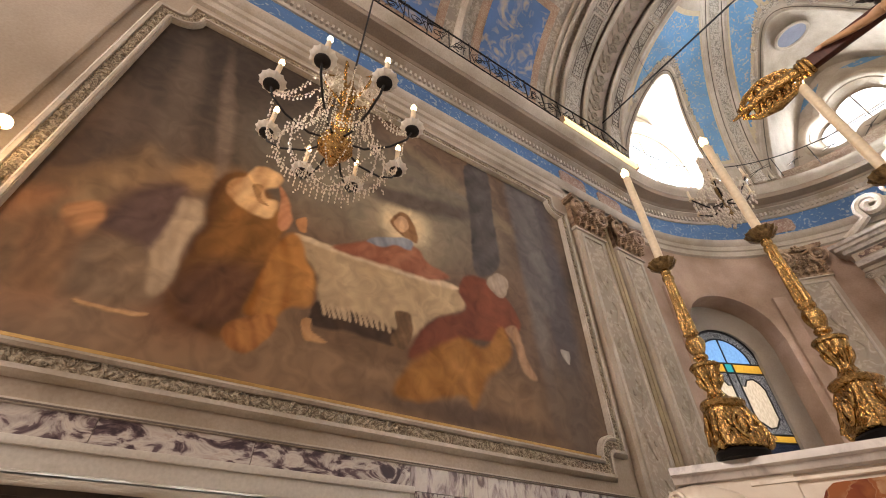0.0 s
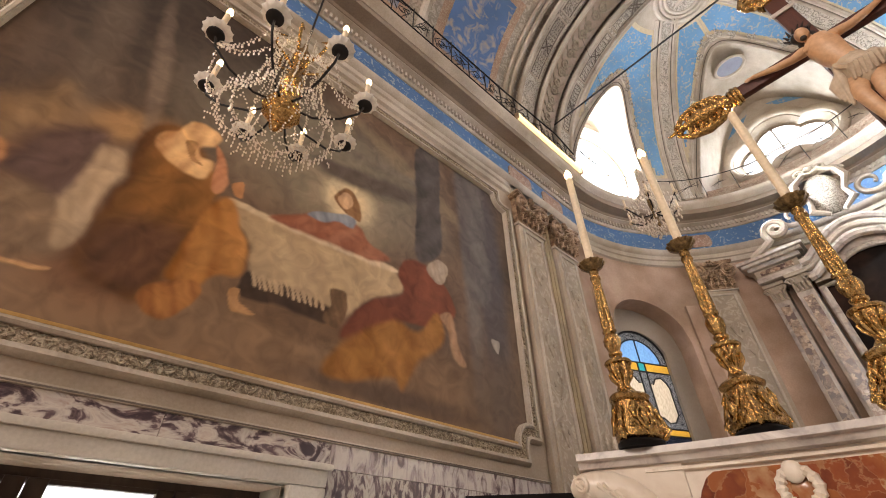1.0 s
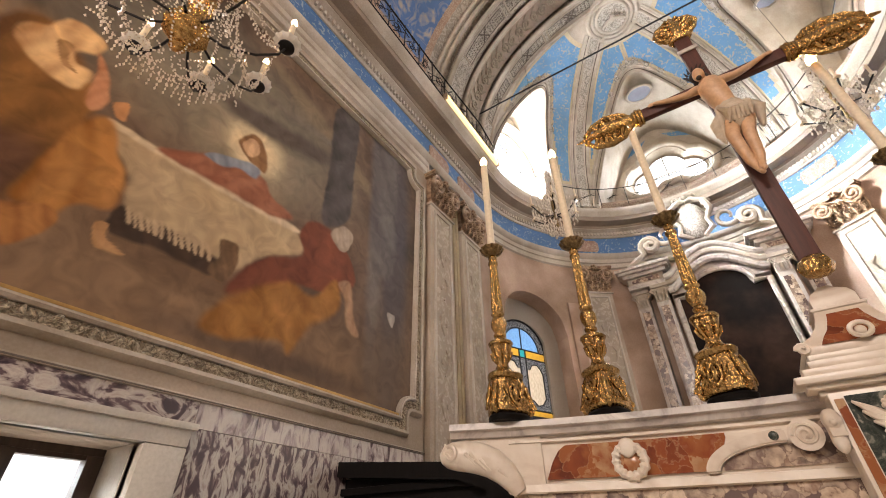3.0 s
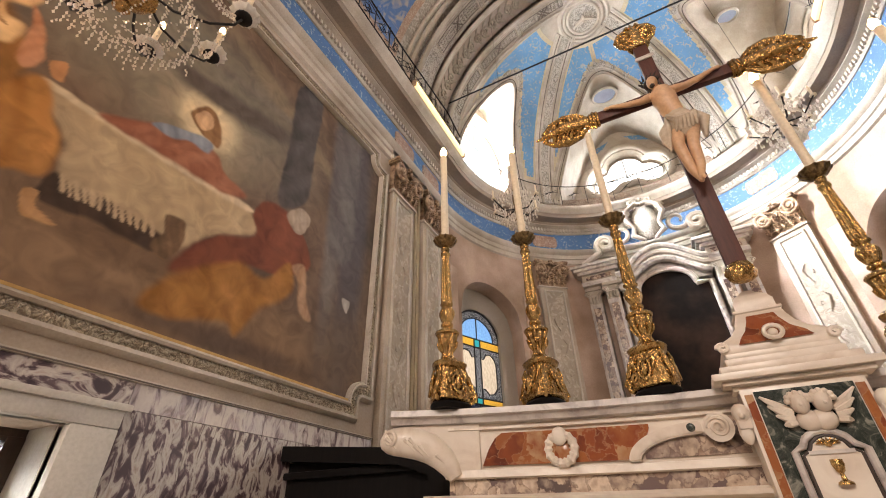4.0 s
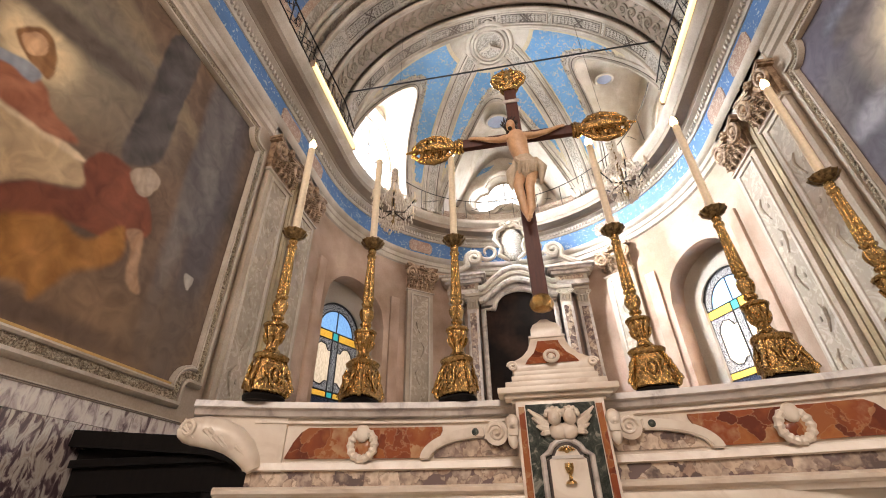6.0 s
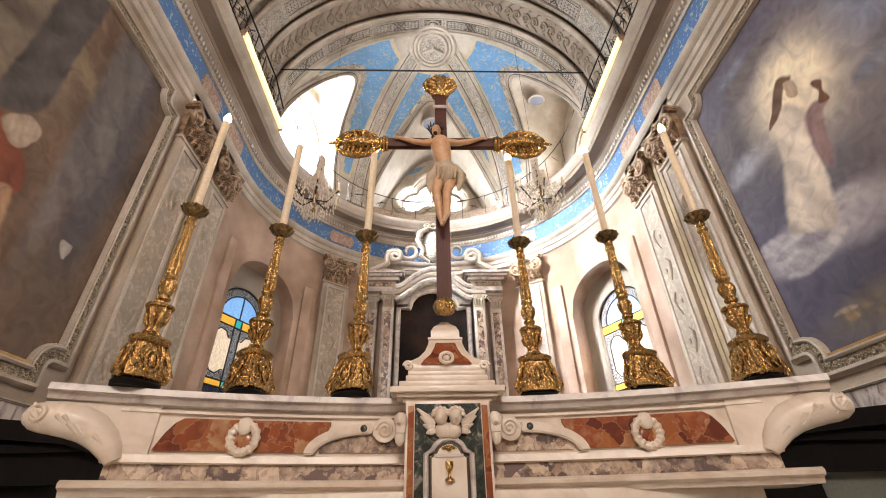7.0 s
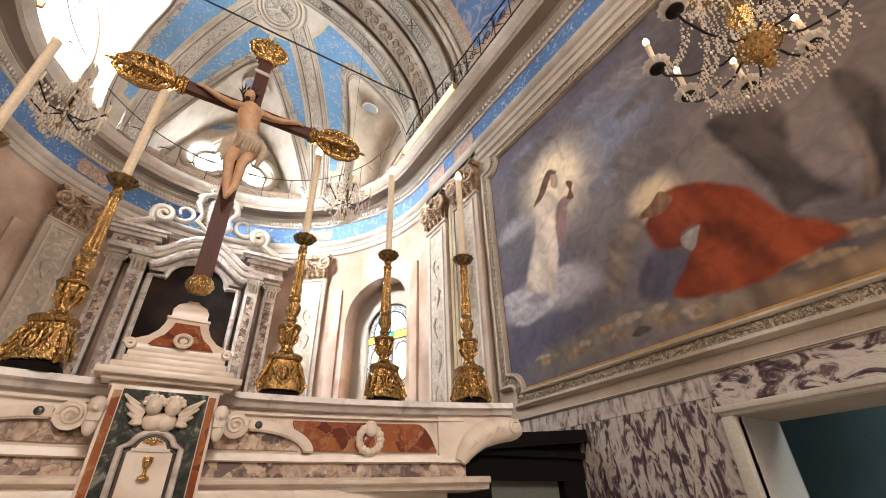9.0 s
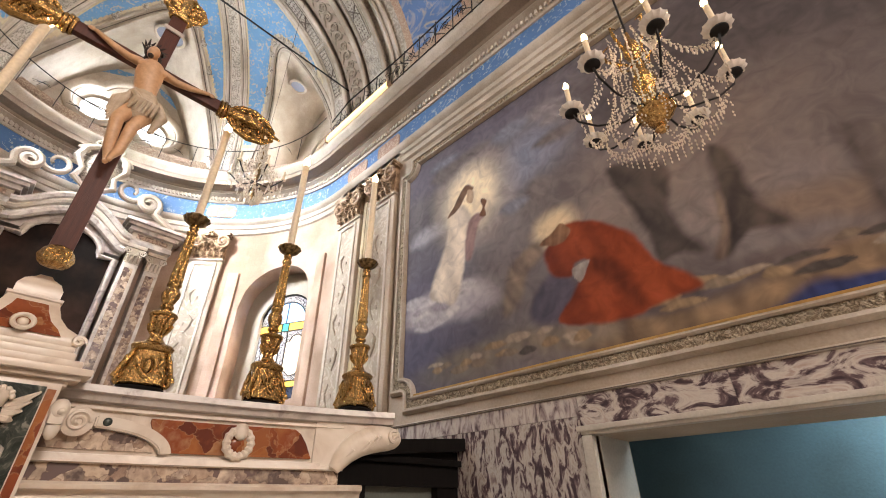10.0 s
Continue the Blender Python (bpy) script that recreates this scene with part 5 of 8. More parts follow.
for ob in (st0, ca0):
    for o in (*ob.children_recursive, ob):
        bpy.data.objects.remove(o)

M_DOORPANEL = mat("grey_green_paint", (0.17, 0.18, 0.15), (0.13, 0.14, 0.12), 3, 0.6, stain=0.2)
# black wooden doors between the altar and the walls
for s in (1, -1):
    d = empty("side_door", "black wooden door with a moulded cornice beside the altar", "door")
    x0, x1 = 0.46, 0.62
    ytop = [(1.50, 1.60), (1.50, 1.98), (1.56, 2.07), (1.68, 2.12), (1.85, 2.15), (2.775, 2.23), (2.775, 2.14), (1.85, 2.06), (1.66, 2.0), (1.62, 1.60)]
    part("cornice", prism(bmesh.new(), [(s * y, z) for y, z in ytop], 'x', x0 - 0.09, x1), M_DARK, d)
    part("frieze", one_box(x0 - 0.012, x1, s * 1.60, s * 2.765, 1.89, 2.13), M_DARK, d)
    for pz, dx in ((2.05, 0.05),):
        part("moulding", one_box(x0 - dx, x1, s * 1.64, s * 2.77, pz - 0.021, pz + 0.021, bevel=0.006), M_DARK, d)
    part("inner_jamb", one_box(x0, x1, s * 1.52, s * 1.90, 0, 1.95), M_DARK, d)
    part("outer_jamb", one_box(x0, x1, s * 2.55, s * 2.77, 0, 1.95), M_DARK, d)
    part("door_leaf", one_box(x0 + 0.06, x1 - 0.02, s * 1.89, s * 2.56, 0, 1.90), M_DARK if s > 0 else M_DOORPANEL, d)

# ---- wall pilasters, paintings, marble, doors ----
def capital(width, depth):
    """A composite capital about 0.5 m high, its back on the plane y = 0, facing -y."""
    c = empty("capital", "brown gilt composite capital with volutes and leaves", "capital")
    half = width / 2
    o = [(-half - 0.05, 0), (-half - 0.06, -depth - 0.10), (-half + 0.02, -depth - 0.09), (-half * 0.4, -depth - 0.055), (half * 0.4, -depth - 0.055), (half - 0.02, -depth - 0.09), (half + 0.06, -depth - 0.10), (half + 0.05, 0)]
    bm = prism(bmesh.new(), o, 'z', 0.455, 0.49)
    prism(bm, [(x * 0.96, y * 0.95) for x, y in o], 'z', 0.43, 0.458)
    part("abacus", bm, M_CAP, c)
    bm = one_box(-half, half, -depth, 0, 0.0, 0.44)
    tube(bm, [(-half - 0.01, -depth - 0.012, 0.012), (half + 0.01, -depth - 0.012, 0.012)], 0.017, 8)
    part("bell", bm, M_CAP, c)
    bm = bmesh.new()
    for k in range(9):
        ball(bm, ((k - 4) / 4 * (half - 0.1), -depth - 0.03, 0.315), 0.026, 8, (0.8, 1, 1.3))
    part("egg_moulding", bm, M_CAP, c)
    for s in (1, -1):
        bm = bmesh.new()
        tube(bm, spiral((s * (half - 0.045), -depth - 0.075, 0.315), 0.118, 2.3, ((-s, 0, 0), (0, -0.12, 1)), 40, 0.1, -1), [0.027 - 0.0003 * i for i in range(40)], 8)
        ball(bm, (s * (half - 0.045), -depth - 0.085, 0.315), 0.032, 10, (1, 0.8, 1))
        tube(bm, [(s * (half - 0.05), -depth - 0.06, 0.42), (s * half * 0.5, -depth - 0.05, 0.40), (s * 0.05, -depth - 0.04, 0.36)], [0.03, 0.022, 0.01], 7)
        part("volute", bm, M_CAP, c)
    rng = random.Random(8)
    for z0, h, num, out in ((0.02, 0.14, 5, 0.05), (0.11, 0.15, 4, 0.075)):
        for k in range(num):
            x = (k + 0.5) / num * width - half
            bm = bmesh.new()
            tube(bm, [(x, -depth, z0), (x, -depth - out * 0.5, z0 + h * 0.55), (x, -depth - out, z0 + h * 0.95), (x, -depth - out - 0.03, z0 + h * 0.86)], [0.012, 0.026, 0.022, 0.010], 7)
            for q in (1, -1):
                for f in (0.25, 0.5, 0.75):
                    tube(bm, [(x, -depth - out * 0.3, z0 + h * f), (x + q * 0.03, -depth - out * 0.7 - 0.01, z0 + h * (f + 0.18)), (x + q * (0.05 - 0.02 * f), -depth - out * 0.9 - 0.02, z0 + h * (f + 0.10))], [0.008, 0.014, 0.006], 5)
            part("acanthus_leaf", bm, M_CAP, c)
    bm = bmesh.new()
    for k in range(5):
        g = 2 * math.pi * k / 5
        ball(bm, (0.035 * math.cos(g), -depth - 0.075, 0.455 + 0.035 * math.sin(g)), 0.024, 8)
    part("rosette", bm, M_CAP, c)
    return c


def pilaster(width, depth, z0=0.2, z1=5.25):
    p = empty("pilaster", "stucco pilaster with a sunk ornamented panel", "pilaster", (0, 0, 0), "pilasters of the chancel")
    part("shaft", one_box(-width / 2, width / 2, -depth, 0, z0, z1, bevel=0.01), M_PIL, p)
    w = width * 0.30
    part("panel", one_box(-w, w, -depth - 0.006, -depth + 0.02, z0 + 0.5, z1 - 0.12), M_PILPANEL, p, "sunk panel with painted leaf relief")
    bm = bmesh.new()
    for s in (1, -1):
        box(bm, s * w, s * (w + 0.035), -depth - 0.022, -depth, z0 + 0.45, z1 - 0.08, bevel=0.008)
    box(bm, -w - 0.035, w + 0.035, -depth - 0.021, -depth, z1 - 0.115, z1 - 0.08, bevel=0.008)
    part("panel_moulding", bm, M_STUCCO, p)
    bm = bmesh.new()
    for k in range(9):
        z = z0 + 0.8 + k * (z1 - z0 - 1.2) / 9
        s = 1 if k % 2 else -1
        tube(bm, [(0, -depth - 0.012, z), (s * w * 0.35, -depth - 0.016, z + 0.1), (s * w * 0.5, -depth - 0.018, z + 0.2), (s * w * 0.1, -depth - 0.016, z + 0.28)], [0.008, 0.016, 0.02, 0.006], 6)
        ball(bm, (-s * w * 0.3, -depth - 0.012, z + 0.14), 0.022, 7, (1, 0.5, 1.4))
    part("leaf_relief", bm, M_PILPANEL, p)
    part("neck_ring", one_box(-width / 2 - 0.02, width / 2 + 0.02, -depth - 0.025, 0, z1 - 0.03, z1 + 0.01, bevel=0.008), M_STUCCO, p)
    return p


p0, c0 = pilaster(0.50, 0.07), capital(0.50, 0.07)
first = True
places = []
for s in (1, -1):
    turn = 0 if s > 0 else 180
    for x, off in ((1.64, 0.0), (2.37, 0.0)):
        places.append((x, s * (W - off), turn))
for a in (39, -39):
    places.append((CX + 2.79 * math.cos(radians(a)), 2.79 * math.sin(radians(a)), a - 90))
for x, y, turn in places:
    mp, mc = pose(x, y, 0, 0, 0, turn), pose(x, y, 5.24, 0, 0, turn)
    if first:
        p0.matrix_basis, c0.matrix_basis, first = mp, mc, False
    else:
        copy_thing(p0, mp)
        copy_thing(c0, mc)
for s in (1, -1):
    for x in (1.975, 2.05):
        solid("trim_ochre_strip", one_box(x - 0.032, x + 0.032, s * (W - 0.045), s * W, 0.2, 5.74, bevel=0.01), M_OCHRE, "ochre marbled strip between the pilasters", "trim")
    solid("trim_capital_block", one_box(1.36, 2.68, s * (W - 0.05), s * W, 5.72, 6.03), M_STUCCO, "stucco block over the capitals", "trim")

# marble revetment of the lower walls
MB = 2.40
for s in (1, -1):
    solid("trim_marble_top", one_box(BACK, 1.36, s * (W - 0.035), s * W, MB, MB + 0.022, bevel=0.006), M_STUCCO, "thin dark-lined moulding over the marble", "trim")
    solid("trim_dark_joint", one_box(BACK, 1.36, s * (W - 0.038), s * W, MB + 0.005, MB + 0.012), M_LINE, "thin dark joint line over the marble", "trim")
    solid("trim_dado_band", one_box(BACK, 1.36, s * (W - 0.012), s * W, MB + 0.02, 2.53), M_PLASTER, "plain cream plaster band", "trim")


def slab(x0, x1, z0, z1, s, parent, mm=None):
    ob = part("marble_slab", one_box(x0 + 0.0015, x1 - 0.0015, s * (W - 0.022), s * W, z0 + 0.0015, z1 - 0.0015, bevel=0.0), mm or M_MARBLE_P, parent)
    return ob


for s, dx0, dx1, zt in ((1, -2.92, -0.68, 2.285), (-1, -2.92, -0.63, 2.205)):
    rev = empty("marble_revetment", "violet and white breccia marble wall cladding", "wall cladding")
    rev["kind"] = "structure"
    xs = [dx1, -0.31, 0.18, 0.75, 1.36]
    for x0, x1 in zip(xs, xs[1:]):
        slab(x0, x1, 2.27, MB, s, rev, M_MARBLE_PALE)
        slab(x0, x1, 1.2, 2.27, s, rev)
        slab(x0, x1, 0, 1.2, s, rev)
    over = [-2.92, -2.2, -1.55, dx1]
    for x0, x1 in zip(over, over[1:]):
        slab(x0, x1, zt, MB, s, rev, M_MARBLE_LINTEL)
    for x0, x1 in ((-3.7, -2.92), (BACK, -3.7)):
        slab(x0, x1, 1.2, MB, s, rev)
        slab(x0, x1, 0, 1.2, s, rev)

# door surrounds
for s, (dx0, dx1, dz), zt, ox in ((1, DOORL, 2.285, -0.69), (-1, DOORR, 2.205, -0.635)):
    d = empty("door_1" if s > 0 else "door_2", "doorway with a pale marble surround", "doorway")
    d["kind"] = "structure"
    yi = s * (W - 0.05)
    part("lintel", one_box(dx0 - 0.16, ox, yi, s * (W + 0.05), dz, zt, bevel=0.012), M_DOORWHITE, d)
    part("jamb", one_box(dx1, ox, yi + s * 0.002, s * (W + 0.05), 0, dz, bevel=0.012), M_DOORWHITE, d)
    part("jamb", one_box(dx0 - 0.16, dx0, yi + s * 0.002, s * (W + 0.05), 0, dz, bevel=0.012), M_DOORWHITE, d)
    part("reveal", one_box(dx1 - 0.002, dx1 + 0.05, s * (W + 0.045), s * (W + 0.48), 0, dz), M_DOORWHITE, d)
    part("lintel_edge", one_box(dx0 - 0.18, ox + 0.02, yi - s * 0.018, yi, zt - 0.035, zt, bevel=0.008), M_DOORWHITE, d)
# glazed dark door in the north doorway
g = empty("glazed_door", "dark wooden glazed double door", "door")
yd = W + 0.30
part("head_rail", one_box(-2.75, -0.9, yd, yd + 0.07, 2.135, 2.2), M_DOORWOOD, g)
for x in (-0.93, -1.28, -1.36, -1.86, -1.94, -2.40):
    part("stile", one_box(x - 0.045, x + 0.03, yd - 0.01, yd + 0.06, 0, 2.135, bevel=0.006), M_DOORWOOD, g)
part("top_rail", one_box(-2.7, -0.92, yd + 0.003, yd + 0.055, 2.115, 2.137), M_DOORWOOD, g)
# white room behind it
bm = bmesh.new()
box(bm, -4.2, 0.6, W + 2.6, W + 2.8, 0, 3)
box(bm, -4.2, -4.0, W + 0.5, W + 2.6, 0, 3)
box(bm, 0.4, 0.6, W + 0.5, W + 2.6, 0, 3)
box(bm, -4.2, 0.6, W + 0.5, W + 2.8, 2.85, 3.0)
solid("wall_sacristy", bm, M_WHITEWALL, "white walls of the side room", "wall")
# unseen lamp added so that the doorway looks bright white
lamp("side_room_light", 'AREA', look((-1.6, W + 1.6, 2.66), (-1.6, W + 1.6, 0)), 260, (0.92, 0.96, 1.0), size=1.6, size_y=0.8)
# teal room behind the south doorway
for q in ((-4.2, 0.6, -W - 1.7, -W - 1.5, 0, 2.85), (-4.2, -4.0, -W - 1.5, -W - 0.5, 0, 2.85), (0.4, 0.6, -W - 1.5, -W - 0.5, 0, 2.85)):
    solid("wall_passage", one_box(*q), M_TEAL, "teal painted wall of the side passage", "wall")
solid("ceiling_passage", one_box(-4.2, 0.6, -W - 1.7, -W - 0.5, 2.85, 3.0), M_TEAL, "teal painted ceiling of the side passage", "ceiling")
# bluish lamp, out of sight, added to brighten the teal passage
lamp("passage_light", 'AREA', look((-2.6, -W - 1.0, 2.66), (-2.6, -W - 1.0, 0)), 55, (0.75, 0.9, 1.0), size=0.8, size_y=0.5)


# ---- the two great wall paintings ----
def paint(name, dark, light, layers, rough=0.6, tone=1.0):
    """Oil paint on canvas: soft brushed patches of colour laid over a mottled ground. layers: x, z, half width, half height, turn, colour, softness, weight."""
    m = bpy.data.materials.new(name)
    m.use_nodes = True
    n, l = m.node_tree.nodes, m.node_tree.links
    b = n["Principled BSDF"]
    b.inputs["Roughness"].default_value = rough
    b.inputs["Specular IOR Level"].default_value = 0.18
    co = n.new("ShaderNodeTexCoord")
    ns = n.new("ShaderNodeTexNoise")
    ns.inputs["Scale"].default_value, ns.inputs["Detail"].default_value = 4.5, 4
    l.new(co.outputs["Object"], ns.inputs[0])
    off = n.new("ShaderNodeVectorMath")
    off.operation = 'MULTIPLY_ADD'
    off.inputs[1].default_value, off.inputs[2].default_value = (0.07, 0, 0.07), (-0.035, 0, -0.035)
    l.new(ns.outputs[1], off.inputs[0])
    add = n.new("ShaderNodeVectorMath")
    l.new(co.outputs["Object"], add.inputs[0])
    l.new(off.outputs[0], add.inputs[1])
    ng = n.new("ShaderNodeTexNoise")
    ng.inputs["Scale"].default_value, ng.inputs["Detail"].default_value = 1.3, 8
    l.new(co.outputs["Object"], ng.inputs[0])
    rp = n.new("ShaderNodeValToRGB")
    rp.color_ramp.elements[0].position, rp.color_ramp.elements[1].position = 0.35, 0.68
    dark, light = [v * tone for v in dark], [v * tone for v in light]
    rp.color_ramp.elements[0].color, rp.color_ramp.elements[1].color = (*dark, 1), (*light, 1)
    l.new(ng.outputs[0], rp.inputs[0])
    col = rp.outputs[0]
    for x, z, w, h, turn, c, soft, weight in layers:
        mp = n.new("ShaderNodeMapping")
        mp.vector_type = 'TEXTURE'
        mp.inputs["Location"].default_value = (x, 0, z)
        mp.inputs["Rotation"].default_value = (0, radians(turn), 0)
        mp.inputs["Scale"].default_value = (w, 1e6, h)
        l.new(add.outputs[0], mp.inputs[0])
        if soft < 0:
            ab = n.new("ShaderNodeVectorMath")
            ab.operation = 'ABSOLUTE'
            l.new(mp.outputs[0], ab.inputs[0])
            sp = n.new("ShaderNodeSeparateXYZ")
            l.new(ab.outputs[0], sp.inputs[0])
            ln = n.new("ShaderNodeMath")
            ln.operation = 'MAXIMUM'
            l.new(sp.outputs[0], ln.inputs[0])
            l.new(sp.outputs[2], ln.inputs[1])
            dist, so = ln.outputs[0], -soft
        else:
            ln = n.new("ShaderNodeVectorMath")
            ln.operation = 'LENGTH'
            l.new(mp.outputs[0], ln.inputs[0])
            dist, so = ln.outputs["Value"], soft * (0.55 if soft < 0.45 else 1.0)
        mr = n.new("ShaderNodeMapRange")
        mr.interpolation_type = 'SMOOTHSTEP'
        mr.inputs["From Min"].default_value, mr.inputs["From Max"].default_value = 1 - so, 1 + so
        mr.inputs["To Min"].default_value, mr.inputs["To Max"].default_value = weight, 0
        l.new(dist, mr.inputs[0])
        mx = n.new("ShaderNodeMixRGB")
        l.new(mr.outputs[0], mx.inputs[0])
        l.new(col, mx.inputs[1])
        mx.inputs[2].default_value = (*[v * tone for v in c], 1)
        col = mx.outputs[0]
    if len(layers) > 6:
        at = n.new("ShaderNodeAttribute")
        at.attribute_name = "brushwork"
        mx = n.new("ShaderNodeMixRGB")
        l.new(at.outputs["Alpha"], mx.inputs[0])
        l.new(col, mx.inputs[1])
        l.new(at.outputs["Color"], mx.inputs[2])
        col = mx.outputs[0]
    nb = n.new("ShaderNodeTexNoise")
    nb.inputs["Scale"].default_value, nb.inputs["Detail"].default_value, nb.inputs["Distortion"].default_value = 7, 7, 1.2
    l.new(co.outputs["Object"], nb.inputs[0])
    rb = n.new("ShaderNodeValToRGB")
    rb.color_ramp.elements[0].position, rb.color_ramp.elements[1].position = 0.32, 0.66
    rb.color_ramp.elements[0].color, rb.color_ramp.elements[1].color = (0.72, 0.7, 0.7, 1), (1.12, 1.1, 1.06, 1)
    l.new(nb.outputs[0], rb.inputs[0])
    mm = n.new("ShaderNodeMixRGB")
    mm.blend_type = 'MULTIPLY'
    mm.inputs[0].default_value = 0.85
    l.new(col, mm.inputs[1])
    l.new(rb.outputs[0], mm.inputs[2])
    l.new(mm.outputs[0], b.inputs["Base Color"])
    bp = n.new("ShaderNodeBump")
    bp.inputs["Strength"].default_value = 0.12
    l.new(nb.outputs[0], bp.inputs["Height"])
    l.new(bp.outputs[0], b.inputs["Normal"])
    return m


OR, OC, CR, RD, GY = (0.36, 0.15, 0.035), (0.40, 0.20, 0.035), (0.52, 0.37, 0.20), (0.22, 0.05, 0.025), (0.11, 0.095, 0.09)
M_SUPPER = paint("oil_painting_supper", (0.055, 0.036, 0.025), (0.15, 0.098, 0.066), (
    (-1.0, 2.88, 2.6, 0.32, 0, (0.17, 0.105, 0.06), 0.6, 0.85), (-2.3, 4.9, 1.25, 0.95, 0, (0.03, 0.024, 0.02), 0.55, 0.85),
    (-1.0, 4.5, 1.0, 0.6, 0, (0.14, 0.12, 0.09), 0.6, 0.8), (0.85, 4.1, 0.18, 1.6, 0, (0.06, 0.055, 0.06), 0.5, 0.85), (0.55, 4.4, 0.10, 1.3, -2, (0.13, 0.12, 0.12), 0.5, 0.7),
    (-0.2, 4.95, 0.7, 0.10, 22, (0.19, 0.145, 0.09), 0.5, 0.6), (0.9, 3.0, 0.4, 0.4, 0, (0.10, 0.07, 0.05), 0.6, 0.8),
    (-2.45, 3.78, 0.42, 0.13, -34, (0.26, 0.15, 0.065), 0.6, 0.75), (-2.65, 3.38, 0.34, 0.12, -14, (0.27, 0.11, 0.04), 0.6, 0.7), (-2.75, 3.1, 0.25, 0.3, 0, (0.24, 0.11, 0.05), 0.6, 0.7),
    (-2.28, 3.45, 0.10, 0.26, 24, (0.36, 0.27, 0.18), 0.5, 0.7), (-2.05, 3.05, 0.3, 0.25, 0, (0.13, 0.06, 0.03), 0.6, 0.8), (-2.3, 4.4, 0.05, 0.8, -14, (0.15, 0.11, 0.08), 0.6, 0.6), (-2.6, 4.4, 0.10, 0.8, -10, (0.10, 0.075, 0.055), 0.6, 0.6),
    (-0.82, 4.22, 0.32, 0.32, 0, (0.30, 0.24, 0.16), 0.8, 0.85), (-0.82, 4.24, 0.21, 0.21, 0, (0.78, 0.62, 0.38), 0.5, 0.95), (-0.3, 2.75, 0.7, 0.07, 0, (0.06, 0.04, 0.03), 0.6, 0.8), (-1.0, 3.06, 0.6, 0.10, 2, (0.10, 0.06, 0.035), 0.6, 0.8),
    (-0.9, 4.5, 0.9, 0.5, 0, (0.13, 0.115, 0.09), 0.7, 0.5)), tone=1.52)
M_VISION = paint("oil_painting_vision", (0.10, 0.092, 0.11), (0.20, 0.175, 0.18), (
    (-2.3, 4.7, 1.1, 0.8, 0, (0.075, 0.064, 0.066), 0.6, 0.9), (-1.8, 3.6, 0.9, 0.6, 0, (0.23, 0.195, 0.185), 0.7, 0.8), (0.8, 3.3, 0.6, 0.8, 0, (0.09, 0.085, 0.13), 0.5, 0.8), (0.3, 5.2, 1.2, 0.3, 0, (0.13, 0.12, 0.17), 0.5, 0.7), (-2.4, 3.9, 0.7, 0.4, 0, (0.12, 0.10, 0.10), 0.6, 0.7),
    (-0.5, 4.6, 0.45, 0.3, 20, (0.22, 0.25, 0.35), 0.7, 0.8), (-0.1, 4.0, 0.5, 0.3, 0, (0.24, 0.22, 0.23), 0.7, 0.7), (0.85, 4.35, 0.25, 0.10, 0, (0.36, 0.35, 0.40), 0.7, 0.8), (-0.7, 4.1, 0.3, 0.3, 0, (0.13, 0.115, 0.12), 0.6, 0.7), (-0.1, 3.5, 0.3, 0.4, 0, (0.15, 0.13, 0.14), 0.6, 0.7),
    (0.20, 4.56, 0.44, 0.46, 0, (0.55, 0.48, 0.40), 0.6, 0.9), (0.19, 4.55, 0.30, 0.34, 0, (0.95, 0.84, 0.64), 0.45, 0.97), (-0.68, 3.74, 0.19, 0.16, 0, (0.75, 0.62, 0.42), 0.55, 0.92),
    (0.6, 3.45, 0.46, 0.15, 0, (0.62, 0.58, 0.60), 0.7, 0.9), (0.25, 3.35, 0.3, 0.12, 0, (0.36, 0.33, 0.37), 0.6, 0.8), (0.75, 2.95, 0.35, 0.2, 0, (0.085, 0.08, 0.12), 0.5, 0.9), (0.4, 2.8, 0.5, 0.12, 0, (0.17, 0.15, 0.13), 0.6, 0.8),
    (-2.3, 2.78, 0.5, 0.16, -6, (0.24, 0.15, 0.08), 0.6, 0.8), (-1.4, 2.95, 0.4, 0.15, 0, (0.10, 0.085, 0.085), 0.6, 0.7), (-2.4, 3.15, 0.5, 0.12, -14, (0.20, 0.14, 0.10), 0.6, 0.7)), tone=1.08)


def notched(x0, x1, z0, z1, c, d):
    """A rectangle widened by d whose corners are hollowed by quarter circles."""
    r = max(0.02, c - d)
    out = []
    for cx, cz, g0 in ((x0, z0, 90), (x1, z0, 180), (x1, z1, 270), (x0, z1, 0)):
        sx, sz = (1 if cx == x0 else -1), (1 if cz == z0 else -1)
        for i in range(7):
            g = radians(g0 - 15 * i)
            p = (cx + r * math.cos(g), cz + r * math.sin(g))
            lead = (p[0], cz - sz * d) if abs(math.cos(g)) > 0.9 else (cx - sx * d, p[1])
            if i == 0:
                out.append(lead)
            out.append(p)
            if i == 6:
                out.append(lead)
    return out


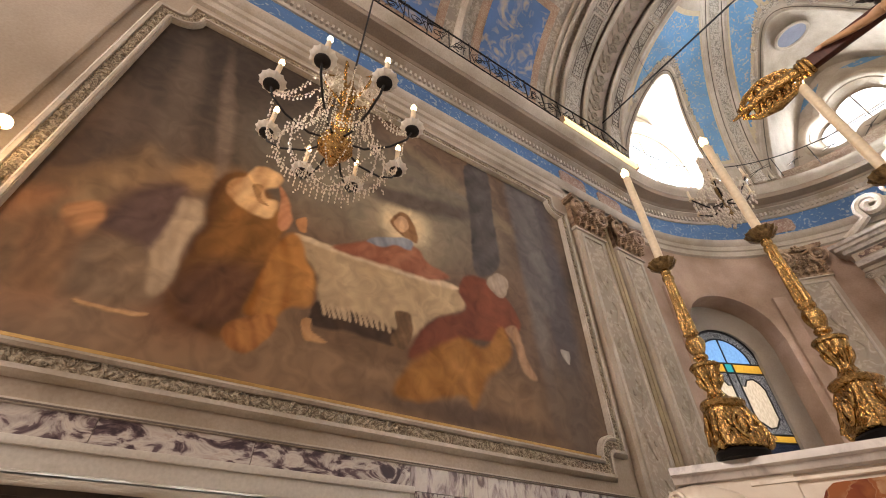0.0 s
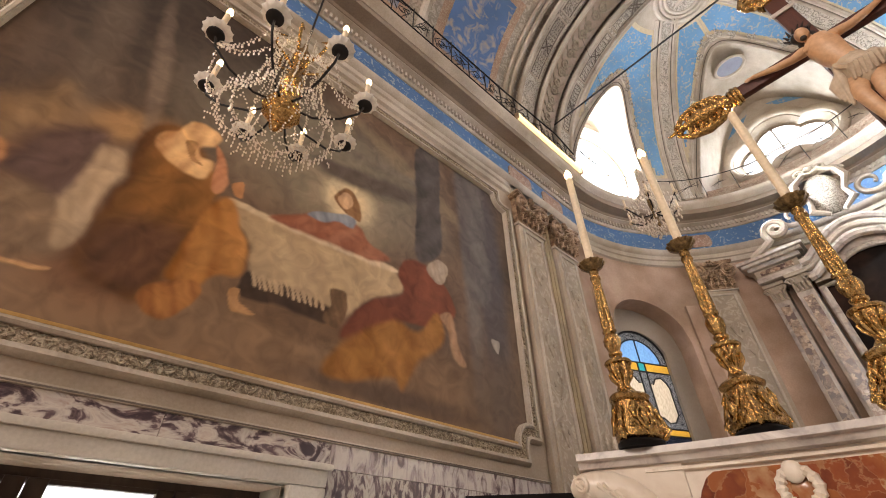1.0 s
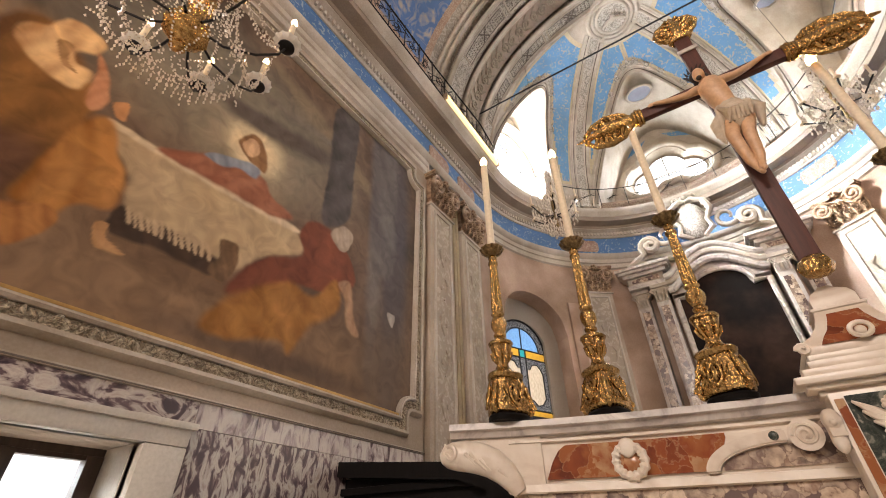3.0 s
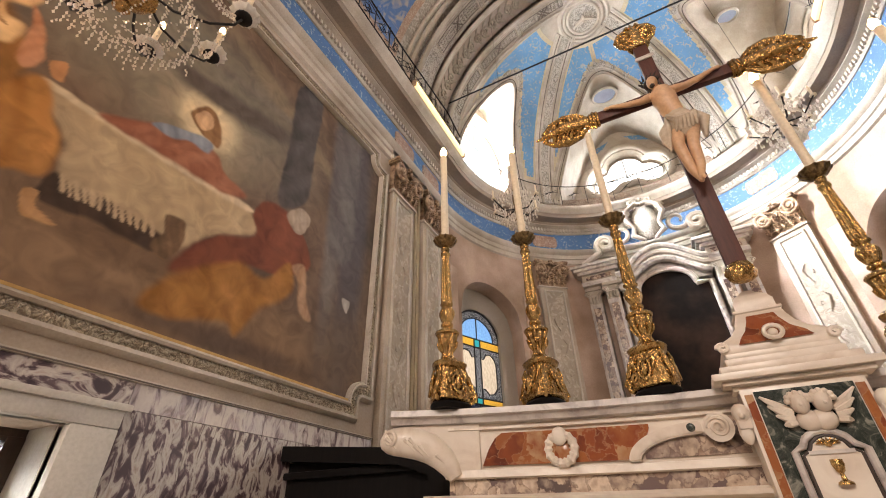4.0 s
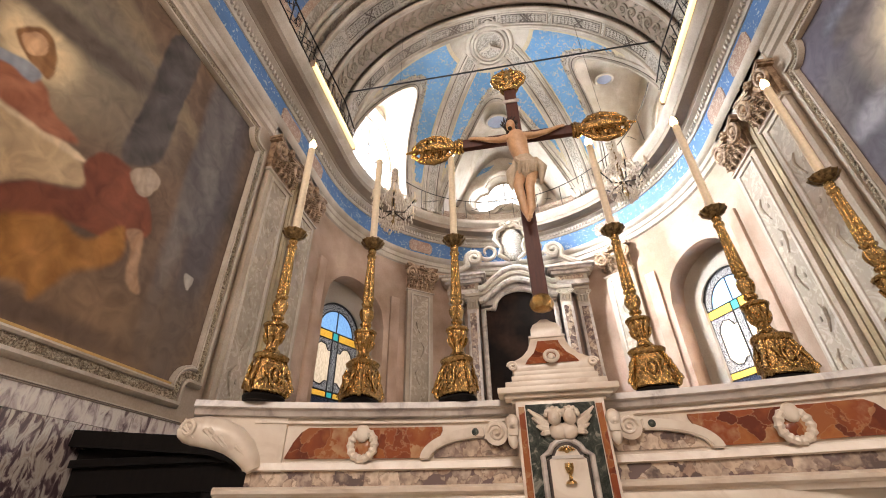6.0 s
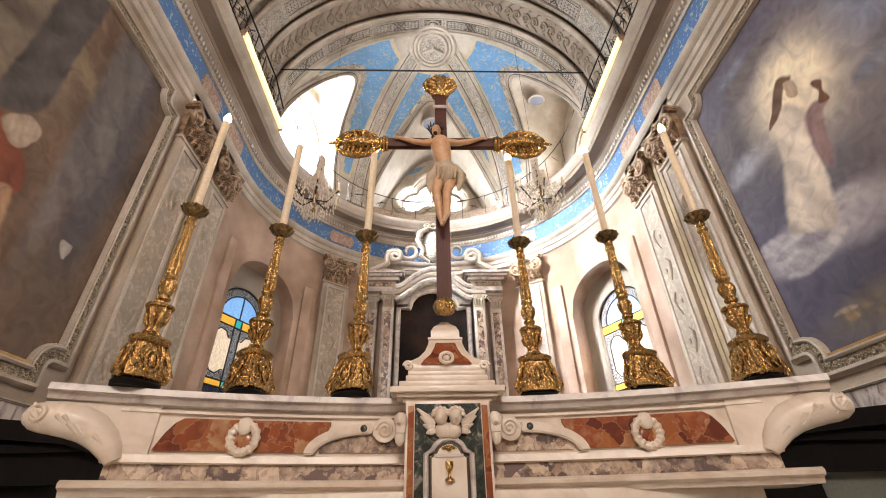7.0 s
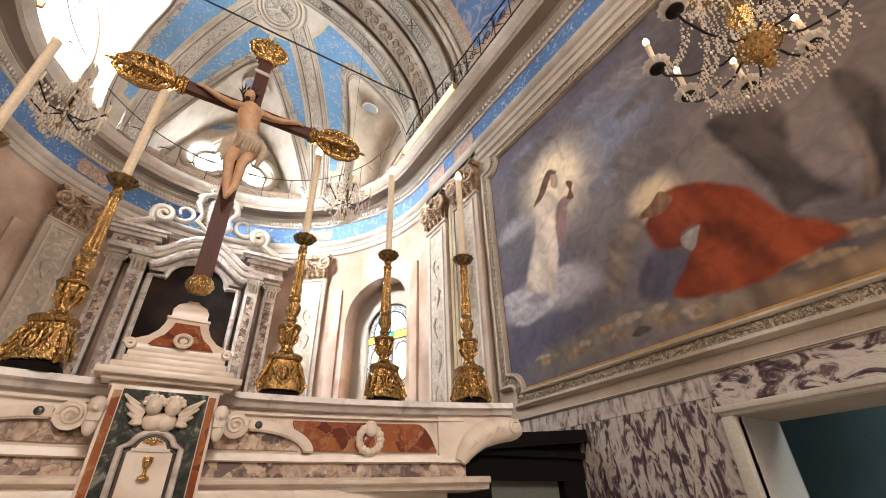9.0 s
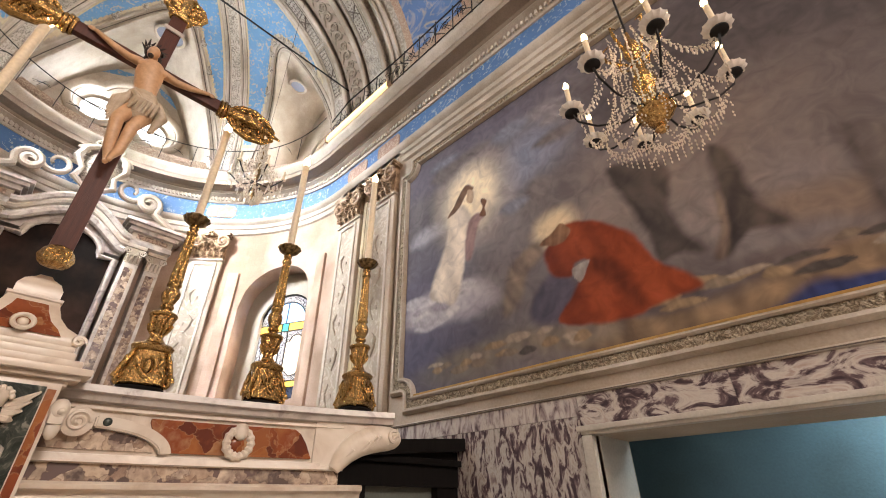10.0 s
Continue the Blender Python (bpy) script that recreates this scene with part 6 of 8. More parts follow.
def great_painting(s, canvas, label):
    p = empty("wall_painting", label, "painting", (0, 0, 0), "paintings on the chancel walls")
    dims = (-2.97, 1.15, 2.66, 5.47, 0.19)
    xs, zs, col = CANVASES[s]
    me = bpy.data.meshes.new("canvas")
    cols = int(xs.size / len(set(zs.tolist())))
    faces = []
    for i in range(len(xs) - cols):
        x, z = xs[i] + 0.005, zs[i] + 0.005
        cut = math.hypot(min(x - dims[0], dims[1] - x), min(z - dims[2], dims[3] - z))
        if (i + 1) % cols and cut > dims[4] - 0.02:
            q = (i, i + 1, i + cols + 1, i + cols)
            faces.append(q if s > 0 else q[::-1])
    me.from_pydata(np.stack([xs, np.full(len(xs), s * (W - 0.012)), zs], 1).tolist(), [], faces)
    me.materials.append(canvas)
    me.attributes.new("brushwork", 'FLOAT_COLOR', 'POINT').data.foreach_set("color", col.ravel().astype(np.float32))
    ob = new("canvas", me)
    ob.parent = p
    tagged(ob, "dark oil canvas")

    def border(name, d0, d1, y0, y1, mm, lab=""):
        bm = bmesh.new()
        rings = [[bm.verts.new((x, s * (W - y), z)) for x, z in notched(*dims, d)] for d, y in ((d0, 0.0), (d0, y0), ((d0 + d1) / 2, max(y0, y1) + 0.004), (d1, y1), (d1, 0.0))]
        for a, b in zip(rings, rings[1:]):
            for i in range(36):
                bm.faces.new((a[i], a[(i + 1) % 36], b[(i + 1) % 36], b[i]))
        part(name, bm, mm, p, lab)

    border("inner_fillet", 0.006, 0.018, 0.045, 0.052, M_STUCCO)
    # light on the lower frame edge is put in as a gold strip
    part("gilt_strip", one_box(-2.77, 0.95, s * (W - 0.062), s * (W - 0.02), 2.642, 2.658), M_LITGILT, p, "gilt strip painted for light caught on the lower edge")
    border("inner_moulding", 0.018, 0.045, 0.06, 0.05, M_STUCCO)
    border("carved_band", 0.045, 0.115, 0.03, 0.035, M_CARVED, "carved leaf band with worn gilding")
    border("outer_moulding", 0.115, 0.16, 0.055, 0.03, M_STUCCO)
    bm = bmesh.new()
    o = notched(*dims, 0.08)
    rng = random.Random(5)
    for (xa, za), (xb, zb) in zip(o, o[1:] + o[:1]):
        ln = math.hypot(xb - xa, zb - za)
        num = max(1, int(ln / 0.04))
        for i in range(num):
            t = (i + 0.5) / num
            x, z = xa + (xb - xa) * t, za + (zb - za) * t
            q = rng.uniform(-0.015, 0.015)
            r = rng.uniform(0.016, 0.024)
            bmesh.ops.create_icosphere(bm, subdivisions=1, radius=r, matrix=Matrix.Translation((x + q, s * (W - 0.038), z + q)) @ Euler((0, rng.uniform(0, 3), 0)).to_matrix().to_4x4() @ Matrix.Diagonal((1.5, 0.7, 0.75, 1)))
    ob = part("carved_leaves", bm, M_CARVED, p)
    ob["kind"] = "stuff"
    return p


def smooth_outline(pts, n=5):
    out = []
    m = len(pts)
    for i in range(m):
        p0, p1, p2, p3 = (Vector(pts[(i + k) % m]) for k in (-1, 0, 1, 2))
        for q in range(n):
            t = q / n
            out.append(0.5 * ((2 * p1) + (p2 - p0) * t + (2 * p0 - 5 * p1 + 4 * p2 - p3) * t * t + (3 * p1 - p0 - 3 * p2 + p3) * t ** 3))
    return out


def blank():
    gx, gz = np.meshgrid(np.arange(-2.995, 1.176, 0.010), np.arange(2.640, 5.496, 0.010))
    return gx.ravel(), gz.ravel(), np.zeros((gx.size, 4))


CANVASES = {1: blank(), -1: blank()}


def brushwork(s, name, dark, light, *pts, blur=1.0):
    """One painted passage of a canvas, with soft edges and folds brushed into it; called in the order of laying on."""
    xs, zs, col = CANVASES[s]
    o = np.array([tuple(p) for p in smooth_outline(pts)])
    lo, hi = o.min(0) - 0.2, o.max(0) + 0.2
    sel = np.nonzero((xs > lo[0]) & (xs < hi[0]) & (zs > lo[1]) & (zs < hi[1]))[0]
    rng = random.Random(name)
    ph = [rng.uniform(0, 6.28) for _ in range(8)]
    x, z = xs[sel], zs[sel]
    x = x + 0.003 * np.sin(z * 31 + ph[0]) + 0.002 * np.sin(z * 67 + xs[sel] * 23 + ph[1])
    z = z + 0.003 * np.sin(xs[sel] * 29 + ph[2]) + 0.002 * np.sin(xs[sel] * 61 - zs[sel] * 19 + ph[3])
    inside = np.zeros(len(sel), bool)
    dist = np.full(len(sel), 1e9)
    for (ax, az), (bx, bz) in zip(o, np.roll(o, -1, 0)):
        dx, dz = bx - ax, bz - az
        q = dx * dx + dz * dz + 1e-12
        t = np.clip(((x - ax) * dx + (z - az) * dz) / q, 0, 1)
        dist = np.minimum(dist, np.hypot(x - ax - t * dx, z - az - t * dz))
        if abs(dz) > 1e-9:
            inside ^= ((az > z) != (bz > z)) & (x < ax + (z - az) * dx / dz)
    dist = np.where(inside, dist, -dist)
    size = math.sqrt(np.ptp(o[:, 0]) * np.ptp(o[:, 1]))
    soft = blur * min(0.020, max(0.006, 0.04 * size)) * (0.7 + 0.6 * (0.5 + 0.5 * np.sin(x * 9 + ph[4]) * np.sin(z * 7 + ph[5])))
    k = np.clip(dist / soft * 0.5 + 0.55, 0, 1)
    k = k * k * (3 - 2 * k)
    turn = rng.uniform(-0.7, 0.7)
    u = x * math.cos(turn) + z * math.sin(turn)
    v = z * math.cos(turn) - x * math.sin(turn)
    wave = max(0.08, 0.42 * size)
    fold = np.sin(6.28 * (u / wave + 0.4 * np.sin(v / wave * 0.9 + ph[6])) + ph[7])
    fold = fold + 0.5 * np.sin(6.28 * (u / wave * 2.3 + 0.35 * np.sin(v / wave * 1.7 + ph[2])) + ph[3])
    rise = np.clip(dist / (0.28 * size + 0.01), 0, 1)
    tone = np.clip(0.45 + 0.20 * fold + 0.34 * (rise - 0.5) + 0.5 * (x - o[:, 0].mean()) / (np.ptp(o[:, 0]) + 0.01) * s, -0.35, 1.25)[:, None]
    gain = 1.3 if s > 0 else 1.06
    c = np.clip(np.array(dark) * (1 - tone) + np.array(light) * tone, 0.006, 1) * gain
    k = k[:, None]
    was = col[sel]
    al = was[:, 3:] * (1 - k) + k
    col[sel, :3] = np.where(al > 1e-5, (was[:, :3] * was[:, 3:] * (1 - k) + c * k) / np.maximum(al, 1e-5), c)
    col[sel, 3] = al[:, 0]


brushwork(1, "background_beam", (0.075, 0.06, 0.05), (0.1, 0.082, 0.068), (-1.10, 4.53), (-0.16, 4.73), (-0.15, 4.62), (-0.64, 4.44), (-1.08, 4.39), blur=3)
brushwork(1, "background_moulding", (0.14, 0.115, 0.09), (0.18, 0.15, 0.12), (-1.02, 4.80), (-0.14, 4.92), (-0.13, 4.85), (-1.00, 4.75), blur=2)
brushwork(1, "pillar", (0.055, 0.047, 0.045), (0.1, 0.088, 0.083), (-0.18, 5.39), (0.12, 5.49), (0.15, 4.75), (0.18, 4.29), (0.09, 4.09), (-0.12, 4.01), (-0.14, 4.64))
brushwork(1, "far_pillar", (0.09, 0.078, 0.075), (0.15, 0.13, 0.125), (0.39, 5.57), (0.76, 5.61), (0.81, 4.70), (0.81, 3.95), (0.53, 3.91), (0.44, 4.57), blur=3)
brushwork(1, "light_beam", (0.117, 0.074, 0.039), (0.234, 0.148, 0.078), (-2.60, 3.98), (-2.56, 3.80), (-2.59, 3.48), (-2.75, 3.07), (-2.79, 2.89), (-2.90, 3.11), (-2.83, 3.38), (-2.73, 3.69), blur=5)
brushwork(1, "violet_mass", (0.066, 0.039, 0.031), (0.109, 0.066, 0.055), (-2.62, 3.31), (-2.56, 3.62), (-2.36, 3.78), (-2.30, 3.65), (-2.33, 3.28), (-2.51, 3.27), blur=4)
brushwork(1, "orange_cloth", (0.26, 0.12, 0.05), (0.38, 0.19, 0.08), (-2.78, 3.37), (-2.67, 3.46), (-2.61, 3.40), (-2.63, 3.23), (-2.72, 3.26), blur=3)
brushwork(1, "brown_cloak", (0.117, 0.058, 0.027), (0.218, 0.117, 0.055), (-2.87, 3.19), (-2.80, 3.29), (-2.67, 3.24), (-2.62, 3.08), (-2.58, 2.93), (-2.75, 2.90), blur=4)
brushwork(1, "bench", (0.133, 0.086, 0.051), (0.211, 0.140, 0.086), (-2.61, 3.04), (-2.61, 3.27), (-2.33, 3.25), (-2.26, 3.09), (-2.24, 2.96), (-2.53, 2.90), blur=4)
brushwork(1, "bright_edge", (0.36, 0.2, 0.09), (0.5, 0.3, 0.15), (-2.51, 2.90), (-2.39, 2.89), (-2.23, 2.91), (-2.23, 2.89), (-2.38, 2.87), (-2.50, 2.88))
brushwork(1, "pale_drapery", (0.28, 0.2, 0.125), (0.44, 0.33, 0.22), (-2.33, 3.64), (-2.30, 3.70), (-2.21, 3.68), (-2.18, 3.55), (-2.21, 3.38), (-2.18, 3.12), (-2.25, 3.01), (-2.33, 3.25), (-2.32, 3.46), blur=2)
brushwork(1, "fringe_shadow", (0.035, 0.022, 0.016), (0.06, 0.035, 0.022), (-1.43, 3.18), (-1.39, 3.27), (-1.18, 3.28), (-0.91, 3.30), (-0.78, 3.25), (-0.85, 3.11), (-1.15, 3.12), (-1.39, 3.09))
brushwork(1, "tablecloth", (0.33, 0.24, 0.145), (0.44, 0.33, 0.2), (-1.61, 3.71), (-1.35, 3.71), (-0.91, 3.72), (-0.36, 3.75), (-0.25, 3.60), (-0.52, 3.43), (-0.73, 3.20), (-0.80, 3.23), (-1.12, 3.27), (-1.37, 3.26), (-1.44, 3.46), (-1.56, 3.60))
brushwork(1, "table_edge", (0.45, 0.36, 0.24), (0.56, 0.45, 0.31), (-1.62, 3.73), (-1.36, 3.73), (-0.92, 3.75), (-0.37, 3.79), (-0.36, 3.74), (-0.90, 3.70), (-1.34, 3.69), (-1.60, 3.69))
brushwork(1, "fringe", (0.36, 0.26, 0.16), (0.45, 0.33, 0.21), (-1.38, 3.27), (-1.36, 3.27), (-1.33, 3.19), (-1.35, 3.19))
brushwork(1, "fringe", (0.36, 0.26, 0.16), (0.45, 0.33, 0.21), (-1.35, 3.27), (-1.33, 3.27), (-1.30, 3.19), (-1.31, 3.19))
brushwork(1, "fringe", (0.36, 0.26, 0.16), (0.45, 0.33, 0.21), (-1.32, 3.27), (-1.30, 3.27), (-1.26, 3.20), (-1.28, 3.19))
brushwork(1, "fringe", (0.36, 0.26, 0.16), (0.45, 0.33, 0.21), (-1.28, 3.27), (-1.26, 3.27), (-1.23, 3.20), (-1.24, 3.19))
brushwork(1, "fringe", (0.36, 0.26, 0.16), (0.45, 0.33, 0.21), (-1.25, 3.27), (-1.22, 3.28), (-1.19, 3.20), (-1.21, 3.19))
brushwork(1, "fringe", (0.36, 0.26, 0.16), (0.45, 0.33, 0.21), (-1.21, 3.28), (-1.19, 3.28), (-1.16, 3.20), (-1.17, 3.19))
brushwork(1, "fringe", (0.36, 0.26, 0.16), (0.45, 0.33, 0.21), (-1.17, 3.28), (-1.15, 3.28), (-1.12, 3.20), (-1.13, 3.20))
brushwork(1, "fringe", (0.36, 0.26, 0.16), (0.45, 0.33, 0.21), (-1.13, 3.28), (-1.11, 3.28), (-1.08, 3.20), (-1.10, 3.20))
brushwork(1, "fringe", (0.36, 0.26, 0.16), (0.45, 0.33, 0.21), (-1.10, 3.28), (-1.07, 3.28), (-1.04, 3.20), (-1.06, 3.20))
brushwork(1, "fringe", (0.36, 0.26, 0.16), (0.45, 0.33, 0.21), (-1.06, 3.28), (-1.03, 3.28), (-1.00, 3.20), (-1.02, 3.20))
brushwork(1, "fringe", (0.36, 0.26, 0.16), (0.45, 0.33, 0.21), (-1.02, 3.29), (-0.99, 3.29), (-0.96, 3.20), (-0.98, 3.20))
brushwork(1, "fringe", (0.36, 0.26, 0.16), (0.45, 0.33, 0.21), (-0.97, 3.29), (-0.95, 3.29), (-0.92, 3.20), (-0.94, 3.20))
brushwork(1, "fringe", (0.36, 0.26, 0.16), (0.45, 0.33, 0.21), (-0.93, 3.29), (-0.91, 3.29), (-0.87, 3.21), (-0.89, 3.20))
brushwork(1, "table_post", (0.09, 0.055, 0.03), (0.17, 0.1, 0.055), (-0.85, 3.37), (-0.73, 3.38), (-0.71, 3.22), (-0.77, 3.10), (-0.87, 3.15), (-0.83, 3.26))
brushwork(1, "dark_robe", (0.074, 0.031, 0.009), (0.218, 0.098, 0.025), (-2.17, 3.54), (-2.21, 3.76), (-2.18, 3.99), (-2.02, 4.08), (-1.77, 3.84), (-1.72, 3.64), (-1.76, 3.28), (-1.82, 2.91), (-1.98, 2.89), (-2.16, 2.96), (-2.17, 3.13), (-2.19, 3.42), blur=1.6)
brushwork(1, "robe_shade", (0.06, 0.028, 0.015), (0.11, 0.05, 0.025), (-2.17, 3.13), (-2.05, 3.32), (-1.83, 3.36), (-1.76, 3.28), (-1.83, 2.95), (-1.99, 2.90), (-2.14, 2.96), blur=5)
brushwork(1, "ochre_drape", (0.221, 0.089, 0.019), (0.396, 0.186, 0.057), (-1.72, 3.64), (-1.62, 3.72), (-1.53, 3.54), (-1.46, 3.46), (-1.43, 3.24), (-1.57, 3.16), (-1.63, 3.07), (-1.78, 3.04), (-1.79, 3.17), (-1.76, 3.42))
brushwork(1, "ochre_hem", (0.184, 0.073, 0.021), (0.342, 0.150, 0.047), (-1.87, 2.94), (-1.77, 3.03), (-1.65, 3.09), (-1.60, 3.02), (-1.69, 2.85), (-1.80, 2.83))
brushwork(1, "headcloth", (0.34, 0.19, 0.085), (0.62, 0.42, 0.22), (-2.13, 3.97), (-2.06, 4.05), (-2.01, 4.19), (-1.85, 4.19), (-1.84, 4.08), (-1.92, 4.00), (-1.89, 3.93), (-1.81, 3.93), (-1.83, 3.78), (-1.96, 3.76), (-2.12, 3.85))
brushwork(1, "headcloth_fold", (0.22, 0.12, 0.05), (0.32, 0.18, 0.08), (-2.00, 4.00), (-1.94, 4.02), (-1.92, 3.91), (-1.86, 3.87), (-1.93, 3.87))
brushwork(1, "sleeve", (0.26, 0.11, 0.055), (0.4, 0.2, 0.11), (-1.84, 4.09), (-1.76, 4.00), (-1.69, 3.83), (-1.72, 3.70), (-1.78, 3.77), (-1.79, 3.93))
brushwork(1, "slipper", (0.3, 0.16, 0.07), (0.4, 0.23, 0.11), (-1.47, 3.11), (-1.42, 3.13), (-1.39, 3.05), (-1.29, 3.01), (-1.42, 2.99))
brushwork(1, "small_flame_patch", (0.3, 0.14, 0.06), (0.36, 0.18, 0.08), (-1.66, 3.84), (-1.60, 3.89), (-1.58, 3.77), (-1.63, 3.76))
brushwork(1, "rose_mantle", (0.19, 0.07, 0.04), (0.34, 0.145, 0.085), (-1.38, 3.72), (-1.20, 3.85), (-1.04, 3.96), (-0.85, 4.03), (-0.70, 4.01), (-0.60, 3.91), (-0.39, 3.85), (-0.56, 3.76), (-0.91, 3.74), (-1.16, 3.72))
brushwork(1, "blue_shawl", (0.16, 0.18, 0.22), (0.27, 0.3, 0.36), (-1.14, 3.90), (-0.99, 4.00), (-0.77, 4.08), (-0.76, 3.97), (-0.91, 3.96), (-1.01, 3.89))
brushwork(1, "brown_hair", (0.16, 0.08, 0.035), (0.28, 0.15, 0.07), (-0.96, 4.19), (-0.89, 4.32), (-0.80, 4.33), (-0.71, 4.18), (-0.71, 4.07), (-0.79, 4.08), (-0.87, 4.09))
brushwork(1, "ochre_oval", (0.38, 0.23, 0.13), (0.55, 0.36, 0.22), (-0.93, 4.19), (-0.88, 4.29), (-0.81, 4.27), (-0.80, 4.17), (-0.86, 4.12))
brushwork(1, "russet_tunic", (0.12, 0.035, 0.02), (0.23, 0.075, 0.04), (-0.30, 3.77), (-0.18, 3.95), (0.06, 3.94), (0.27, 3.78), (0.32, 3.59), (0.05, 3.39), (-0.24, 3.33), (-0.66, 3.06), (-0.72, 3.11), (-0.55, 3.39), (-0.24, 3.58))
brushwork(1, "ochre_cloth", (0.212, 0.093, 0.021), (0.378, 0.178, 0.052), (-0.82, 2.81), (-0.66, 3.06), (-0.31, 3.32), (-0.07, 3.30), (0.12, 3.54), (0.19, 3.30), (-0.06, 3.07), (-0.19, 2.83), (-0.29, 2.89), (-0.64, 2.78), blur=1.5)
brushwork(1, "grey_patch", (0.26, 0.2, 0.15), (0.4, 0.32, 0.25), (0.00, 3.95), (0.13, 4.10), (0.25, 4.04), (0.19, 3.86), (0.08, 3.85))
brushwork(1, "pale_patch", (0.28, 0.16, 0.09), (0.42, 0.27, 0.17), (0.16, 3.54), (0.29, 3.58), (0.36, 3.33), (0.44, 3.16), (0.30, 3.20), (0.25, 3.40))
brushwork(1, "pale_spot", (0.32, 0.28, 0.25), (0.42, 0.38, 0.34), (0.78, 3.51), (0.89, 3.52), (0.86, 3.40), (0.82, 3.42))
brushwork(-1, "tree_far", (0.075, 0.062, 0.062), (0.15, 0.125, 0.12), (-2.46, 3.59), (-2.65, 3.45), (-2.43, 2.92), (-2.45, 3.09), (-2.47, 3.30), blur=2.5)
brushwork(-1, "tree_trunk", (0.045, 0.038, 0.038), (0.11, 0.09, 0.085), (-1.21, 4.06), (-1.60, 3.86), (-1.54, 3.51), (-1.58, 3.29), (-1.66, 3.12), (-1.51, 3.16), (-1.38, 3.15), (-1.37, 3.32), (-1.30, 3.64), blur=1.8)
brushwork(-1, "tree_branch", (0.04, 0.033, 0.033), (0.1, 0.08, 0.07), (-1.88, 3.83), (-1.98, 3.72), (-2.00, 3.34), (-2.10, 3.12), (-1.91, 3.15), (-1.77, 3.04), (-1.70, 3.05), (-1.80, 3.22), (-1.84, 3.53), blur=1.8)
brushwork(-1, "lit_bark", (0.15, 0.11, 0.09), (0.25, 0.185, 0.14), (-1.82, 3.47), (-1.83, 3.36), (-1.80, 3.16), (-1.73, 3.04), (-1.70, 3.07), (-1.78, 3.23), blur=3)
brushwork(-1, "ochre_ground", (0.12, 0.085, 0.06), (0.36, 0.245, 0.15), (-0.56, 2.78), (-0.93, 2.84), (-1.34, 2.80), (-1.88, 2.86), (-2.41, 2.88), (-2.35, 2.71), (-2.06, 2.75), (-1.90, 2.69), (-1.71, 2.61), (-1.16, 2.63), (-0.83, 2.67), blur=2)
brushwork(-1, "ground_shade", (0.07, 0.06, 0.07), (0.13, 0.11, 0.11), (-1.23, 2.90), (-1.54, 2.91), (-1.87, 2.96), (-2.13, 2.93), (-1.92, 2.86), (-1.56, 2.82), (-1.32, 2.81), blur=5)
brushwork(-1, "rocks", (0.15, 0.125, 0.11), (0.27, 0.22, 0.17), (0.69, 2.90), (0.19, 2.95), (-0.55, 2.92), (-0.99, 2.83), (-0.97, 2.74), (-0.68, 2.73), (-0.23, 2.79), (0.20, 2.79), blur=4)
brushwork(-1, "deep_blue_water", (0.02, 0.03, 0.1), (0.045, 0.065, 0.2), (-1.90, 2.67), (-2.05, 2.75), (-2.23, 2.73), (-2.35, 2.71), (-2.30, 2.59), (-2.01, 2.60), (-1.79, 2.62), blur=2.5)
rng = random.Random(31)
for k in range(34):
    x, w = 0.75 - 3.3 * k / 34 + rng.uniform(-0.06, 0.06), rng.uniform(0.05, 0.15)
    z, h = 2.73 + rng.uniform(0, 0.16) + (0.09 if x < -1.2 else 0.04), rng.uniform(0.015, 0.04)
    c = rng.choice(((0.42, 0.34, 0.27), (0.34, 0.24, 0.15), (0.10, 0.085, 0.08), (0.26, 0.2, 0.15)))
    brushwork(-1, "stone", [v * 0.6 for v in c], c, (x + w, z - h * 0.3), (x + w * 0.3, z + h), (x - w * 0.6, z + h * 0.7), (x - w, z - h * 0.4), (x, z - h), blur=1.6)
for k in range(16):
    x, z = rng.uniform(0.25, 1.05), rng.uniform(3.28, 3.62)
    w, h = rng.uniform(0.08, 0.2), rng.uniform(0.03, 0.07)
    c = rng.choice(((0.62, 0.58, 0.58), (0.46, 0.43, 0.46), (0.34, 0.31, 0.35)))
    brushwork(-1, "cloud", [v * 0.7 for v in c], c, (x + w, z), (x + w * 0.4, z + h), (x - w * 0.5, z + h * 0.8), (x - w, z), (x, z - h), blur=3)
for k in range(14):
    x, z = rng.uniform(-1.0, 1.0), rng.uniform(3.9, 5.3)
    w, h = rng.uniform(0.12, 0.3), rng.uniform(0.05, 0.12)
    if abs(x - 0.2) < 0.5 and z < 5.0:
        continue
    c = rng.choice(((0.24, 0.25, 0.31), (0.19, 0.165, 0.17), (0.29, 0.27, 0.29)))
    brushwork(-1, "cloud", [v * 0.7 for v in c], c, (x + w, z), (x + w * 0.4, z + h), (x - w * 0.5, z + h * 0.8), (x - w, z), (x, z - h), blur=5)
brushwork(-1, "slate_shade", (0.065, 0.06, 0.09), (0.11, 0.1, 0.14), (-0.40, 3.19), (-0.58, 3.34), (-0.75, 3.26), (-0.75, 3.11), (-0.61, 2.95), (-0.37, 3.01), blur=3)
brushwork(-1, "tan_drape", (0.13, 0.1, 0.085), (0.3, 0.23, 0.18), (-0.50, 3.68), (-0.54, 3.56), (-0.37, 3.43), (-0.26, 3.20), (-0.09, 3.13), (-0.18, 3.50), (-0.33, 3.63), blur=2.5)
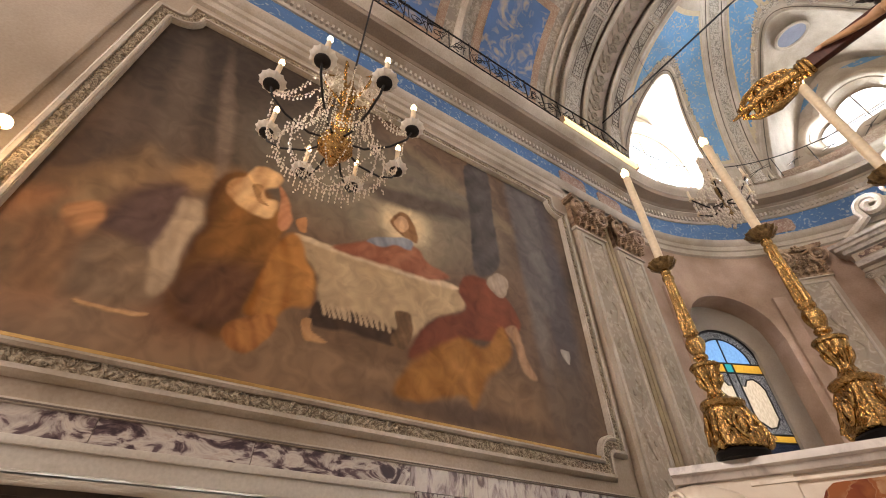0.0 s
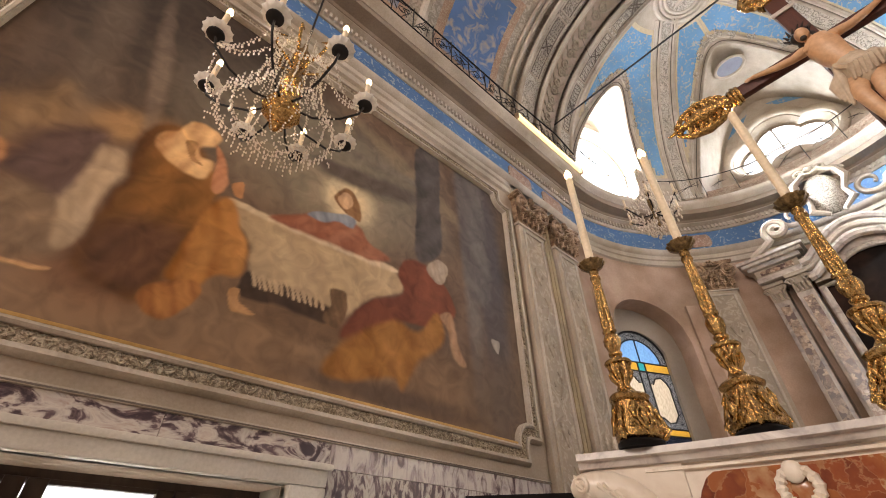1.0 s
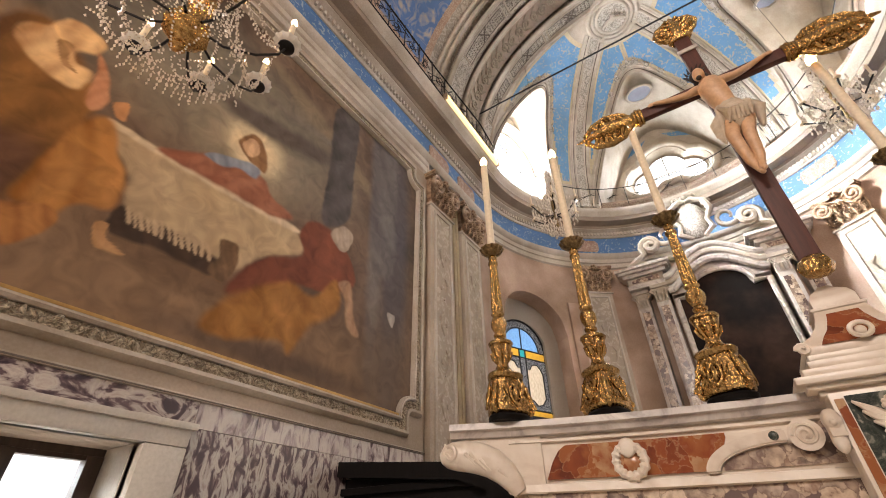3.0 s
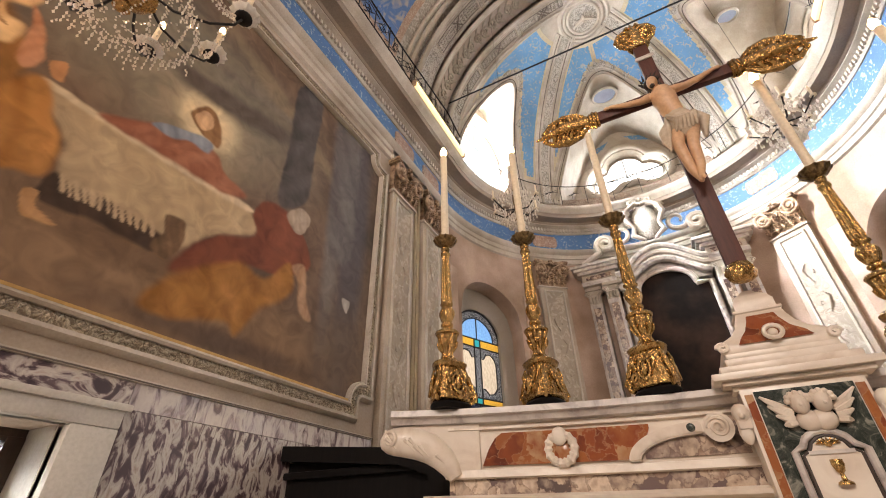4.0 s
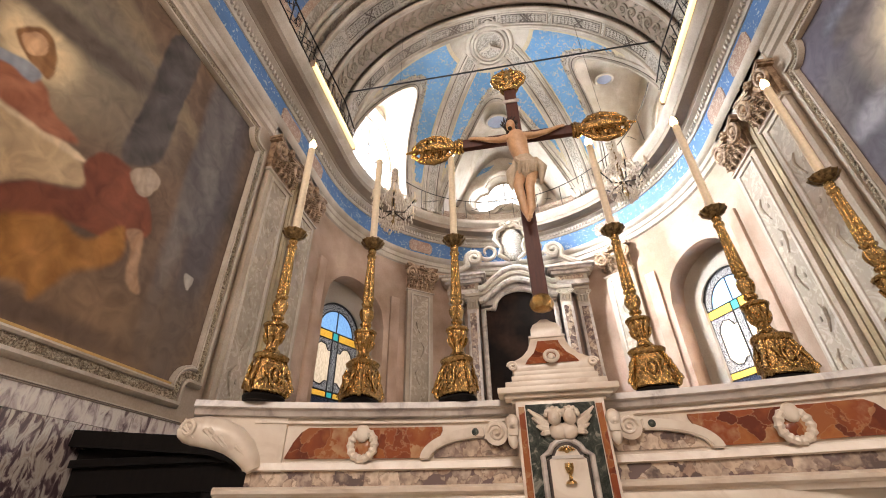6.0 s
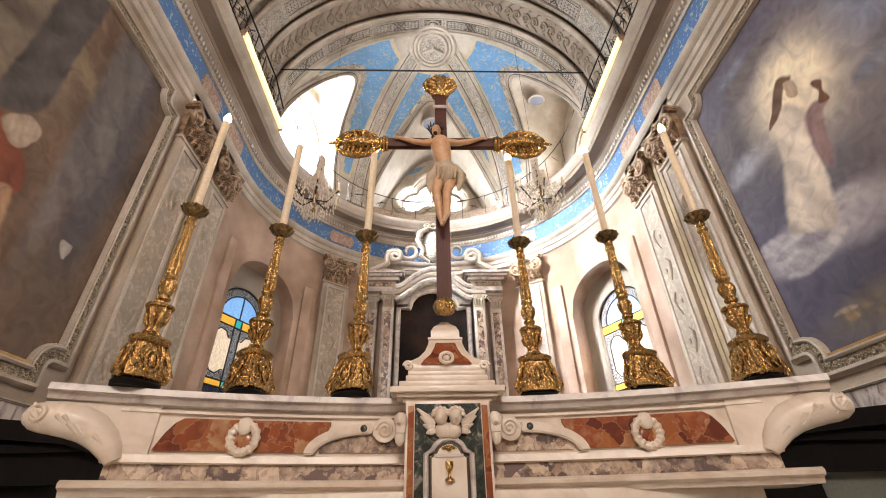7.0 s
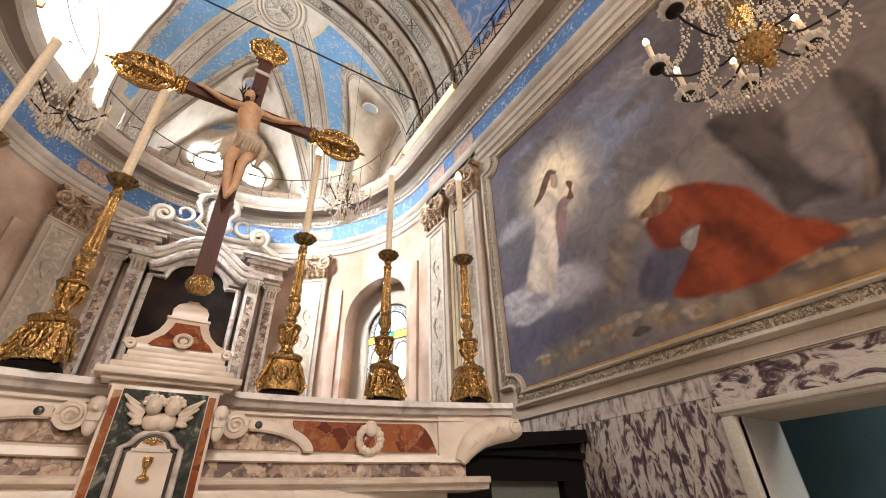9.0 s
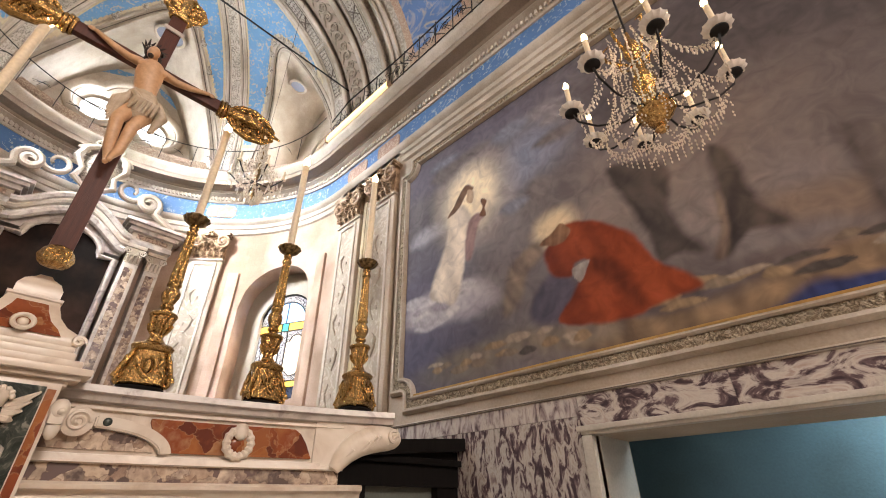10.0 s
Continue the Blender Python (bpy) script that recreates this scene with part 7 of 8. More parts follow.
brushwork(-1, "red_robe", (0.16, 0.026, 0.01), (0.36, 0.075, 0.026), (-0.76, 3.73), (-1.00, 3.66), (-1.25, 3.43), (-1.36, 3.17), (-1.58, 2.92), (-1.36, 2.88), (-1.05, 2.83), (-0.60, 2.93), (-0.74, 3.12), (-0.90, 3.34), (-0.80, 3.36), (-0.75, 3.27), (-0.60, 3.33), (-0.55, 3.52), (-0.61, 3.61))
brushwork(-1, "robe_fold", (0.1, 0.018, 0.008), (0.18, 0.035, 0.014), (-0.94, 3.36), (-1.09, 3.27), (-1.17, 3.10), (-1.23, 2.90), (-1.15, 2.91), (-1.05, 3.11), (-0.94, 3.26), blur=3)
brushwork(-1, "white_fold", (0.3, 0.27, 0.25), (0.45, 0.41, 0.38), (-0.78, 3.33), (-0.91, 3.35), (-0.88, 3.28), (-0.81, 3.20), (-0.77, 3.25))
brushwork(-1, "brown_oval", (0.15, 0.075, 0.04), (0.3, 0.17, 0.1), (-0.65, 3.71), (-0.74, 3.76), (-0.81, 3.65), (-0.71, 3.58), (-0.52, 3.64))
brushwork(-1, "white_dress", (0.5, 0.43, 0.36), (0.92, 0.82, 0.7), (0.31, 4.49), (0.20, 4.29), (0.26, 3.99), (0.43, 3.45), (0.60, 3.48), (0.79, 3.61), (0.57, 4.08), (0.48, 4.40), blur=1.5)
brushwork(-1, "brown_veil", (0.12, 0.065, 0.04), (0.22, 0.13, 0.08), (0.26, 4.73), (0.15, 4.66), (0.17, 4.62), (0.25, 4.61), (0.35, 4.49), (0.52, 4.43), (0.41, 4.57))
brushwork(-1, "pale_oval", (0.45, 0.32, 0.22), (0.6, 0.45, 0.32), (0.23, 4.65), (0.15, 4.59), (0.17, 4.47), (0.24, 4.50))
brushwork(-1, "rose_cloak", (0.24, 0.15, 0.15), (0.36, 0.24, 0.23), (0.25, 4.21), (0.14, 4.30), (0.03, 4.23), (0.12, 4.15), (0.22, 3.83), (0.30, 3.87), blur=1.5)
brushwork(-1, "brown_cup", (0.14, 0.06, 0.03), (0.22, 0.11, 0.06), (0.06, 4.44), (-0.01, 4.40), (0.02, 4.32), (0.01, 4.22), (0.09, 4.25), (0.05, 4.33))
great_painting(1, M_SUPPER, "huge framed oil painting of a meal at a white table")
great_painting(-1, M_VISION, "huge framed oil painting of a pale apparition over clouds")
for s in (1, -1):
    solid("trim_wall_band", one_box(BACK, -3.22, s * (W - 0.05), s * W, 2.42, 5.7, bevel=0.01), M_PLASTER, "plain cream plaster strip beside the painting", "trim")

# teeth of the dentil band
bm0 = one_box(-0.014, 0.014, -0.03, 0.0, -0.032, 0.032)
tooth = mesh_of("dentil", bm0, M_STUCCO, False)
bmj = bmesh.new()
run = []
x = BACK
while x < CX:
    run += [(x, W, 0, -1), (x, -W, 0, 1)]
    x += 0.062
run += arc_path(90, -90, 140)
near = sorted(run, key=lambda q: (q[0] - 0.6) ** 2)[:290]
for q in run:
    x, y, nx, ny = q
    m = Matrix.Translation((x + nx * 0.075, y + ny * 0.075, 6.313 + UP)) @ Matrix.Rotation(math.atan2(ny, nx) + math.pi / 2, 4, 'Z')
    if q in near:
        ob = new("dentil", tooth)
        ob.parent = dent
        ob.matrix_basis = m
    else:
        bmesh.ops.create_cube(bmj, size=1, matrix=m @ Matrix.Translation((0, -0.015, 0)) @ Matrix.Diagonal((0.028, 0.03, 0.064, 1)))
ob = part("dentils_far", bmj, M_STUCCO, dent, smooth=False)
ob["kind"] = "stuff"

# lighting troughs, railing and tie rod on the cornice
for s in (1, -1):
    led = empty("led_batten", "glowing warm white light batten on the cornice edge", "lamp", (0, 0, 0), "light battens on the cornice")
    part("diffuser", one_box(1.22, 2.72, s * 2.33, s * 2.372, 6.80, 6.90, bevel=0.01), M_LED, led, "glowing diffuser")
    part("housing", one_box(1.20, 2.74, s * 2.374, s * 2.43, 6.795, 6.91, bevel=0.006), M_STUCCO, led)
    for x in (1.19, 2.73):
        part("end_cap", one_box(x, x + 0.02, s * 2.328, s * 2.432, 6.79, 6.912, bevel=0.004), M_CAP, led)
    rail = empty("iron_railing", "spiky wrought iron railing standing on the cornice", "railing")
    yr = s * 2.40
    part("bottom_rail", tube(bmesh.new(), [(-3.5, yr, 6.88), (2.75, yr, 6.88)], 0.008, 6), M_IRON, rail)
    part("top_rail", tube(bmesh.new(), [(-3.5, yr, 7.30), (-1, yr, 7.29), (1, yr, 7.32), (2.3, yr, 7.44), (2.75, yr, 7.30)], 0.011, 6), M_IRON, rail)
    rng = random.Random(3 + s)
    x = -3.4
    while x < 2.7:
        part("iron_post", tube(bmesh.new(), [(x, yr, 6.80), (x, yr, 7.36)], 0.008, 5), M_IRON, rail)
        bm = bmesh.new()
        for k in range(4):
            h0, h1 = 6.9 + rng.uniform(0, 0.12), 7.2 + rng.uniform(-0.05, 0.12)
            tube(bm, [(x + 0.07 * k, yr, h0), (x + 0.07 * k + rng.uniform(-0.12, 0.16), yr + rng.uniform(-0.05, 0.05), (h0 + h1) / 2 + rng.uniform(-0.05, 0.05)), (x + 0.07 * k + rng.uniform(0.02, 0.22), yr, h1)], 0.005, 4)
        tube(bm, spiral((x + 0.15, yr, 7.08), 0.085, 1.2, ((1, 0, 0), (0, 0, 1)), 14, 0.3), 0.005, 4)
        part("twisted_scroll", bm, M_IRON, rail)
        x += 0.31
rod = solid("tie_rod", tube(bmesh.new(), [(2.42, -2.44, 7.83), (2.42, 2.44, 7.83)], 0.013, 8), M_ROPE, "thin black iron tie rod across the arch", "tie rod", "thing")
arail = empty("apse_railing", "thin sagging iron wire railing round the apse cornice", "railing")
pts = []
for i in range(61):
    a = 88 - 176 * i / 60
    pts.append((CX + 2.33 * math.cos(radians(a)), 2.33 * math.sin(radians(a)), 7.22 + 0.20 * (abs(a) / 88) ** 4))
part("top_wire", tube(bmesh.new(), pts, 0.008, 5), M_IRON, arail)
for i in range(3, 58, 4):
    x, y, z = pts[i]
    part("iron_post", tube(bmesh.new(), [(x, y, 6.80), (x, y, z)], 0.006, 5), M_IRON, arail)
    if i < 54:
        q = Vector(pts[i + 2]) - Vector((0, 0, 0.2))
        bm = bmesh.new()
        rng = random.Random(i)
        for k in range(3):
            d = Vector((rng.uniform(-0.1, 0.1), rng.uniform(-0.16, 0.16), rng.uniform(-0.08, 0.08)))
            tube(bm, [q - d, q + Vector((0, 0, 0.02)), q + d], [0.002, 0.006, 0.002], 4)
        part("iron_star", bm, M_IRON, arail)


# ---- chandeliers ----
M_CUP = mat("frosted_white_glass", (0.86, 0.82, 0.76), (0.74, 0.69, 0.62), 20, 0.25, bump=0.1)
def drop(bm, at, h, r):
    x, y, z = at
    vs = [bm.verts.new((x, y, z)), bm.verts.new((x, y, z - h))]
    ring = [bm.verts.new((x + r * math.cos(k * math.pi / 2), y + r * math.sin(k * math.pi / 2), z - h * 0.62)) for k in range(4)]
    for k in range(4):
        bm.faces.new((vs[0], ring[k], ring[(k + 1) % 4]))
        bm.faces.new((vs[1], ring[(k + 1) % 4], ring[k]))


def chandelier():
    c = empty("crystal_chandelier", "gilt and crystal chandelier with lit candle bulbs on a chain", "chandelier", (0, 0, 0), "chandeliers before the paintings")
    part("stem", lathe(bmesh.new(), [(0.01, -0.27), (0.03, -0.25), (0.02, -0.22), (0.05, -0.19), (0.085, -0.14), (0.08, -0.09), (0.035, -0.06), (0.03, 0.0), (0.05, 0.06), (0.055, 0.11), (0.03, 0.17), (0.025, 0.28), (0.045, 0.33), (0.04, 0.40), (0.015, 0.46), (0.01, 0.52)], 20, (0, 0, 0), 8, 0.05), M_GOLD, c, "gilt turned stem")
    part("chain", tube(bmesh.new(), [(0, 0, 0.5), (0, 0, 5.25)], 0.006, 6), M_IRON, c)
    rng = random.Random(11)
    bm = bmesh.new()
    for k in range(8):
        g = 2 * math.pi * k / 8 + 0.2
        u = Vector((math.cos(g), math.sin(g), 0))
        v = Vector((-u.y, u.x, 0))
        pa = [u * 0.05 + Vector((0, 0, -0.10)), u * 0.14 + Vector((0, 0, -0.15)), u * 0.26 + Vector((0, 0, -0.13)), u * 0.34 + Vector((0, 0, -0.07)), u * 0.36 + Vector((0, 0, 0.0))]
        part("arm", tube(bmesh.new(), pa, 0.0055, 6), M_IRON, c)
        at = u * 0.36
        cup = part("drip_cup", lathe(bmesh.new(), [(0.012, 0.0), (0.035, 0.004), (0.054, 0.018), (0.060, 0.030), (0.05, 0.026), (0.022, 0.012)], 36, at, 12, 0.07), M_CUP, c, "frilled white glass drip cup")
        part("cup_socket", lathe(bmesh.new(), [(0.02, -0.016), (0.036, -0.004), (0.036, 0.004), (0.02, 0.005)], 16, at), M_IRON, c)
        part("candle_tube", lathe(bmesh.new(), [(0.0125, 0.012), (0.0125, 0.19), (0.008, 0.195)], 12, at), M_WAX, c)
        part("flame_bulb", lathe(bmesh.new(), [(0.005, 0.193), (0.014, 0.212), (0.011, 0.232), (0.002, 0.25)], 10, at), M_FLAME, c, "glowing candle bulb")
        # strings of drops: from the crown to the cups, in swags from cup to cup, and under the arms
        nxt = Matrix.Rotation(math.pi / 4, 3, 'Z')
        inner = Matrix.Rotation(math.pi / 8, 3, 'Z')
        cup_at, crown_at = u * 0.335 + Vector((0, 0, 0.0)), u * 0.10 + Vector((0, 0, 0.44))
        runs = ((cup_at, crown_at, 0.12, 30, 1), (cup_at, nxt @ cup_at, 0.10, 26, 1), (u * 0.21 + Vector((0, 0, -0.12)), nxt @ (u * 0.21) + Vector((0, 0, -0.12)), 0.07, 18, 1),
                (inner @ crown_at, inner @ (u * 0.19) + Vector((0, 0, -0.10)), 0.02, 30, 2), (crown_at, u * 0.13 + Vector((0, 0, -0.06)), 0.0, 28, 2), (inner @ (u * 0.12) + Vector((0, 0, 0.47)), inner @ (u * 0.12) + Vector((0, 0, 0.02)), -0.01, 24, 2), (u * 0.20 + Vector((0, 0, -0.16)), u * 0.03 + Vector((0, 0, -0.31)), 0.03, 16, 2))
        for w0, w1, sag, num, every in runs:
            for i in range(num):
                t = i / (num - 1)
                p = w0.lerp(w1, t) - Vector((0, 0, sag * 4 * t * (1 - t)))
                p += Vector((rng.uniform(-0.004, 0.004), rng.uniform(-0.004, 0.004), 0))
                drop(bm, p, 0.015, 0.0048)
                if i % 2 == 0 and every == 1:
                    drop(bm, p - Vector((0, 0, 0.016)), 0.034, 0.0055)
        for i in range(4):
            q = u * (0.12 + 0.06 * i)
            for j in range(4):
                drop(bm, q + v * rng.uniform(-0.03, 0.03) + Vector((0, 0, -0.16 - 0.022 * j)), 0.02, 0.005)
        for j in range(6):
            gg = g + j * 0.131
            for i in range(3):
                drop(bm, (0.24 * math.cos(gg), 0.24 * math.sin(gg), -0.20 - 0.026 * i), 0.026, 0.005)
    ob = part("crystal_string", bm, M_CRYSTAL, c, "strings of clear crystal drops", smooth=False)
    ob["kind"] = "stuff"
    bm = bmesh.new()
    for k in range(6):
        g = math.pi * k / 3
        u = Vector((math.cos(g), math.sin(g), 0))
        tube(bm, [u * 0.03 + Vector((0, 0, 0.25)), u * 0.13 + Vector((0, 0, 0.36)), u * 0.15 + Vector((0, 0, 0.44)), u * 0.10 + Vector((0, 0, 0.48))], [0.007, 0.009, 0.008, 0.003], 6)
    part("leaf_crown", bm, M_GOLD, c)
    return c


ch = chandelier()
ch.scale = (1.18, 1.18, 1.1)
copy_thing(ch, pose(-1.78, -2.0, 3.76, 0, 0, 14))
ch.matrix_basis = pose(-1.68, 2.0, 3.905) @ Matrix.Diagonal((1.18, 1.18, 1.1, 1))


def small_chandelier():
    c = empty("apse_chandelier", "slender crystal chandelier hanging before the apse", "chandelier", (0, 0, 0), "chandeliers before the apse")
    part("stem", lathe(bmesh.new(), [(0.01, -0.5), (0.03, -0.44), (0.015, -0.3), (0.03, -0.1), (0.015, 0.1), (0.03, 0.3), (0.008, 0.5)], 14), M_BRONZE, c)
    part("chain", tube(bmesh.new(), [(0, 0, 0.48), (0, 0, 3.95)], 0.0022, 5), M_IRON, c)
    rng = random.Random(21)
    bm = bmesh.new()
    for i in range(640):
        t = rng.random()
        z = -0.5 + t * 1.0
        rmax = 0.05 + 0.27 * math.exp(-((t - 0.3) / 0.22) ** 2)
        g, r = rng.uniform(0, 2 * math.pi), rmax * rng.uniform(0.5, 1.0)
        drop(bm, (r * math.cos(g), r * math.sin(g), z), rng.uniform(0.045, 0.075), 0.013)
    ob = part("crystal_string", bm, M_CRYSTAL, c, "strings of clear crystal drops", smooth=False)
    ob["kind"] = "stuff"
    for k in range(6):
        g = math.pi * k / 3 + 0.3
        u = Vector((math.cos(g), math.sin(g), 0))
        part("arm", tube(bmesh.new(), [u * 0.02 + Vector((0, 0, -0.25)), u * 0.16 + Vector((0, 0, -0.30)), u * 0.30 + Vector((0, 0, -0.16))], 0.008, 6), M_IRON, c)
        part("candle_tube", lathe(bmesh.new(), [(0.03, -0.16), (0.03, -0.15), (0.012, -0.145), (0.012, -0.03), (0.004, -0.02)], 12, u * 0.30), M_WAX, c)
    return c


sc = small_chandelier()
sc.matrix_basis = pose(2.25, 1.48, 5.30)
copy_thing(sc, pose(2.25, -1.32, 5.32, 0, 0, 40))

# sconce lamp on the north wall beyond the painting
b = empty("wall_lamp", "small lit globe lamp on a gilt bracket", "lamp")
part("globe", ball(bmesh.new(), (-3.1, 2.55, 3.56), 0.035, 16), M_FLAME, b, "glowing globe")
part("bracket", tube(bmesh.new(), [(-3.1, 2.79, 3.45), (-3.1, 2.68, 3.42), (-3.1, 2.56, 3.47), (-3.1, 2.55, 3.53)], 0.012, 7), M_GOLD, b)
part("wall_plate", ball(bmesh.new(), (-3.1, 2.785, 3.45), 0.05, 12, (1, 0.3, 1.3)), M_GOLD, b)

# ---- altarpiece in the apse ----
ret = empty("altarpiece", "white and grey marble altarpiece with a dark painting and broken pediment", "altarpiece")
XR = 5.05
o = [(-0.62, 3.0), (0.62, 3.0), (0.62, 4.86)] + [(0.42, 4.86)] + [(0.42 * math.cos(g), 4.90 + 0.30 * math.sin(g)) for g in [math.pi * i / 12 for i in range(13)]] + [(-0.42, 4.86), (-0.62, 4.86)]
M_ALTPIC = paint("dark_altar_painting", (0.015, 0.010, 0.008), (0.10, 0.05, 0.035), ((-10, 0, 1, 1, 0, (0, 0, 0), 0.3, 0.0),), rough=0.8, tone=0.6)
part("dark_canvas", prism(bmesh.new(), o, 'x', XR + 0.06, XR + 0.08), M_ALTPIC, ret, "dark old painting")
bm = bmesh.new()
tube(bm, [(XR + 0.02, y, z) for y, z in o], 0.045, 8, True)
part("picture_surround", bm, M_MARBLE_GREY, ret)
for s in (1, -1):
    for yy, dx in ((0.80, 0.0), (1.10, 0.10)):
        part("pilaster_shaft", one_box(XR + dx - 0.06, XR + dx + 0.3, s * (yy - 0.10), s * (yy + 0.10), 2.2, 4.86, bevel=0.012), M_MARBLE_GREY, ret)
        part("marble_inlay", one_box(XR + dx - 0.066, XR + dx, s * (yy - 0.055), s * (yy + 0.055), 2.6, 4.78), M_MARBLE_V, ret, "violet marble inlay")
        bm = one_box(XR + dx - 0.09, XR + dx + 0.3, s * (yy - 0.13), s * (yy + 0.13), 5.10, 5.16, bevel=0.01)
        box(bm, XR + dx - 0.06, XR + dx + 0.3, s * (yy - 0.10), s * (yy + 0.10), 4.86, 5.10)
        for q in (1, -1):
            tube(bm, spiral((XR + dx - 0.09, s * yy + q * 0.095, 5.03), 0.05, 1.6, ((0, q, 0), (0, 0, 1)), 18, 0.2), 0.014, 6)
        for q in range(4):
            tube(bm, [(XR + dx - 0.06, s * (yy - 0.075 + 0.05 * q), 4.88), (XR + dx - 0.10, s * (yy - 0.075 + 0.05 * q), 4.98), (XR + dx - 0.12, s * (yy - 0.075 + 0.05 * q), 4.96)], [0.02, 0.022, 0.008], 6)
        part("capital", bm, M_STUCCO, ret)
    for k, (z0, z1, e) in enumerate(((5.16, 5.24, 0.0), (5.24, 5.36, -0.015), (5.36, 5.42, 0.04), (5.42, 5.47, 0.09), (5.47, 5.52, 0.13))):
        part("entablature_block", one_box(XR - 0.08 - e, XR + 0.45, s * (0.66 - e), s * (1.24 + e), z0, z1, bevel=0.008), M_MARBLE_GREY if k != 1 else M_STUCCO, ret)
    part("frieze_inlay", one_box(XR - 0.072, XR, s * 0.74, s * 1.16, 5.265, 5.335), M_MARBLE_V, ret)
    bm = bmesh.new()
    tube(bm, [(XR - 0.1, s * 1.15, 5.56), (XR - 0.1, s * 1.02, 5.62), (XR - 0.1, s * 0.85, 5.72)] + [Vector(v) for v in spiral((XR - 0.1, s * 0.72, 5.86), 0.15, 1.5, ((0, s, 0), (0, 0, 1)), 22, 0.15, 1)], 0.055, 8)
    part("pediment_scroll", bm, M_STUCCO, ret, "white stucco scroll")
    bm = bmesh.new()
    tube(bm, spiral((XR - 0.08, s * 0.45, 5.98), 0.19, 1.1, ((0, s, 0), (0, 0, 1)), 20, 0.3, -1), [0.05 - 0.0015 * i for i in range(20)], 8)
    part("volute", bm, M_STUCCO, ret, "white stucco volute")
for k, (rz, wd, mm) in enumerate(((0.0, 0.06, M_MARBLE_GREY), (0.12, 0.05, M_STUCCO), (0.22, 0.055, M_MARBLE_GREY))):
    bm = tube(bmesh.new(), [(XR - 0.04 - 0.02 * k, y, 5.02 + rz + 0.36 * math.cos(min(1, abs(y) / 0.62) * math.pi / 2) ** 1.2) for y in [(-0.68 + 0.085 * i) for i in range(17)]], wd, 8)
    part("curved_moulding", bm, mm, ret)
part("tympanum", prism(bmesh.new(), [(-0.66, 4.95), (-0.66, 5.3)] + [(-0.6 + 0.1 * i, 5.3 + 0.32 * math.cos((-0.6 + 0.1 * i) / 0.66 * math.pi / 2)) for i in range(13)] + [(0.66, 5.3), (0.66, 4.95), (0.42, 4.95)] + [(0.42 * math.cos(g), 4.95 + 0.29 * math.sin(g)) for g in [math.pi * i / 12 for i in range(13)]] + [(-0.42, 4.95)], 'x', XR + 0.03, XR + 0.3), M_MARBLE_GREY, ret)
bm = bmesh.new()
ball(bm, (XR - 0.05, 0, 6.10), 0.26, 20, (0.35, 0.85, 1.35))
part("cartouche_field", bm, M_STUCCO_OR, ret)
bm = bmesh.new()
for s in (1, -1):
    tube(bm, [(XR - 0.1, s * 0.08, 5.74), (XR - 0.12, s * 0.24, 5.86), (XR - 0.12, s * 0.20, 6.02), (XR - 0.12, s * 0.30, 6.20), (XR - 0.12, s * 0.26, 6.38), (XR - 0.1, s * 0.10, 6.50), (XR - 0.1, 0, 6.47)], [0.03, 0.05, 0.035, 0.055, 0.05, 0.05, 0.04], 8)
    tube(bm, spiral((XR - 0.12, s * 0.27, 6.33), 0.07, 1.4, ((0, s, 0), (0, 0, 1)), 16, 0.2), 0.024, 6)
    tube(bm, spiral((XR - 0.12, s * 0.13, 6.52), 0.07, 1.4, ((0, -s, 0), (0, 0, 1)), 16, 0.2), 0.024, 6)
ball(bm, (XR - 0.1, 0, 6.55), 0.06, 10)
part("cartouche_border", bm, M_STUCCO, ret, "white curling cartouche border")
part("altarpiece_back", one_box(XR + 0.12, XR + 0.5, -1.2, 1.2, 0, 3.02), M_MARBLE_GREY, ret)


# ---- stained glass ----
def ornament_glass(name, clear, dark):
    """Pale glass with a fine fired pattern of dark scrolls."""
    m = pane_glass(name, clear, 0.25)
    no, rp = m.node_tree.nodes["Noise Texture"], m.node_tree.nodes["Color Ramp"]
    no.inputs["Scale"].default_value, no.inputs["Distortion"].default_value = 30, 3.0
    rp.color_ramp.elements[0].position, rp.color_ramp.elements[1].position = 0.50, 0.54
    rp.color_ramp.elements[0].color = (*dark, 1)
    return m


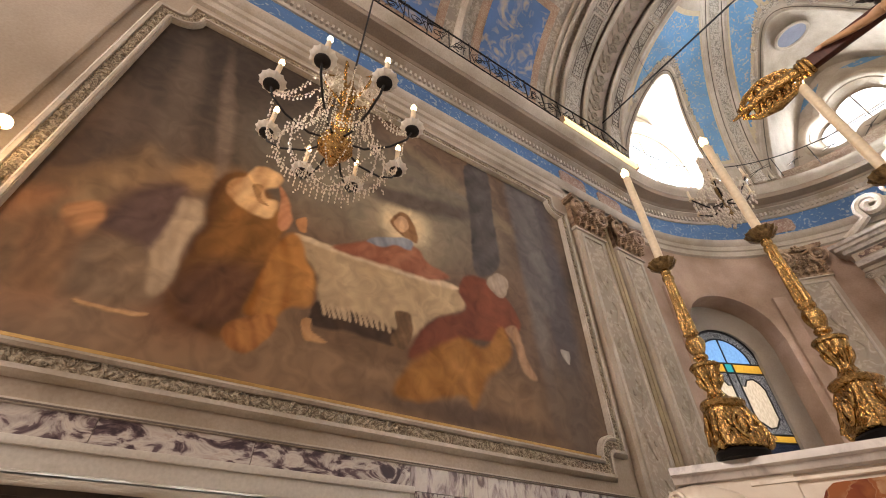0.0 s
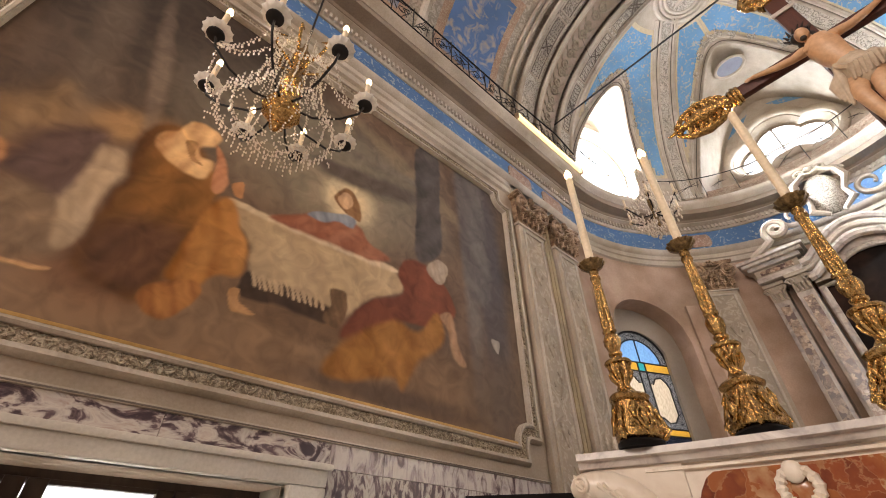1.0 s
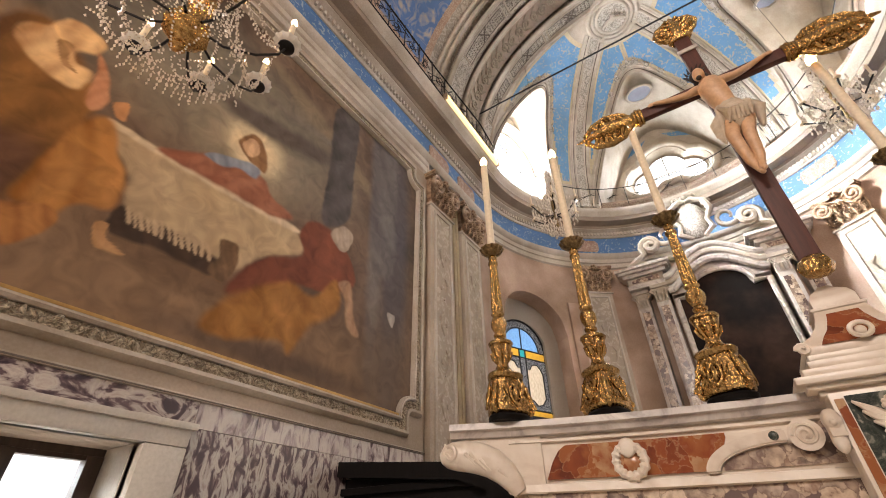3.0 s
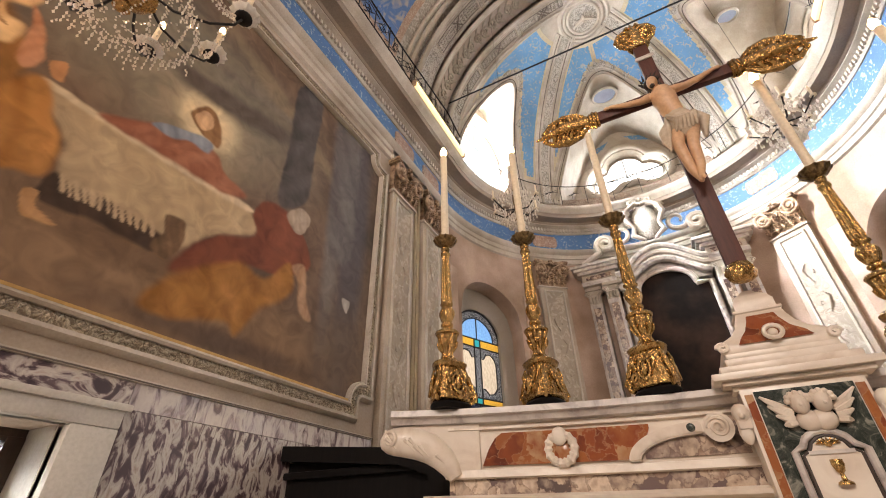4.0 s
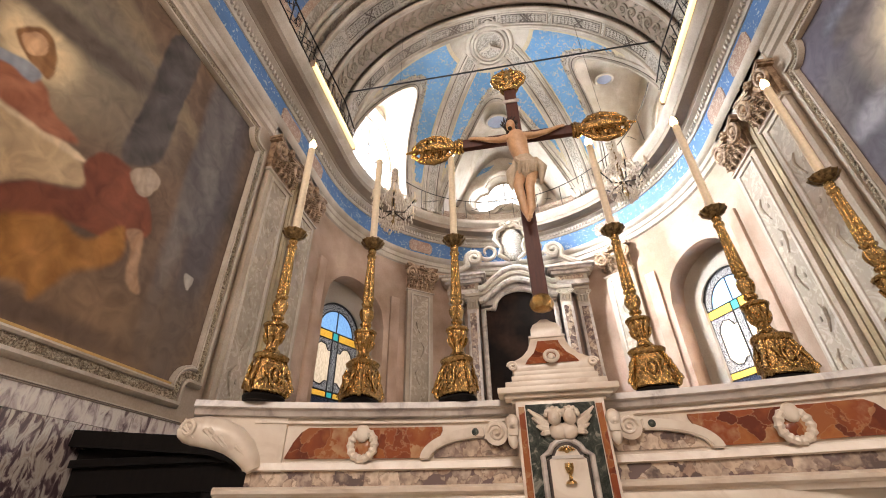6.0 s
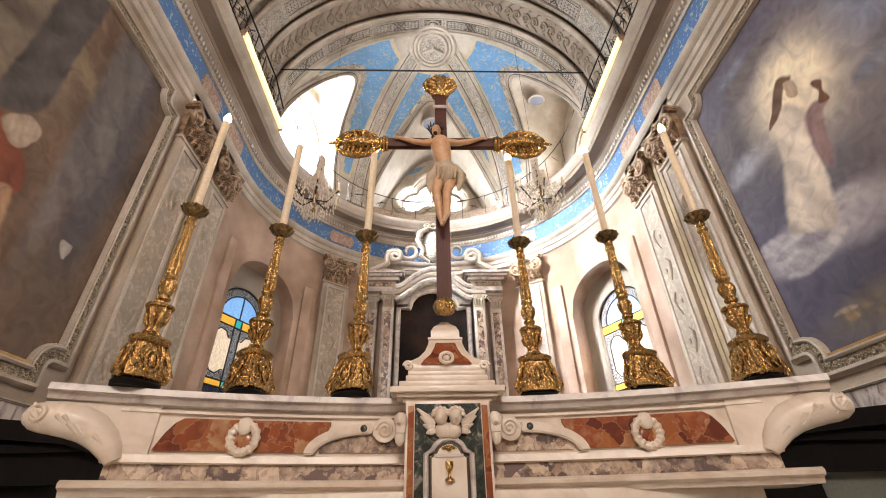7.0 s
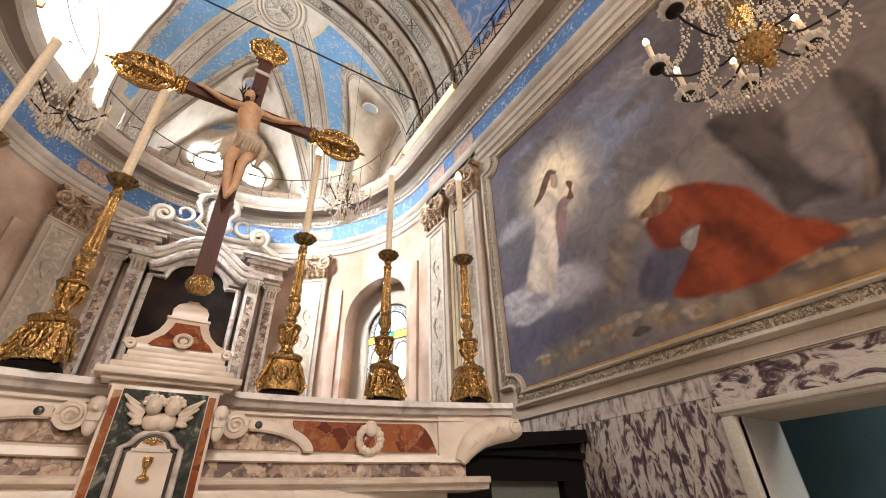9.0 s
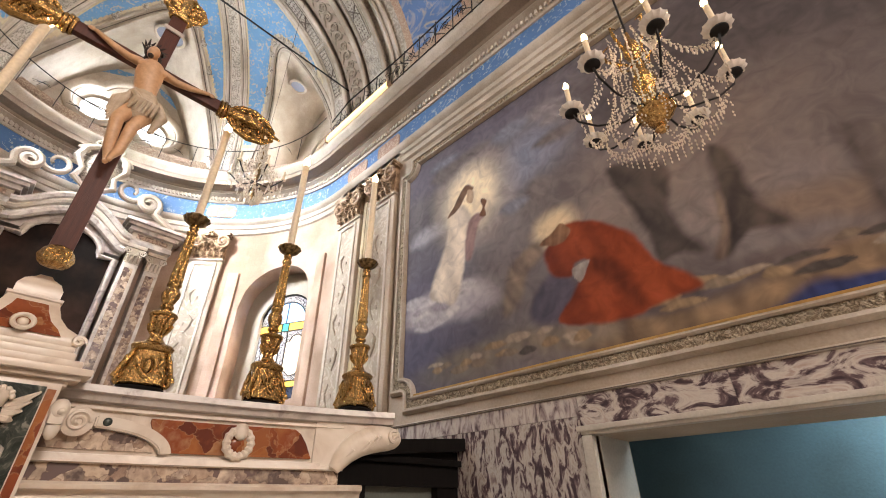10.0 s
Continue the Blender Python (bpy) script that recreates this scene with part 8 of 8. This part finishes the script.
G = {k: pane_glass("glass_" + k, c, q) for k, c, q in (("blue", (0.52, 0.72, 0.95), 0.4), ("yellow", (0.92, 0.66, 0.22), 0.35), ("green", (0.2, 0.62, 0.62), 0.3), ("cream", (0.92, 0.80, 0.66), 0.4), ("white", (0.88, 0.88, 0.9), 0.35))}
G["rim"] = ornament_glass("glass_patterned", (0.75, 0.72, 0.7), (0.03, 0.03, 0.04))
G["dark"] = ornament_glass("glass_dark_patterned", (0.25, 0.27, 0.33), (0.02, 0.02, 0.03))
for wi, a in enumerate((NICHE, -NICHE)):
    win = empty("window_%d" % (wi + 1), "arched stained glass window with pale blue, amber and patterned panes", "window")
    win["kind"] = "structure"
    ax = Vector((math.cos(radians(a)), math.sin(radians(a)), 0))
    side = Vector((-ax.y, ax.x, 0))
    o0 = Vector((CX, 0, 0)) + ax * (R + 0.33)

    def at(u, z, d=0.0):
        return o0 + side * u + Vector((0, 0, z)) + ax * d

    HW, ZS, ZB = 0.47, 4.22, 3.06

    def pane(kind, outline):
        bm = bmesh.new()
        fa = [bm.verts.new(at(u, z)) for u, z in outline]
        fb = [bm.verts.new(at(u, z, 0.006)) for u, z in outline]
        bm.faces.new(fa)
        bm.faces.new(fb[::-1])
        for i in range(len(fa)):
            j = (i + 1) % len(fa)
            bm.faces.new((fa[i], fa[j], fb[j], fb[i]))
        ob = part("pane", bm, G[kind], win, smooth=False)
        ob.visible_shadow = False

    def arcp(r, g0, g1, n=10):
        return [(r * math.cos(radians(g0 + (g1 - g0) * i / n)), ZS + r * math.sin(radians(g0 + (g1 - g0) * i / n))) for i in range(n + 1)]

    ri = 0.35
    for g0, g1 in ((0, 45), (45, 90), (90, 135), (135, 180)):
        pane("rim", arcp(HW, g0, g1) + arcp(ri, g1, g0))
    pane("blue", arcp(ri, 0, 90) + [(0, ZS)])
    pane("blue", arcp(ri, 90, 180) + [(0, ZS)])
    for u0, u1, kd in ((-HW, -0.06, "yellow"), (-0.06, 0.06, "green"), (0.06, HW, "yellow")):
        pane(kd, [(u0, ZS), (u1, ZS), (u1, ZS - 0.13), (u0, ZS - 0.13)])
        pane(kd, [(u0, 3.33), (u1, 3.33), (u1, 3.24), (u0, 3.24)])
    pane("rim", [(-0.06, ZS - 0.13), (0.06, ZS - 0.13), (0.06, 3.33), (-0.06, 3.33)])
    for s in (1, -1):
        top = [(s * 0.06, ZS - 0.30), (s * 0.12, ZS - 0.30), (s * 0.17, ZS - 0.22), (s * 0.27, ZS - 0.20), (s * 0.34, ZS - 0.26), (s * 0.38, ZS - 0.34)]
        bot = [(s * 0.38, 3.52), (s * 0.30, 3.42), (s * 0.2, 3.40), (s * 0.12, 3.47), (s * 0.06, 3.47)]
        pane("cream", top + bot)
        pane("rim", [(s * 0.06, ZS - 0.13), (s * HW, ZS - 0.13), (s * HW, ZS - 0.34)] + top[::-1])
        pane("rim", [(s * HW, ZS - 0.34), (s * HW, 3.33), (s * 0.06, 3.33)] + bot[::-1] + [(s * 0.38, ZS - 0.34)])
        pane("dark", [(0, 3.24), (s * HW, 3.24), (s * HW, ZB), (0, ZB)])
        bm = tube(bmesh.new(), [at(u, z, -0.006) for u, z in top + bot], 0.010, 6, True)
        part("lead_came", bm, M_ROPE, win)
    lines = [arcp(HW, 0, 180, 24), arcp(ri, 0, 180, 24), [(0, ZS + ri), (0, ZS)], [(-HW, ZS), (HW, ZS)], [(-HW, ZS - 0.13), (HW, ZS - 0.13)], [(-0.06, ZS), (-0.06, 3.24)], [(0.06, ZS), (0.06, 3.24)],
             [(-HW, 3.33), (HW, 3.33)], [(-HW, 3.24), (HW, 3.24)], [(0, 3.24), (0, ZB)], [(-HW, ZS), (-HW, ZB)], [(HW, ZS), (HW, ZB)], [(-HW, ZB), (HW, ZB)]]
    for ln in lines:
        part("lead_came", tube(bmesh.new(), [at(u, z, -0.006) for u, z in ln], 0.011, 6), M_ROPE, win)
    bm = tube(bmesh.new(), [at(-0.49, 3.02, 0.01)] + [at(u * 1.05, z + (z - ZS) * 0.05, 0.01) for u, z in arcp(HW, 180, 0, 24)] + [at(0.49, 3.02, 0.01)], 0.03, 6)
    part("window_frame", bm, M_DARK, win)
# made-up pale wall behind the south panes, there to make them look bright
solid("backdrop_house_south", one_box(1.0, 32, -8.4, -8.0, 0, 18), M_WHITEWALL, "pale wall added outside to whiten the south window", "backdrop")
# daylight standing in the two window openings
for a, en in ((NICHE, 17), (-NICHE, 120)):
    c, s = math.cos(radians(a)), math.sin(radians(a))
    lamp("window_sky_light", 'AREA', look((CX + 3.75 * c, 3.75 * s, 3.9), (CX, 0, 3.7)), en, (0.95, 0.97, 1.0), size=1.2, size_y=2.0)
# dark wall added for a supposed neighbouring house, keeps the north window dim
solid("backdrop_house", one_box(2.5, 32, 8.0, 8.4, 0, 10.5), M_DOORWOOD, "dark wall added outside as a supposed house, dims the north window", "backdrop")

# glowing sheet added as sky, whitens the oval window and the other lunettes
M_SKYGLOW = mat("sky_glow", (0.9, 0.92, 0.95), (0.82, 0.86, 0.92), 0.1, 1.0, emit=2.6)
solid("backdrop_sky", one_box(26, 26.3, -26, 26, 12, 62), M_SKYGLOW, "glowing white sheet standing in for the sky", "backdrop")
